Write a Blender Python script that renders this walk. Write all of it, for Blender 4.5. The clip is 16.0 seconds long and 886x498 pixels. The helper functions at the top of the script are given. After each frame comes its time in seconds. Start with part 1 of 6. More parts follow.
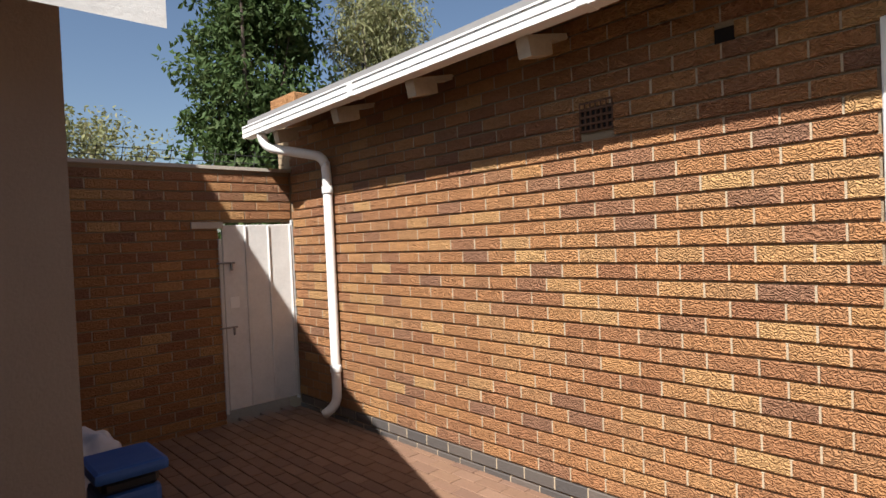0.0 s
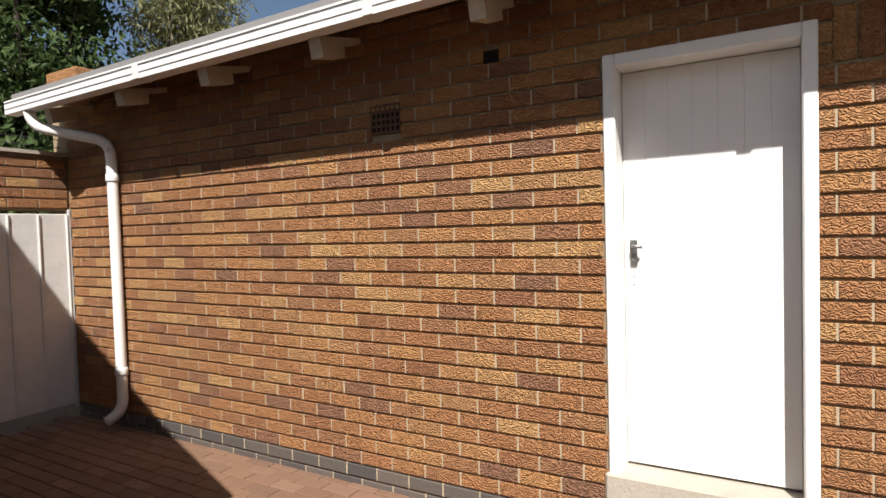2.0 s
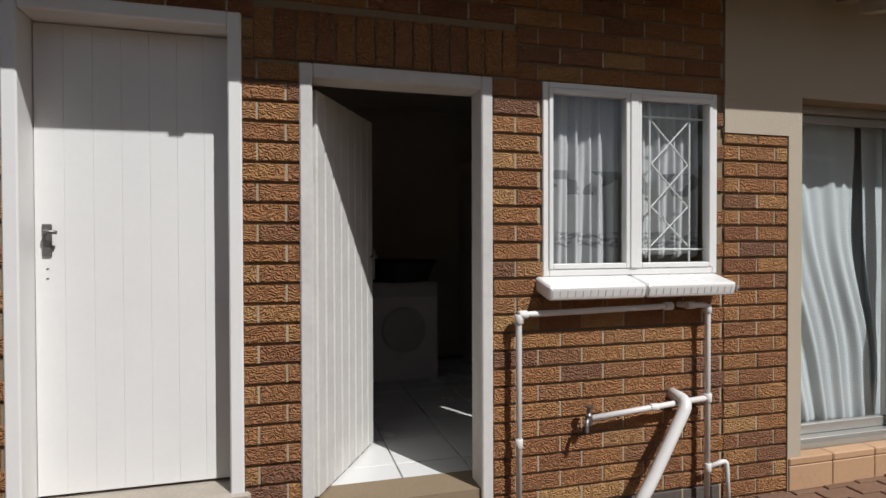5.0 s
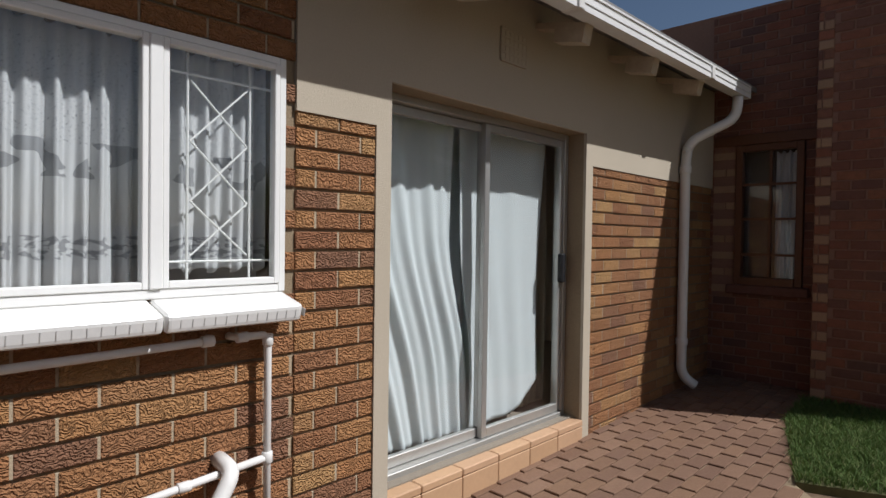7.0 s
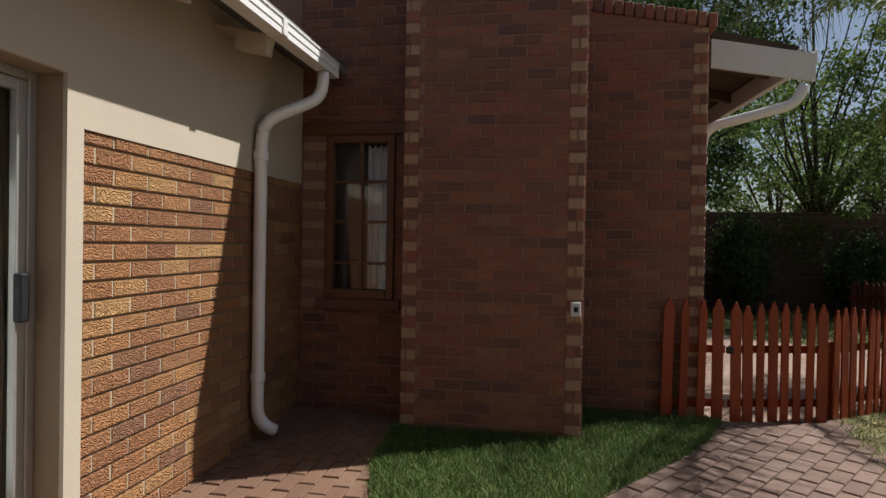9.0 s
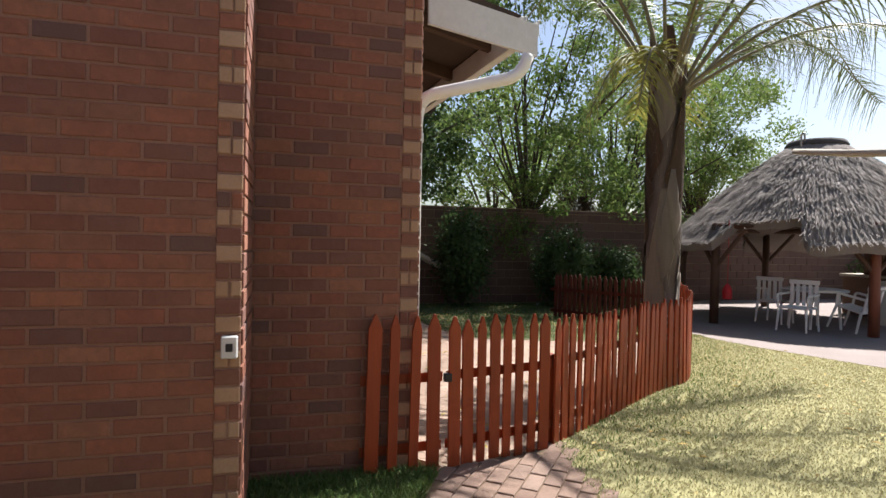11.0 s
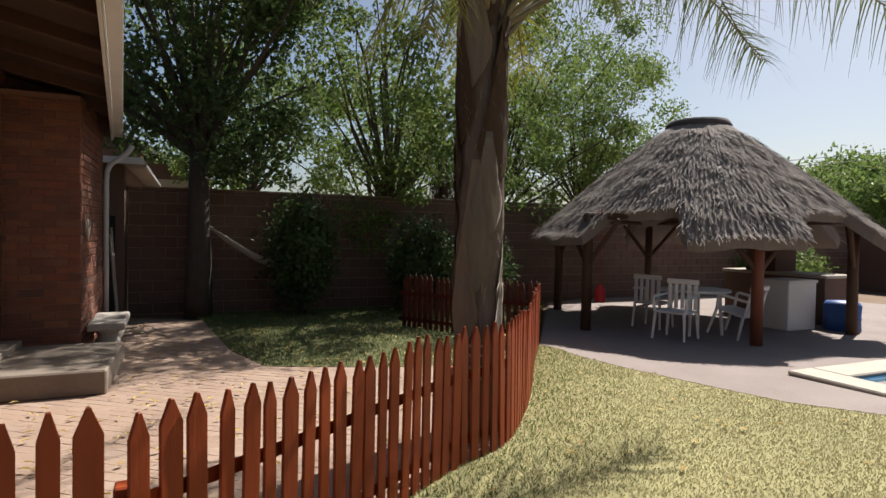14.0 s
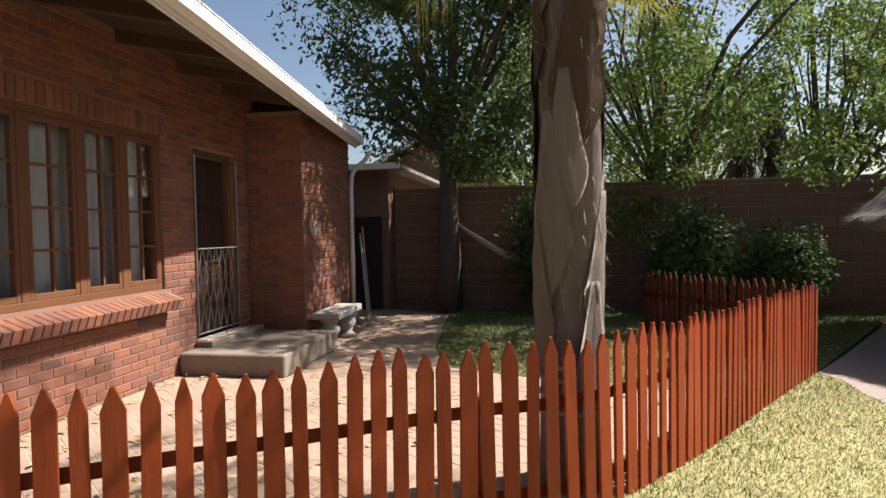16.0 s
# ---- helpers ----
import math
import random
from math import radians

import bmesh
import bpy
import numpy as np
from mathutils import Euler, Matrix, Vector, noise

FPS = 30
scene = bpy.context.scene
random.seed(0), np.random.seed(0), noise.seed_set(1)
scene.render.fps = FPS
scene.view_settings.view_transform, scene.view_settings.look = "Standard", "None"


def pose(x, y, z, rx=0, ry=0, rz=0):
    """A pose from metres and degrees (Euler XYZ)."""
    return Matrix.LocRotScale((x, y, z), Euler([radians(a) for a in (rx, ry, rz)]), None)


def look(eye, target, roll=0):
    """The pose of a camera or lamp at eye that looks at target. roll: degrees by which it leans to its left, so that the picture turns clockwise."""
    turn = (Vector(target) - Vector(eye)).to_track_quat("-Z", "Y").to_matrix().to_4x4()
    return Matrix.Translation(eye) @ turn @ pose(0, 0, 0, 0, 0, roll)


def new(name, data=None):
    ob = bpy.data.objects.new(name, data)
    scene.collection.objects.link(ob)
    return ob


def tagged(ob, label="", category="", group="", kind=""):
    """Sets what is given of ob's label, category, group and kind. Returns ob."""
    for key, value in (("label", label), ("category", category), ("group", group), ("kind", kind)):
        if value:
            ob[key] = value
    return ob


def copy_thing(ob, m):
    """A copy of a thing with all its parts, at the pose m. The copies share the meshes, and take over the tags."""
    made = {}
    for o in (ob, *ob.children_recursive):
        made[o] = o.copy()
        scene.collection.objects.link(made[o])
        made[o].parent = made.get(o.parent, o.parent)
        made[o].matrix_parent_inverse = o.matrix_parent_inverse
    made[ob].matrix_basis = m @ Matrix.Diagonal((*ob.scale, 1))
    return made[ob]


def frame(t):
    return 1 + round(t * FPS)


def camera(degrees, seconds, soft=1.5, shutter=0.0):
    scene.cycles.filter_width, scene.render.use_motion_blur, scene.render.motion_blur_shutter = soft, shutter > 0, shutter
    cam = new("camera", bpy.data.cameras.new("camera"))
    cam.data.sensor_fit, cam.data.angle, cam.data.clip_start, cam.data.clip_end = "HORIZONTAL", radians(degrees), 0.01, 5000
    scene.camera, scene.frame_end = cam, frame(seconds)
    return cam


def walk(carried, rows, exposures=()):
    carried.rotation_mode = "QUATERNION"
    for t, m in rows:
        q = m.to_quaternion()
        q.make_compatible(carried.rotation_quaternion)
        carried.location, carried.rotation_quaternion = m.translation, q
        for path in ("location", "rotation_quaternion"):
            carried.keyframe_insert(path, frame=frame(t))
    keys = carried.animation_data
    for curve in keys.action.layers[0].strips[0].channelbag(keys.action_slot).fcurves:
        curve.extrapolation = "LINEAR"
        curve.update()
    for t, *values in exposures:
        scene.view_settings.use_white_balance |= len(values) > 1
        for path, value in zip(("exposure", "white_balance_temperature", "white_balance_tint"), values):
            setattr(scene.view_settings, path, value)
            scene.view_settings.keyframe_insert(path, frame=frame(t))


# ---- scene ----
cam = camera(74.8, 16.0)
PATH = [
    (0, (0.473, -2.792, 1.29), (-0.992, -1.431, 1.256), -2.5),
    (0.5, (0.541, -2.793, 1.279), (-0.864, -1.37, 1.241), -2.2),
    (1, (0.617, -2.8, 1.274), (-0.671, -1.27, 1.227), -2.0),
    (1.5, (0.668, -2.786, 1.267), (-0.479, -1.148, 1.214), -1.7),
    (2, (0.712, -2.784, 1.278), (-0.29, -1.054, 1.209), -1.6),
    (2.5, (0.755, -2.785, 1.289), (-0.094, -0.976, 1.206), -1.2),
    (3, (0.847, -2.782, 1.283), (0.164, -0.904, 1.195), -1.1),
    (3.2, (0.9, -2.77, 1.248), (0.262, -0.875, 1.177), -1.2),
    (5.3, (1.062, -2.504, 1.121), (1.763, -0.631, 1.105), -0.1),
    (5.5, (1.152, -2.471, 1.117), (1.938, -0.632, 1.102), -0.1),
    (6, (1.43, -2.356, 1.106), (2.423, -0.62, 1.098), -0.1),
    (6.5, (1.675, -2.237, 1.141), (2.882, -0.643, 1.11), 0.4),
    (6.7, (1.785, -2.164, 1.16), (3.072, -0.633, 1.122), 0.6),
    (7, (1.975, -2.104, 1.181), (3.405, -0.706, 1.141), 0.8),
    (7.5, (2.29, -2.025, 1.202), (3.908, -0.85, 1.165), 0.7),
    (8, (2.668, -1.992, 1.24), (4.457, -1.099, 1.196), 1.0),
    (8.5, (3.014, -1.935, 1.249), (4.918, -1.324, 1.215), 1.0),
    (9, (3.406, -1.958, 1.227), (5.377, -1.619, 1.209), 1.0),
    (9.5, (3.728, -1.987, 1.245), (5.726, -1.898, 1.224), 1.0),
    (10, (4.043, -2.062, 1.281), (6.034, -2.256, 1.264), 1.0),
    (10.2, (4.207, -2.122, 1.279), (6.188, -2.4, 1.256), 0.9),
    (12.3, (5.51, -3.074, 1.329), (7.359, -3.836, 1.303), 1.5),
    (12.5, (5.615, -3.2, 1.342), (7.453, -3.987, 1.31), 1.3),
    (13, (5.84, -3.574, 1.345), (7.656, -4.412, 1.305), 1.2),
    (13.5, (6.125, -3.953, 1.346), (7.938, -4.796, 1.299), 1.1),
    (14, (6.358, -4.412, 1.347), (8.19, -5.212, 1.293), 1.0),
    (14.5, (6.491, -4.85, 1.359), (8.376, -5.513, 1.296), 0.7),
    (15, (6.65, -5.337, 1.357), (8.618, -5.684, 1.284), 0.3),
    (15.5, (6.785, -5.831, 1.353), (8.783, -5.821, 1.278), -0.1),
    (16, (7.03, -6.303, 1.262), (8.997, -5.951, 1.2), -1.0),
]
walk(cam, [(t, look(e, g, r)) for t, e, g, r in PATH],
     [(0, 1.15, 6300, 10), (1.5, 1.0, 6400, 10), (3.0, 0.38, 6450, 10), (5.5, -0.25, 6000, 10), (7.0, -0.05, 5950, 10), (8.0, 0.15, 5800, 10), (9.0, 0.42, 6250, 10), (10.0, 1.08, 6150, 10), (12.3, 1.65, 6450, 10), (13.3, 1.24, 6550, 10), (14.5, 0.92, 6550, 10), (15.5, 1.22, 6650, 10), (16.0, 1.47, 6700, 10)])

# ---- sun and sky ----
SUN = Vector((0.50, -1.0, 1.33)).normalized()
sun = new("sun", bpy.data.lights.new("sun", "SUN"))
sun.data.energy, sun.data.angle, sun.data.color = 5.0, radians(0.6), (1.0, 0.955, 0.90)
sun.matrix_world = look(SUN * 60, (0, 0, 0))
world = bpy.data.worlds.new("sky")
scene.world = world
world.use_nodes = True
sky = world.node_tree.nodes.new("ShaderNodeTexSky")
sky.sky_type, sky.sun_disc = "NISHITA", False
sky.sun_elevation = math.asin(SUN.z)
sky.sun_rotation = math.atan2(SUN.x, SUN.y)
sky.air_density, sky.dust_density = 1.0, 1.8
bg = world.node_tree.nodes["Background"]
bg.inputs["Strength"].default_value = 0.05
world.node_tree.links.new(sky.outputs[0], bg.inputs[0])

# ---- materials ----


def material(name, colour, rough=0.8, metal=0.0, grain=0.15, scale=30.0, stain=0.2, stain_scale=1.5, bump=0.2, bump_scale=None,
             vary=0.0, palette=None, stretch=(1, 1, 1), spec=0.3, detail=6.0, translucent=0.0, rustic=False):
    """Grain and stains at two scales over a base colour, with fine relief; palette: colours picked piece by piece."""
    m = bpy.data.materials.new(name)
    m.use_nodes = True
    nt = m.node_tree
    N, L = nt.nodes, nt.links
    b = N["Principled BSDF"]
    b.inputs["Roughness"].default_value, b.inputs["Metallic"].default_value = rough, metal
    b.inputs["Specular IOR Level"].default_value = spec
    geo = N.new("ShaderNodeNewGeometry")
    mp = N.new("ShaderNodeMapping")
    mp.inputs["Scale"].default_value = stretch
    L.new(geo.outputs["Position"], mp.inputs["Vector"])

    def tex(s, d=detail, ro=0.6):
        n = N.new("ShaderNodeTexNoise")
        n.inputs["Scale"].default_value, n.inputs["Detail"].default_value, n.inputs["Roughness"].default_value = s, d, ro
        L.new(mp.outputs[0], n.inputs["Vector"])
        return n.outputs["Fac"]

    def math_node(op, a, c):
        n = N.new("ShaderNodeMath")
        n.operation = op
        for i, v in enumerate((a, c)):
            if isinstance(v, (int, float)):
                n.inputs[i].default_value = v
            else:
                L.new(v, n.inputs[i])
        return n.outputs[0]

    def mix(fac, a, c, blend="MIX"):
        n = N.new("ShaderNodeMix")
        n.data_type, n.blend_type = "RGBA", blend
        for i, v in ((0, fac), (6, a), (7, c)):
            if isinstance(v, (int, float)):
                n.inputs[i].default_value = v
            elif isinstance(v, tuple):
                n.inputs[i].default_value = (*v[:3], 1)
            else:
                L.new(v, n.inputs[i])
        return n.outputs[2]

    info = N.new("ShaderNodeObjectInfo")
    rnd = math_node("FRACT", math_node("ADD", info.outputs["Random"], geo.outputs["Random Per Island"]), 0.0)
    col = (*colour, 1)
    if palette:
        ramp = N.new("ShaderNodeValToRGB")
        ramp.color_ramp.interpolation = "LINEAR"
        el = ramp.color_ramp.elements
        while len(el) < len(palette):
            el.new(0.5)
        for i, c in enumerate(palette):
            el[i].position, el[i].color = i / (len(palette) - 1), (*c, 1)
        L.new(rnd, ramp.inputs[0])
        col = ramp.outputs[0]
    if vary:
        col = mix(math_node("MULTIPLY", rnd, vary), col if palette else tuple(colour), tuple(0.25 * c for c in colour))
    g = tex(scale)
    s = tex(stain_scale, 4.0)
    c1 = mix(math_node("MULTIPLY", math_node("SUBTRACT", 1.0, g), grain * 2), col if not isinstance(col, tuple) else col, tuple(0.3 * c for c in colour))
    c2 = mix(math_node("MULTIPLY", math_node("GREATER_THAN", s, 2.0) if stain == 0 else math_node("POWER", s, 2.0), stain * 2), c1, tuple(0.45 * c for c in colour))
    L.new(c2, b.inputs["Base Color"])
    r = N.new("ShaderNodeMapRange")
    r.inputs[3].default_value, r.inputs[4].default_value = max(0.02, rough - 0.12), min(1.0, rough + 0.12)
    L.new(s, r.inputs[0])
    L.new(r.outputs[0], b.inputs["Roughness"])
    if bump:
        bn = N.new("ShaderNodeBump")
        bn.inputs["Strength"].default_value, bn.inputs["Distance"].default_value = min(1.0, bump), 0.01 if not rustic else 0.018
        h = tex(bump_scale or scale, 8.0, 0.65)
        if rustic:
            w = N.new("ShaderNodeTexWave")
            w.wave_type, w.bands_direction = "BANDS", "Z"
            w.inputs["Scale"].default_value, w.inputs["Distortion"].default_value = 17.0, 22.0
            w.inputs["Detail"].default_value, w.inputs["Detail Scale"].default_value = 3.0, 1.3
            off = N.new("ShaderNodeVectorMath")
            off.operation = "MULTIPLY_ADD"
            cmb = N.new("ShaderNodeCombineXYZ")
            for i in range(3):
                L.new(rnd, cmb.inputs[i])
            off.inputs[1].default_value = (7.0, 7.0, 7.0)
            L.new(cmb.outputs[0], off.inputs[0])
            L.new(geo.outputs["Position"], off.inputs[2])
            L.new(off.outputs[0], w.inputs["Vector"])
            h = math_node("ADD", math_node("MULTIPLY", w.outputs["Fac"], 0.55), h)
        L.new(h, bn.inputs["Height"])
        L.new(bn.outputs[0], b.inputs["Normal"])
    if translucent:
        t = N.new("ShaderNodeBsdfTranslucent")
        L.new(c2, t.inputs[0])
        ms = N.new("ShaderNodeMixShader")
        ms.inputs[0].default_value = translucent
        L.new(b.outputs[0], ms.inputs[1])
        L.new(t.outputs[0], ms.inputs[2])
        L.new(ms.outputs[0], N["Material Output"].inputs[0])
    return m


def glass_material(name, tint=(0.97, 0.985, 0.985), rough=0.02):
    """A thin pane: mostly clear, with a mirror sheen that grows at grazing angles."""
    m = bpy.data.materials.new(name)
    m.use_nodes = True
    N, L = m.node_tree.nodes, m.node_tree.links
    tr, gl, fr, mx = N.new("ShaderNodeBsdfTransparent"), N.new("ShaderNodeBsdfGlossy"), N.new("ShaderNodeLayerWeight"), N.new("ShaderNodeMixShader")
    tr.inputs[0].default_value, gl.inputs["Roughness"].default_value = (*tint, 1), rough
    fr.inputs[0].default_value = 0.5
    pw, ad = N.new("ShaderNodeMath"), N.new("ShaderNodeMath")
    pw.operation, pw.inputs[1].default_value = "POWER", 3.5
    ad.operation, ad.inputs[1].default_value, ad.inputs[2].default_value = "MULTIPLY_ADD", 0.85, 0.05
    L.new(fr.outputs["Facing"], pw.inputs[0])
    L.new(pw.outputs[0], ad.inputs[0])
    L.new(ad.outputs[0], mx.inputs[0])
    L.new(tr.outputs[0], mx.inputs[1])
    L.new(gl.outputs[0], mx.inputs[2])
    L.new(mx.outputs[0], N["Material Output"].inputs[0])
    return m


M = dict(
    brick=material("rustic face brick", (0.36, 0.19, 0.075), 0.85, grain=0.28, scale=45, stain=0.12, stain_scale=2.5, bump=1.0, bump_scale=60, rustic=True,
                   palette=[(0.43, 0.195, 0.085), (0.53, 0.25, 0.10), (0.35, 0.15, 0.075), (0.58, 0.295, 0.115), (0.46, 0.205, 0.09), (0.29, 0.145, 0.09), (0.52, 0.245, 0.10), (0.64, 0.375, 0.155), (0.40, 0.18, 0.085), (0.50, 0.235, 0.10)]),
    plinth_brick=material("dark plinth brick", (0.10, 0.085, 0.075), 0.8, grain=0.2, scale=60, bump=0.5, palette=[(0.085, 0.075, 0.07), (0.12, 0.10, 0.085), (0.15, 0.12, 0.1)]),
    red_brick=material("red clay brick", (0.27, 0.115, 0.075), 0.85, grain=0.35, scale=28, stain=0.4, stain_scale=9, bump=0.5,
                       palette=[(0.27, 0.105, 0.065), (0.34, 0.13, 0.075), (0.16, 0.08, 0.065), (0.36, 0.15, 0.08), (0.12, 0.075, 0.07), (0.31, 0.11, 0.065), (0.19, 0.085, 0.065), (0.36, 0.17, 0.10)]),
    quoin=material("tan quoin brick", (0.38, 0.24, 0.15), 0.85, grain=0.2, scale=60, bump=0.4, palette=[(0.36, 0.22, 0.13), (0.42, 0.27, 0.17), (0.33, 0.19, 0.12)]),
    mortar_pale=material("pale flush mortar", (0.52, 0.41, 0.28), 0.95, grain=0.25, scale=110, stain=0.3, stain_scale=2, bump=0.4),
    mortar_pink=material("pinkish sandy mortar", (0.31, 0.175, 0.125), 0.95, grain=0.3, scale=90, stain=0.35, stain_scale=2, bump=0.5),
    mortar=material("grey mortar", (0.33, 0.28, 0.22), 0.95, grain=0.3, scale=120, stain=0.3, bump=0.6),
    mortar_dark=material("raked brown mortar", (0.36, 0.27, 0.17), 0.95, grain=0.3, scale=120, stain=0.3, bump=0.6),
    white=material("white gloss paint", (0.80, 0.79, 0.76), 0.45, grain=0.04, scale=40, stain=0.10, stain_scale=3, bump=0.08, spec=0.4),
    white_worn=material("weathered white paint", (0.72, 0.70, 0.66), 0.6, grain=0.15, scale=35, stain=0.3, stain_scale=5, bump=0.25),
    plaster=material("beige painted plaster", (0.50, 0.43, 0.33), 0.85, grain=0.10, scale=90, stain=0.15, stain_scale=1.2, bump=0.3),
    # Outbuilding plaster in a darker brown that carries its shade.
    plaster_shaded=material("plaster darkened for shade", (0.28, 0.205, 0.15), 0.85, grain=0.12, scale=80, stain=0.2, stain_scale=1.3, bump=0.3),
    # Dark brown stands in for the lack of light behind panes.
    room_dark=material("dark tone of an unlit room", (0.07, 0.05, 0.045), 0.9, grain=0.2, bump=0.1),
    # Fence red with the shade behind the palm put into its colour.
    fence_shaded=material("red timber darkened for shade", (0.15, 0.032, 0.016), 0.7, grain=0.35, scale=22, stain=0.35, stain_scale=4, bump=0.35, stretch=(1, 1, 0.12), vary=0.35),
    curtain_tan=material("tan lining cloth", (0.46, 0.40, 0.28), 0.95, grain=0.1, scale=70, stain=0.12, bump=0.2, translucent=0.15),
    boot_brown=material("brown fibrous leaf sheath", (0.17, 0.11, 0.075), 0.9, grain=0.4, scale=25, stain=0.4, stain_scale=6, bump=0.7, stretch=(1, 1, 0.15)),
    concrete=material("pale concrete", (0.52, 0.46, 0.38), 0.9, grain=0.25, scale=60, stain=0.35, stain_scale=3, bump=0.4),
    slab=material("stained grey-brown concrete", (0.27, 0.22, 0.175), 0.9, grain=0.3, scale=50, stain=0.5, stain_scale=3, bump=0.4),
    paver=material("red-brown paving brick", (0.27, 0.15, 0.095), 0.9, grain=0.3, scale=60, stain=0.35, stain_scale=1.6, bump=0.5,
                   palette=[(0.215, 0.125, 0.08), (0.255, 0.15, 0.09), (0.19, 0.11, 0.075), (0.28, 0.17, 0.11), (0.235, 0.135, 0.085)]),
    paver_pale=material("dusty pink paving brick", (0.38, 0.265, 0.20), 0.95, grain=0.25, scale=50, stain=0.4, stain_scale=1.5, bump=0.4,
                        palette=[(0.36, 0.25, 0.185), (0.40, 0.285, 0.215), (0.34, 0.235, 0.175), (0.42, 0.31, 0.24)]),
    paver_worn=material("worn brown paving brick", (0.28, 0.185, 0.14), 0.95, grain=0.3, scale=45, stain=0.45, stain_scale=1.5, bump=0.5,
                        palette=[(0.25, 0.165, 0.12), (0.30, 0.20, 0.15), (0.22, 0.14, 0.105), (0.34, 0.24, 0.185)]),
    slate=material("pinkish patio stone", (0.29, 0.235, 0.21), 0.9, grain=0.25, scale=30, stain=0.4, stain_scale=1.2, bump=0.4),
    soil=material("dusty brown soil", (0.24, 0.16, 0.10), 1.0, grain=0.35, scale=25, stain=0.4, stain_scale=1.3, bump=0.6),
    dust=material("pale trodden dust", (0.45, 0.34, 0.25), 1.0, grain=0.25, scale=22, stain=0.45, stain_scale=1.1, bump=0.4),
    # Green lawn ground, its tone lowered to include the dappled shade.
    lawn_green_shaded=material("green lawn ground darkened for shade", (0.17, 0.165, 0.07), 1.0, grain=0.4, scale=25, stain=0.5, stain_scale=1.5, bump=0.8),
    roof_dark=material("dark timber soffit", (0.07, 0.045, 0.03), 0.9, grain=0.3, scale=30, stain=0.3, bump=0.3),
    lawn=material("dry lawn ground", (0.37, 0.34, 0.16), 1.0, grain=0.25, scale=30, stain=0.5, stain_scale=0.7, bump=0.8),
    grass_dry=material("straw-coloured grass", (0.42, 0.36, 0.15), 0.9, grain=0.1, stain=0.35, stain_scale=0.9, bump=0, translucent=0.25,
                       palette=[(0.50, 0.44, 0.26), (0.43, 0.40, 0.20), (0.55, 0.49, 0.32), (0.36, 0.36, 0.16), (0.52, 0.46, 0.28)]),
    grass=material("green grass", (0.10, 0.17, 0.04), 0.8, grain=0.1, stain=0.3, bump=0, translucent=0.25,
                   palette=[(0.09, 0.16, 0.03), (0.13, 0.20, 0.05), (0.07, 0.12, 0.03), (0.20, 0.22, 0.07)]),
    fence=material("red-stained timber", (0.36, 0.062, 0.015), 0.5, grain=0.35, scale=22, stain=0.3, stain_scale=4, bump=0.35, stretch=(1, 1, 0.12), vary=0.35),
    timber=material("dark creosoted timber", (0.10, 0.055, 0.035), 0.75, grain=0.3, scale=25, stain=0.3, bump=0.4, stretch=(1, 1, 0.15)),
    post_red=material("red-brown pole", (0.20, 0.07, 0.04), 0.6, grain=0.3, scale=20, stain=0.3, bump=0.3, stretch=(1, 1, 0.15)),
    rafter=material("pale weathered rafter", (0.55, 0.46, 0.34), 0.8, grain=0.25, scale=30, stain=0.3, bump=0.3),
    window_wood=material("varnished brown window timber", (0.16, 0.07, 0.035), 0.45, grain=0.25, scale=30, stain=0.2, bump=0.2),
    thatch=material("grey weathered thatch", (0.30, 0.25, 0.22), 1.0, grain=0.45, scale=40, stain=0.45, stain_scale=2.5, bump=0.9, bump_scale=55,
                    palette=[(0.36, 0.31, 0.28), (0.25, 0.21, 0.185), (0.42, 0.37, 0.34), (0.19, 0.155, 0.13), (0.31, 0.265, 0.24)]),
    cap=material("dark thatch cap", (0.10, 0.085, 0.08), 0.95, grain=0.3, bump=0.5),
    bark=material("grey tree bark", (0.11, 0.085, 0.065), 0.95, grain=0.45, scale=18, stain=0.4, stain_scale=4, bump=1.0, stretch=(1, 1, 0.35)),
    palm=material("palm trunk fibre", (0.20, 0.155, 0.13), 0.95, grain=0.5, scale=28, stain=0.5, stain_scale=4, bump=1.0, stretch=(1, 1, 0.22)),
    boot=material("papery palm leaf base", (0.40, 0.335, 0.28), 0.85, grain=0.35, scale=25, stain=0.4, stain_scale=6, bump=0.6, stretch=(1, 1, 0.15)),
    frond=material("grey-green palm leaflet", (0.10, 0.13, 0.05), 0.6, grain=0.1, stain=0.2, bump=0, translucent=0.25, palette=[(0.08, 0.11, 0.04), (0.14, 0.17, 0.06), (0.10, 0.12, 0.05)]),
    frond_yellow=material("yellow-green palm leaflet", (0.28, 0.27, 0.05), 0.6, grain=0.1, stain=0.2, bump=0, translucent=0.35, palette=[(0.30, 0.28, 0.05), (0.20, 0.22, 0.05), (0.36, 0.31, 0.08)]),
    rachis=material("palm leaf stalk", (0.20, 0.17, 0.10), 0.7, grain=0.3, bump=0.3),
    leaf_dark=material("dark glossy leaf", (0.06, 0.10, 0.03), 0.6, grain=0.1, stain=0.2, bump=0, spec=0.15, translucent=0.35, palette=[(0.045, 0.08, 0.025), (0.08, 0.125, 0.04), (0.055, 0.095, 0.03), (0.11, 0.145, 0.055)]),
    leaf_mid=material("mid green leaf", (0.09, 0.14, 0.035), 0.55, grain=0.1, stain=0.2, bump=0, spec=0.15, translucent=0.45, palette=[(0.10, 0.17, 0.04), (0.16, 0.24, 0.06), (0.22, 0.27, 0.08), (0.11, 0.18, 0.05)]),
    leaf_pale=material("pale willowy leaf", (0.20, 0.21, 0.09), 0.6, grain=0.1, stain=0.2, bump=0, translucent=0.35, palette=[(0.19, 0.20, 0.08), (0.26, 0.26, 0.12), (0.14, 0.16, 0.06), (0.30, 0.27, 0.15)]),
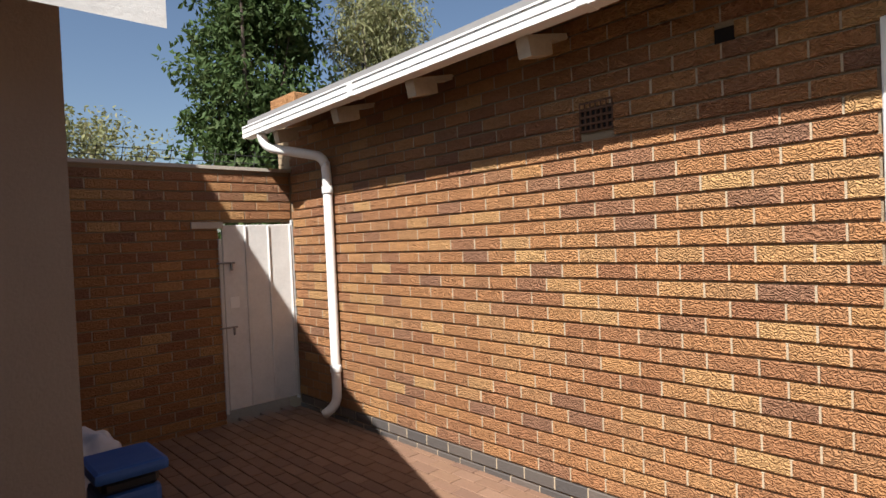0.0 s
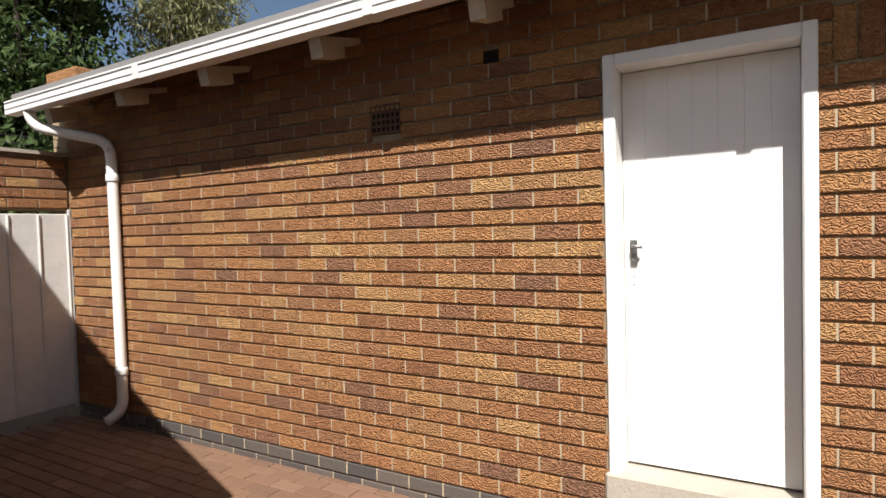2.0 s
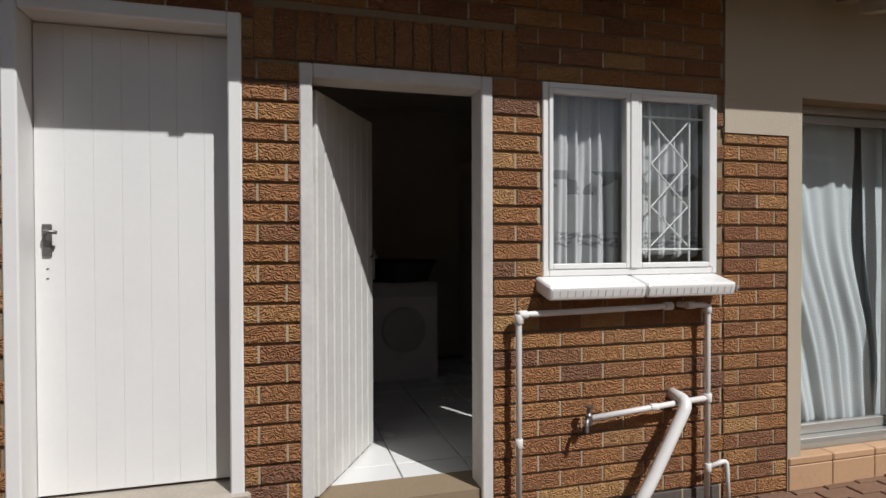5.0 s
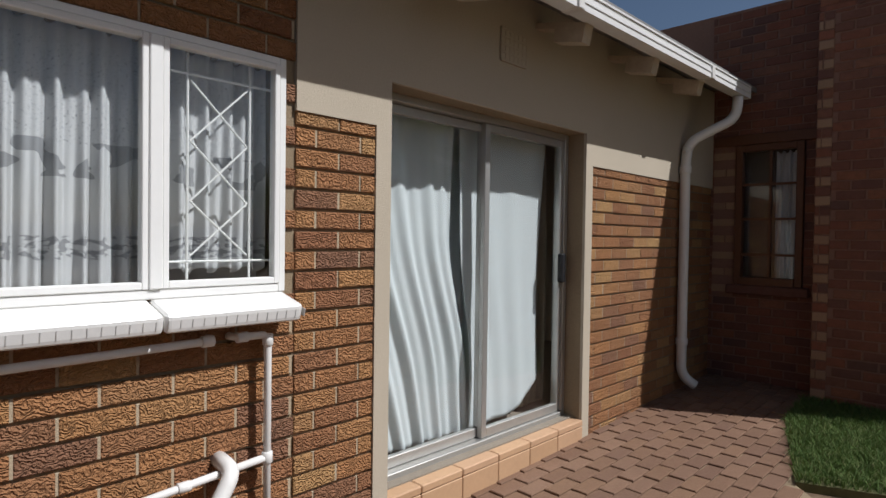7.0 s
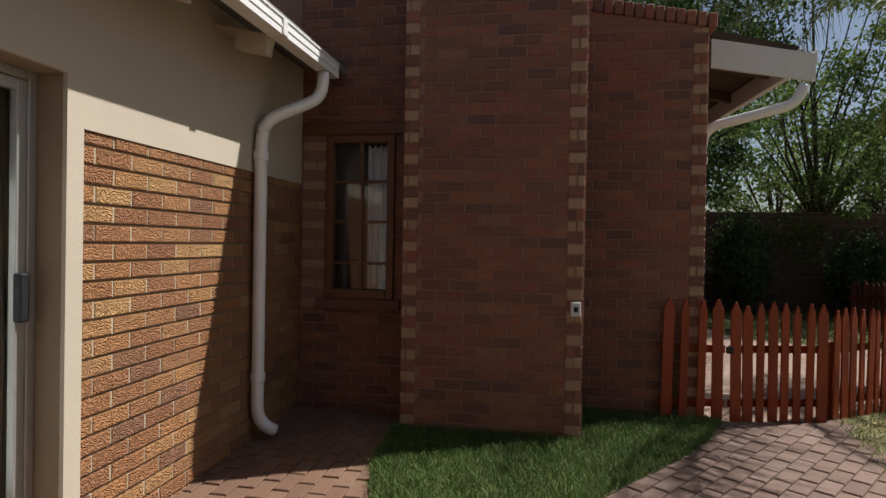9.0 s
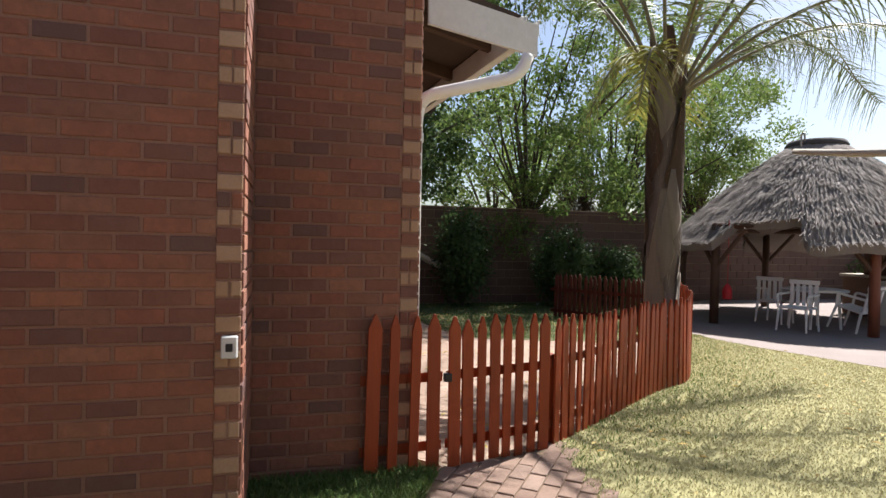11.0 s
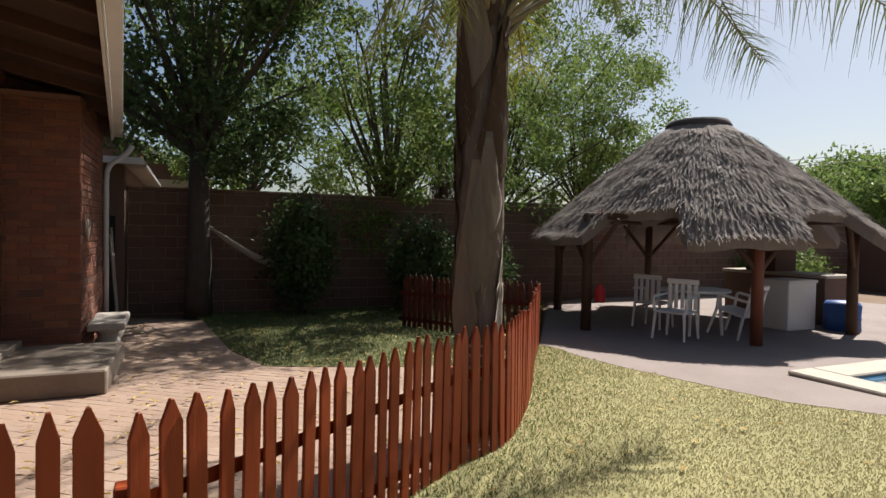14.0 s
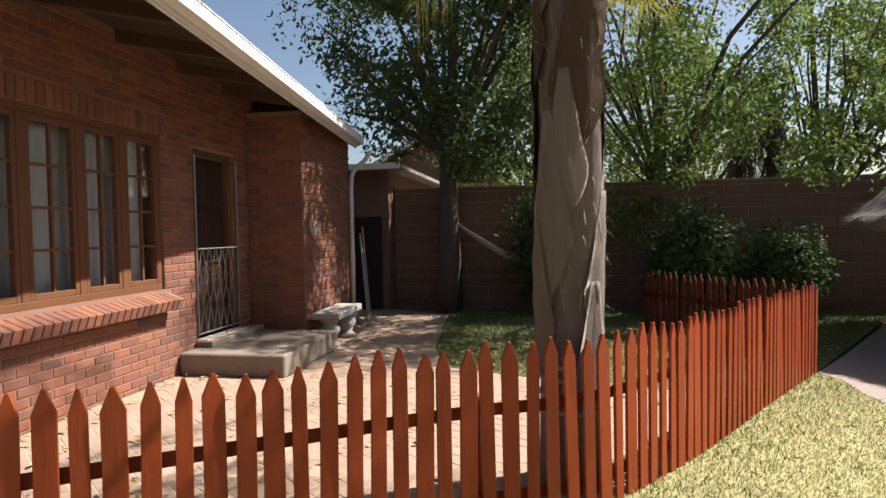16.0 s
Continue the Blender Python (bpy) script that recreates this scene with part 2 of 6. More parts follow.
    dead=material("fallen yellow leaf", (0.42, 0.30, 0.08), 0.8, bump=0, palette=[(0.45, 0.32, 0.08), (0.34, 0.22, 0.07), (0.50, 0.40, 0.14)]),
    curtain=material("white lace curtain", (0.72, 0.72, 0.74), 0.95, grain=0.1, scale=90, stain=0.1, bump=0.2, translucent=0.3),
    sheet=material("pale sheet curtain", (0.74, 0.78, 0.78), 0.95, grain=0.06, scale=60, stain=0.08, bump=0.2, translucent=0.2),
    metal=material("aged metal", (0.30, 0.29, 0.28), 0.45, metal=0.9, grain=0.2, bump=0.15),
    alu=material("brushed aluminium frame", (0.55, 0.54, 0.51), 0.4, metal=0.7, grain=0.1, bump=0.05),
    black=material("black plastic", (0.02, 0.02, 0.022), 0.45, grain=0.1, bump=0.05),
    pvc=material("white plastic pipe", (0.78, 0.76, 0.72), 0.4, grain=0.06, scale=30, stain=0.15, stain_scale=8, bump=0.05, spec=0.45),
    pvc_grey=material("grey plastic pipe", (0.55, 0.54, 0.52), 0.45, grain=0.08, stain=0.2, bump=0.05),
    gutter=material("white painted gutter", (0.72, 0.71, 0.69), 0.5, grain=0.08, scale=25, stain=0.2, stain_scale=3, bump=0.1),
    roof=material("grey roof sheet", (0.25, 0.24, 0.23), 0.6, grain=0.15, stain=0.3, bump=0.2),
    dark_steel=material("brown ventilator", (0.14, 0.075, 0.045), 0.9, grain=0.2, bump=0.3),
    # Near-black stands in for the shade inside holes and gaps.
    hole=material("near-black cavity shade", (0.015, 0.012, 0.01), 1.0, grain=0.2, bump=0.2),
    tile_white=material("white ceramic tile", (0.78, 0.77, 0.74), 0.25, grain=0.04, stain=0.08, bump=0.03, spec=0.5),
    tile_tan=material("tan threshold tile", (0.55, 0.34, 0.20), 0.55, grain=0.15, scale=40, stain=0.2, bump=0.15, palette=[(0.52, 0.32, 0.18), (0.60, 0.38, 0.22), (0.56, 0.35, 0.21)]),
    dark_wall=material("cream interior paint", (0.62, 0.58, 0.51), 0.9, grain=0.1, stain=0.2, bump=0.1),
    blue=material("blue plastic", (0.035, 0.10, 0.30), 0.5, grain=0.08, stain=0.25, stain_scale=6, bump=0.05),
    bag=material("white plastic sack", (0.55, 0.55, 0.58), 0.5, grain=0.1, stain=0.2, bump=0.3),
    plastic_white=material("white garden plastic", (0.72, 0.70, 0.67), 0.45, grain=0.05, stain=0.2, bump=0.03),
    red=material("bright red plastic", (0.45, 0.02, 0.025), 0.5, grain=0.05, bump=0.02),
    stone=material("weathered cast stone", (0.46, 0.42, 0.37), 0.95, grain=0.35, scale=40, stain=0.4, stain_scale=6, bump=0.5),
    rock=material("brown rubble stone", (0.24, 0.17, 0.12), 0.95, grain=0.35, scale=30, stain=0.4, stain_scale=5, bump=0.8),
    wall_far=material("rough garden wall brick", (0.18, 0.11, 0.08), 0.95, grain=0.3, scale=20, stain=0.35, stain_scale=1.2, bump=0.5, palette=[(0.17, 0.10, 0.075), (0.21, 0.13, 0.095), (0.15, 0.09, 0.07)]),
    door_dark=material("dark panelled door", (0.045, 0.022, 0.014), 0.5, grain=0.2, bump=0.1),
    door_black=material("black timber garage door", (0.022, 0.016, 0.014), 0.7, grain=0.2, bump=0.2),
    rope=material("pale hammock cloth", (0.50, 0.46, 0.40), 0.95, grain=0.3, scale=60, bump=0.3),
    water=material("pool water", (0.02, 0.09, 0.18), 0.05, grain=0.05, stain=0.1, bump=0.15, bump_scale=6, spec=0.6),
    wire=material("dark cable", (0.03, 0.03, 0.03), 0.6, bump=0),
    flower=material("white blossom", (0.62, 0.58, 0.60), 0.8, bump=0, translucent=0.2),
    glass=glass_material("window glass"),
)



def add_print(m, bands, colour):
    """A printed pattern on cloth: rows of blotches between given heights, over the cloth's own colour."""
    N, L = m.node_tree.nodes, m.node_tree.links
    b = N["Principled BSDF"]
    base = b.inputs["Base Color"].links[0].from_socket
    geo, sep = N.new("ShaderNodeNewGeometry"), N.new("ShaderNodeSeparateXYZ")
    L.new(geo.outputs["Position"], sep.inputs[0])
    total = None
    for z0, z1, scale, cut, squeeze in bands:
        mp = N.new("ShaderNodeMapping")
        mp.inputs["Scale"].default_value = (scale, 0.0, scale * squeeze)
        L.new(geo.outputs["Position"], mp.inputs["Vector"])
        n = N.new("ShaderNodeTexNoise")
        n.inputs["Scale"].default_value, n.inputs["Detail"].default_value = 1.0, 2.5
        L.new(mp.outputs[0], n.inputs["Vector"])
        steps = []
        for op, sock, val in (("GREATER_THAN", n.outputs["Fac"], cut), ("GREATER_THAN", sep.outputs["Z"], z0), ("LESS_THAN", sep.outputs["Z"], z1)):
            q = N.new("ShaderNodeMath")
            q.operation, q.inputs[1].default_value = op, val
            L.new(sock, q.inputs[0])
            steps.append(q.outputs[0])
        out = steps[0]
        for other in steps[1:]:
            q = N.new("ShaderNodeMath")
            q.operation = "MULTIPLY"
            L.new(out, q.inputs[0])
            L.new(other, q.inputs[1])
            out = q.outputs[0]
        if total is None:
            total = out
        else:
            q = N.new("ShaderNodeMath")
            q.operation = "MAXIMUM"
            L.new(total, q.inputs[0])
            L.new(out, q.inputs[1])
            total = q.outputs[0]
    mx = N.new("ShaderNodeMix")
    mx.data_type = "RGBA"
    mx.inputs[7].default_value = (*colour, 1)
    L.new(total, mx.inputs[0])
    L.new(base, mx.inputs[6])
    for link in list(base.links):
        if link.to_node != mx:
            L.new(mx.outputs[2], link.to_socket)


M["lace"] = material("printed lace", (0.74, 0.74, 0.74), 0.95, grain=0.1, scale=90, stain=0.1, bump=0.2, translucent=0.25)
add_print(M["lace"], [(1.36, 1.48, 11.0, 0.54, 0.9), (1.09, 1.17, 34.0, 0.52, 1.6), (1.47, 1.80, 130.0, 0.62, 1.0)], (0.36, 0.36, 0.37))

# ---- mesh helpers ----


def finish(name, bm, mat, parent=None, smooth=False):
    me = bpy.data.meshes.new(name)
    bmesh.ops.recalc_face_normals(bm, faces=bm.faces[:])
    if smooth:
        for f in bm.faces:
            f.smooth = True
    bm.to_mesh(me)
    bm.free()
    me.materials.append(M[mat] if isinstance(mat, str) else mat)
    ob = new(name, me)
    if parent is not None:
        ob.parent = parent
    return ob


def part(name, bm, mat, parent, label="", smooth=False):
    ob = finish(name, bm, mat, parent, smooth)
    return tagged(ob, label) if label else ob


def thing(name, at, label, category, group="", kind=""):
    """An Empty at the thing's base; its parts are built in the thing's own space."""
    e = new(name)
    e.empty_display_size = 0.1
    e.matrix_world = at if isinstance(at, Matrix) else pose(*at)
    return tagged(e, label, category, group, kind)


def box(bm, x0, y0, z0, x1, y1, z1, bevel=0.0, segments=1):
    r = bmesh.ops.create_cube(bm, size=1)
    bmesh.ops.scale(bm, vec=(x1 - x0, y1 - y0, z1 - z0), verts=r["verts"])
    bmesh.ops.translate(bm, vec=((x0 + x1) / 2, (y0 + y1) / 2, (z0 + z1) / 2), verts=r["verts"])
    if bevel:
        edges = list({e for v in r["verts"] for e in v.link_edges})
        bmesh.ops.bevel(bm, geom=edges, offset=bevel, segments=segments, affect="EDGES", profile=0.6)
    return bm


def B(*a, **k):
    return box(bmesh.new(), *a, **k)


def tube(bm, pts, r0, r1=None, sides=10, close=True, wobble=0.0):
    """A swept tube through points, tapering from r0 to r1."""
    pts = [Vector(p) for p in pts]
    r1 = r0 if r1 is None else r1
    rings, side = [], None
    for i, p in enumerate(pts):
        d = (pts[min(i + 1, len(pts) - 1)] - pts[max(i - 1, 0)]).normalized()
        if side is None:
            side = d.cross(Vector((0.31, 0.17, 0.93)) if abs(d.z) < 0.9 else Vector((1, 0, 0))).normalized()
        side = (side - d * side.dot(d)).normalized()
        up = d.cross(side)
        r = r0 + (r1 - r0) * i / max(1, len(pts) - 1)
        rings.append([bm.verts.new(p + (side * math.cos(a) + up * math.sin(a)) * r * (1 + (random.uniform(-wobble, wobble) if wobble else 0)))
                      for a in (2 * math.pi * k / sides for k in range(sides))])
    for a, b2 in zip(rings, rings[1:]):
        for k in range(sides):
            bm.faces.new((a[k], a[(k + 1) % sides], b2[(k + 1) % sides], b2[k]))
    if close:
        bm.faces.new(rings[0][::-1])
        bm.faces.new(rings[-1])
    return bm


def T(*a, **k):
    return tube(bmesh.new(), *a, **k)


def lathe(bm, profile, sides=20, at=(0, 0, 0)):
    rings = [[bm.verts.new((at[0] + r * math.cos(2 * math.pi * k / sides), at[1] + r * math.sin(2 * math.pi * k / sides), at[2] + z)) for k in range(sides)] for r, z in profile]
    for a, b2 in zip(rings, rings[1:]):
        for k in range(sides):
            bm.faces.new((a[k], a[(k + 1) % sides], b2[(k + 1) % sides], b2[k]))
    bm.faces.new(rings[0][::-1])
    bm.faces.new(rings[-1])
    return bm


def arc(points, r=0.08, n=5):
    """Round the corners of a polyline."""
    pts = [Vector(p) for p in points]
    out = [pts[0]]
    for a, b2, c in zip(pts, pts[1:], pts[2:]):
        p, q = b2 + (a - b2).normalized() * r, b2 + (c - b2).normalized() * r
        out += [(1 - t) ** 2 * p + 2 * t * (1 - t) * b2 + t * t * q for t in (i / n for i in range(n + 1))]
    return out + [pts[-1]]


def quads(name, verts, faces, mat, parent=None, smooth=False):
    me = bpy.data.meshes.new(name)
    me.from_pydata(verts, [], faces)
    me.materials.append(M[mat] if isinstance(mat, str) else mat)
    if smooth:
        me.polygons.foreach_set("use_smooth", [True] * len(me.polygons))
    ob = new(name, me)
    if parent is not None:
        ob.parent = parent
    return ob


def lerp_table(table, x):
    for (a, va), (b2, vb) in zip(table, table[1:]):
        if x <= b2:
            return va + (vb - va) * max(0.0, (x - a) / (b2 - a))
    return table[-1][1]


GROUND = [(-8, -0.28), (2.5, -0.28), (4.5, -0.22), (6.5, -0.16), (8.0, -0.11), (10.0, -0.14), (14.0, -0.2), (60.0, -0.2)]


def ground_z(x, y=0.0):
    return lerp_table(GROUND, x)

# ---- brickwork ----
LAID = []


def brick_shape(l, h, d, bev=0.004):
    """Vertices and faces of one brick, its back on the plane y = 0, facing -y."""
    b2 = min(bev, l * 0.3, h * 0.3)
    v = [(-l / 2, 0, -h / 2), (l / 2, 0, -h / 2), (l / 2, 0, h / 2), (-l / 2, 0, h / 2)]
    v += [(x, -d + b2 * 0.7, z) for x, _, z in v[:4]]
    v += [(x - math.copysign(b2, x), -d, z - math.copysign(b2, z)) for x, _, z in v[:4]]
    f = [(8, 9, 10, 11)]
    for k in range(4):
        f += [(k, (k + 1) % 4, 4 + (k + 1) % 4, 4 + k), (4 + k, 4 + (k + 1) % 4, 8 + (k + 1) % 4, 8 + k)]
    return v, f


def brick_field(parent, frame_m, u0, u1, z0, z1, mat, holes=(), zone=None, length=0.2315, course=0.085, perp=0.009, bed=0.013, proud=0.012,
                ref=(0.0, 0.0), name="brick", flush=None):
    """Bricks in stretcher bond on the plane of frame_m (x along, z up, facing -y), queued to be laid last."""
    LAID.append((parent, frame_m, u0, u1, z0, z1, mat, holes, zone, length, course, perp, bed, proud, ref, name, flush))


def lay_all():
    shared = {}
    for parent, fm, u0, u1, z0, z1, mat, holes, zone, length, course, perp, bed, proud, ref, name, flush in LAID:
        rnd = random.Random(int(abs(u0 * 131 + z0 * 17 + u1 * 7) * 100))
        inv = parent.matrix_world.inverted() if parent else Matrix()
        rest_v, rest_f, count = [], [], 0
        joint_v, joint_f = [], []
        row = math.floor((z0 - ref[1]) / course)
        while ref[1] + row * course < z1 - 0.01:
            za, zb = max(z0, ref[1] + row * course + bed / 2), min(z1, ref[1] + (row + 1) * course - bed / 2)
            zc = (za + zb) / 2
            if zb - za > 0.02:
                off = ref[0] + (row % 2) * length / 2
                k = math.floor((u0 - off) / length)
                while off + k * length < u1 - 0.005:
                    spans = [(max(u0, off + k * length + perp / 2), min(u1, off + (k + 1) * length - perp / 2))]
                    for ha, hb, hz0, hz1 in holes:
                        if hz0 < zc < hz1:
                            nxt = []
                            for a, b2 in spans:
                                if hb <= a or ha >= b2:
                                    nxt.append((a, b2))
                                else:
                                    nxt += [(a, ha), (hb, b2)]
                            spans = nxt
                    for a, b2 in spans:
                        if b2 - a < 0.025:
                            continue
                        if flush and b2 + perp < u1 and not any(ha - 0.02 < b2 < hb and hz0 < zc < hz1 for ha, hb, hz0, hz1 in holes):
                            v, f = brick_shape(perp + 0.006, zb - za, proud - 0.004 + rnd.uniform(-0.002, 0.001), 0.001)
                            base = len(joint_v)
                            m = fm @ Matrix.Translation((b2 + perp / 2, 0, zc))
                            joint_v += [tuple(inv @ m @ Vector(p)) for p in v]
                            joint_f += [tuple(i + base for i in q) for q in f]
                        full = abs((b2 - a) - (length - perp)) < 1e-4 and abs((zb - za) - (course - bed)) < 1e-4
                        d = proud + rnd.uniform(-0.002, 0.002)
                        m = fm @ Matrix.Translation(((a + b2) / 2, 0, zc)) @ Matrix.Rotation(rnd.uniform(-0.006, 0.006), 4, "Y")
                        if full and zone and zone[0] <= (a + b2) / 2 <= zone[1] and zone[2] <= zc <= zone[3] and count < 300:
                            key = (mat, length, course, proud)
                            if key not in shared:
                                me = bpy.data.meshes.new("brick")
                                me.from_pydata(*[x if i != 1 else [] for i, x in enumerate((brick_shape(b2 - a, zb - za, proud)[0], [], brick_shape(b2 - a, zb - za, proud)[1]))])
                                me.materials.append(M[mat])
                                shared[key] = me
                            ob = new(name, shared[key])
                            ob.parent = parent
                            ob.matrix_basis = inv @ m
                            count += 1
                        else:
                            v, f = brick_shape(b2 - a, zb - za, d)
                            base = len(rest_v)
                            rest_v += [tuple(inv @ m @ Vector(p)) for p in v]
                            rest_f += [tuple(i + base for i in q) for q in f]
                    k += 1
            row += 1
        if joint_v:
            tagged(quads("mortar_joints", joint_v, joint_f, flush, parent), kind="stuff")
        if rest_v:
            tagged(quads("brickwork" if name == "brick" else "paving_bricks", rest_v, rest_f, mat, parent), kind="stuff")


def wall(name, boxes, mat, label, category="wall"):
    bm = bmesh.new()
    for b2 in boxes:
        box(bm, *b2)
    return tagged(finish(name, bm, mat), label, category, kind="structure")


def around(x0, x1, z0, z1, y0, y1, holes):
    """Boxes of a wall along x with openings cut through."""
    xs = sorted({x0, x1, *[h[0] for h in holes], *[h[1] for h in holes]})
    out = []
    for a, b2 in zip(xs, xs[1:]):
        cuts = sorted((h[2], h[3]) for h in holes if h[0] <= a + 1e-6 and h[1] >= b2 - 1e-6)
        z = z0
        for c0, c1 in cuts:
            if c0 > z + 1e-6:
                out.append((a, y0, z, b2, y1, c0))
            z = max(z, c1)
        if z < z1:
            out.append((a, y0, z, b2, y1, z1))
    return out


# ---- cottage wall (faces -y), its doors, window and sliding door ----
D1 = (0.0, 0.855, 0.02, 2.07)
D2 = (1.085, 1.955, -0.03, 1.885)
WIN = (2.21, 3.20, 0.955, 1.885)
SLD = (3.75, 5.495, -0.09, 1.905)
HOLES = [D1, D2, WIN, SLD]
wall_cottage = wall("wall_north", around(-4.9, 3.245, -0.6, 2.62, 0.0, 0.22, HOLES[:3]), "mortar_dark", "yellow-brown rustic face-brick cottage wall with raked joints")
flat = Matrix()
REF = (-1.053, 0.864)
soldier = [(0.90, 2.08, 1.885, 2.115)]
brick_field(wall_cottage, flat, -4.66, 3.245, -0.15, 2.60, "brick", HOLES[:3] + soldier + [(-1.36, -1.15, 1.84, 2.00), (-0.62, -0.53, 2.12, 2.20)], (-1.65, 3.24, -0.15, 1.9), ref=REF, proud=0.014, bed=0.013, perp=0.010, flush="mortar_pale")
brick_field(wall_cottage, flat, -4.66, 3.245, -0.42, -0.15, "plinth_brick", [], None, ref=REF, proud=0.014, bed=0.013, perp=0.010, flush="mortar_pale")
brick_field(wall_cottage, flat, 0.90, 2.08, 1.892, 2.112, "brick", [], None, length=0.085, course=0.225, ref=(0.9, 1.89), proud=0.012)
wall_plaster = wall("wall_north_plaster", around(3.245, 7.86, -0.6, 2.62, 0.0, 0.22, [SLD]), "mortar_dark", "brick infill wall under painted plaster beside the sliding door")
brick_field(wall_plaster, flat, 3.25, 3.66, -0.42, 1.69, "brick", [], (3.2, 3.67, -0.2, 1.7), ref=REF, proud=0.014, bed=0.013, perp=0.010, flush="mortar_pale")
brick_field(wall_plaster, flat, 5.585, 7.84, -0.42, 1.69, "brick", [], (5.55, 7.3, -0.2, 1.7), ref=REF, proud=0.014, bed=0.013, perp=0.010, flush="mortar_pale")
plaster_boxes = around(3.245, 7.85, 1.69, 2.62, -0.022, -0.001, [(3.75, 5.495, 0, 1.905)])
plaster_boxes += [(3.66, -0.022, -0.4, 3.75, -0.001, 1.69), (5.495, -0.022, -0.4, 5.585, -0.001, 1.69)]
plaster_boxes += [(3.73, -0.001, -0.1, 3.749, 0.12, 1.92), (5.496, -0.001, -0.1, 5.515, 0.12, 1.92)]
wall("plaster_surround", plaster_boxes, "plaster", "beige painted plaster band and surround around the sliding door", "plaster")

# ---- cottage roof edge ----
bm = bmesh.new()
for a, b2 in (((-4.75, -0.50, 2.44), (7.35, -0.50, 2.44)),):
    v = [bm.verts.new(p) for p in ((-4.70, -0.40, 2.42), (7.83, -0.40, 2.55), (7.83, 5.0, 3.85), (-4.70, 5.0, 3.72))]
    w = [bm.verts.new((p.co.x, p.co.y, p.co.z + 0.05)) for p in v]
    bm.faces.new(v), bm.faces.new(w)
    for i in range(4):
        bm.faces.new((v[i], v[(i + 1) % 4], w[(i + 1) % 4], w[i]))
tagged(finish("roof_cottage", bm, "roof"), "grey sheet roof over the cottage with open eaves", "roof", kind="structure")


def extrude(profile, x0, x1):
    """A constant profile of (y, z) drawn out along x."""
    bm2 = bmesh.new()
    a = [bm2.verts.new((x0, y, z)) for y, z in profile]
    b2 = [bm2.verts.new((x1, y, z)) for y, z in profile]
    bm2.faces.new(a), bm2.faces.new(b2[::-1])
    for i in range(len(profile)):
        j = (i + 1) % len(profile)
        bm2.faces.new((a[i], a[j], b2[j], b2[i]))
    return bm2


GO, GB = -0.455, 2.385
TROUGH = [(0.0, 0.0), (0.0, 0.035), (-0.006, 0.04), (-0.006, 0.052), (0.0, 0.057), (0.0, 0.09), (-0.008, 0.09), (-0.008, 0.102), (0.018, 0.102), (0.018, 0.095), (0.010, 0.09), (0.010, 0.008), (0.085, 0.008), (0.085, 0.115), (0.095, 0.115), (0.095, 0.0)]
bm = extrude([(GO + y, GB + z) for y, z in TROUGH], -4.66, 7.50)
TILT = Matrix.Translation((1.4, 0, 0)) @ Matrix.Rotation(radians(-0.62), 4, "Y") @ Matrix.Translation((-1.4, 0, -0.02))
gut = thing("roof_gutter", TILT, "white painted steel gutter along the cottage eaves", "gutter")
part("trough", bm, "gutter", gut)
for x in (-2.9, -1.0, 0.9, 2.8, 4.7, 6.6):
    part("joint_collar", B(x - 0.03, GO - 0.012, GB - 0.005, x + 0.03, GO + 0.1, GB + 0.096, 0.004), "white_worn", gut)
part("end_cap", B(-4.672, GO - 0.002, GB - 0.002, -4.657, GO + 0.096, GB + 0.10, 0.003), "gutter", gut)
part("end_cap", B(7.497, GO - 0.002, GB - 0.002, 7.512, GO + 0.096, GB + 0.10, 0.003), "gutter", gut)
bm = extrude([(-0.345, -0.055), (-0.345, 0.055), (0.30, 0.055), (0.30, 0.02), (-0.14, 0.02), (-0.15, -0.055)], -0.042, 0.042)
bmesh.ops.recalc_face_normals(bm, faces=bm.faces[:])
first = tagged(finish("rafter_end", bm, "rafter"), "pale weathered timber rafter end under the eaves", "rafter", "rafters of the cottage eaves")
RX = [-4.24, -3.29, -2.39, -1.46, -0.48, 0.42, 1.32, 2.22, 3.12, 4.02, 4.92, 5.80, 6.60]
first.matrix_world = pose(RX[0], -0.02, 2.36 + 0.011 * (RX[0] + 1.4), 13)
for x in RX[1:]:
    copy_thing(first, pose(x, -0.02, 2.36 + 0.011 * (x + 1.4), 13))


def downpipe(points, r, label, mat="pvc", collars=()):
    dp = thing("downpipe", (points[-1][0], points[-1][1], points[-1][2]), label, "downpipe", "downpipes")
    inv = dp.matrix_world.inverted()
    part("pipe", T([inv @ p for p in arc(points, 0.1, 6)], r, sides=14), mat, dp, smooth=True)
    for p in collars:
        q = inv @ Vector(p)
        part("collar", lathe(bmesh.new(), [(r + 0.006, -0.03), (r + 0.008, -0.025), (r + 0.008, 0.025), (r + 0.006, 0.03)], 16, q), mat, dp, smooth=True)
    return dp


downpipe([(-4.42, -0.41, 2.32), (-4.40, -0.39, 2.18), (-3.90, -0.09, 2.05), (-3.90, -0.07, 1.9), (-3.90, -0.07, -0.12), (-3.98, -0.16, -0.20)], 0.042,
         "white plastic downpipe with a swan-neck beside the gate", "pvc", [(-3.90, -0.07, 1.76), (-3.90, -0.07, 0.2)])
downpipe([(7.30, -0.41, 2.42), (7.30, -0.40, 2.24), (7.06, -0.10, 2.04), (7.06, -0.07, 1.9), (7.06, -0.07, -0.0), (7.14, -0.16, -0.08)], 0.042,
         "white downpipe with a swan-neck in the shaded corner", "pvc", [(7.06, -0.07, 1.8), (7.06, -0.07, 0.3)])

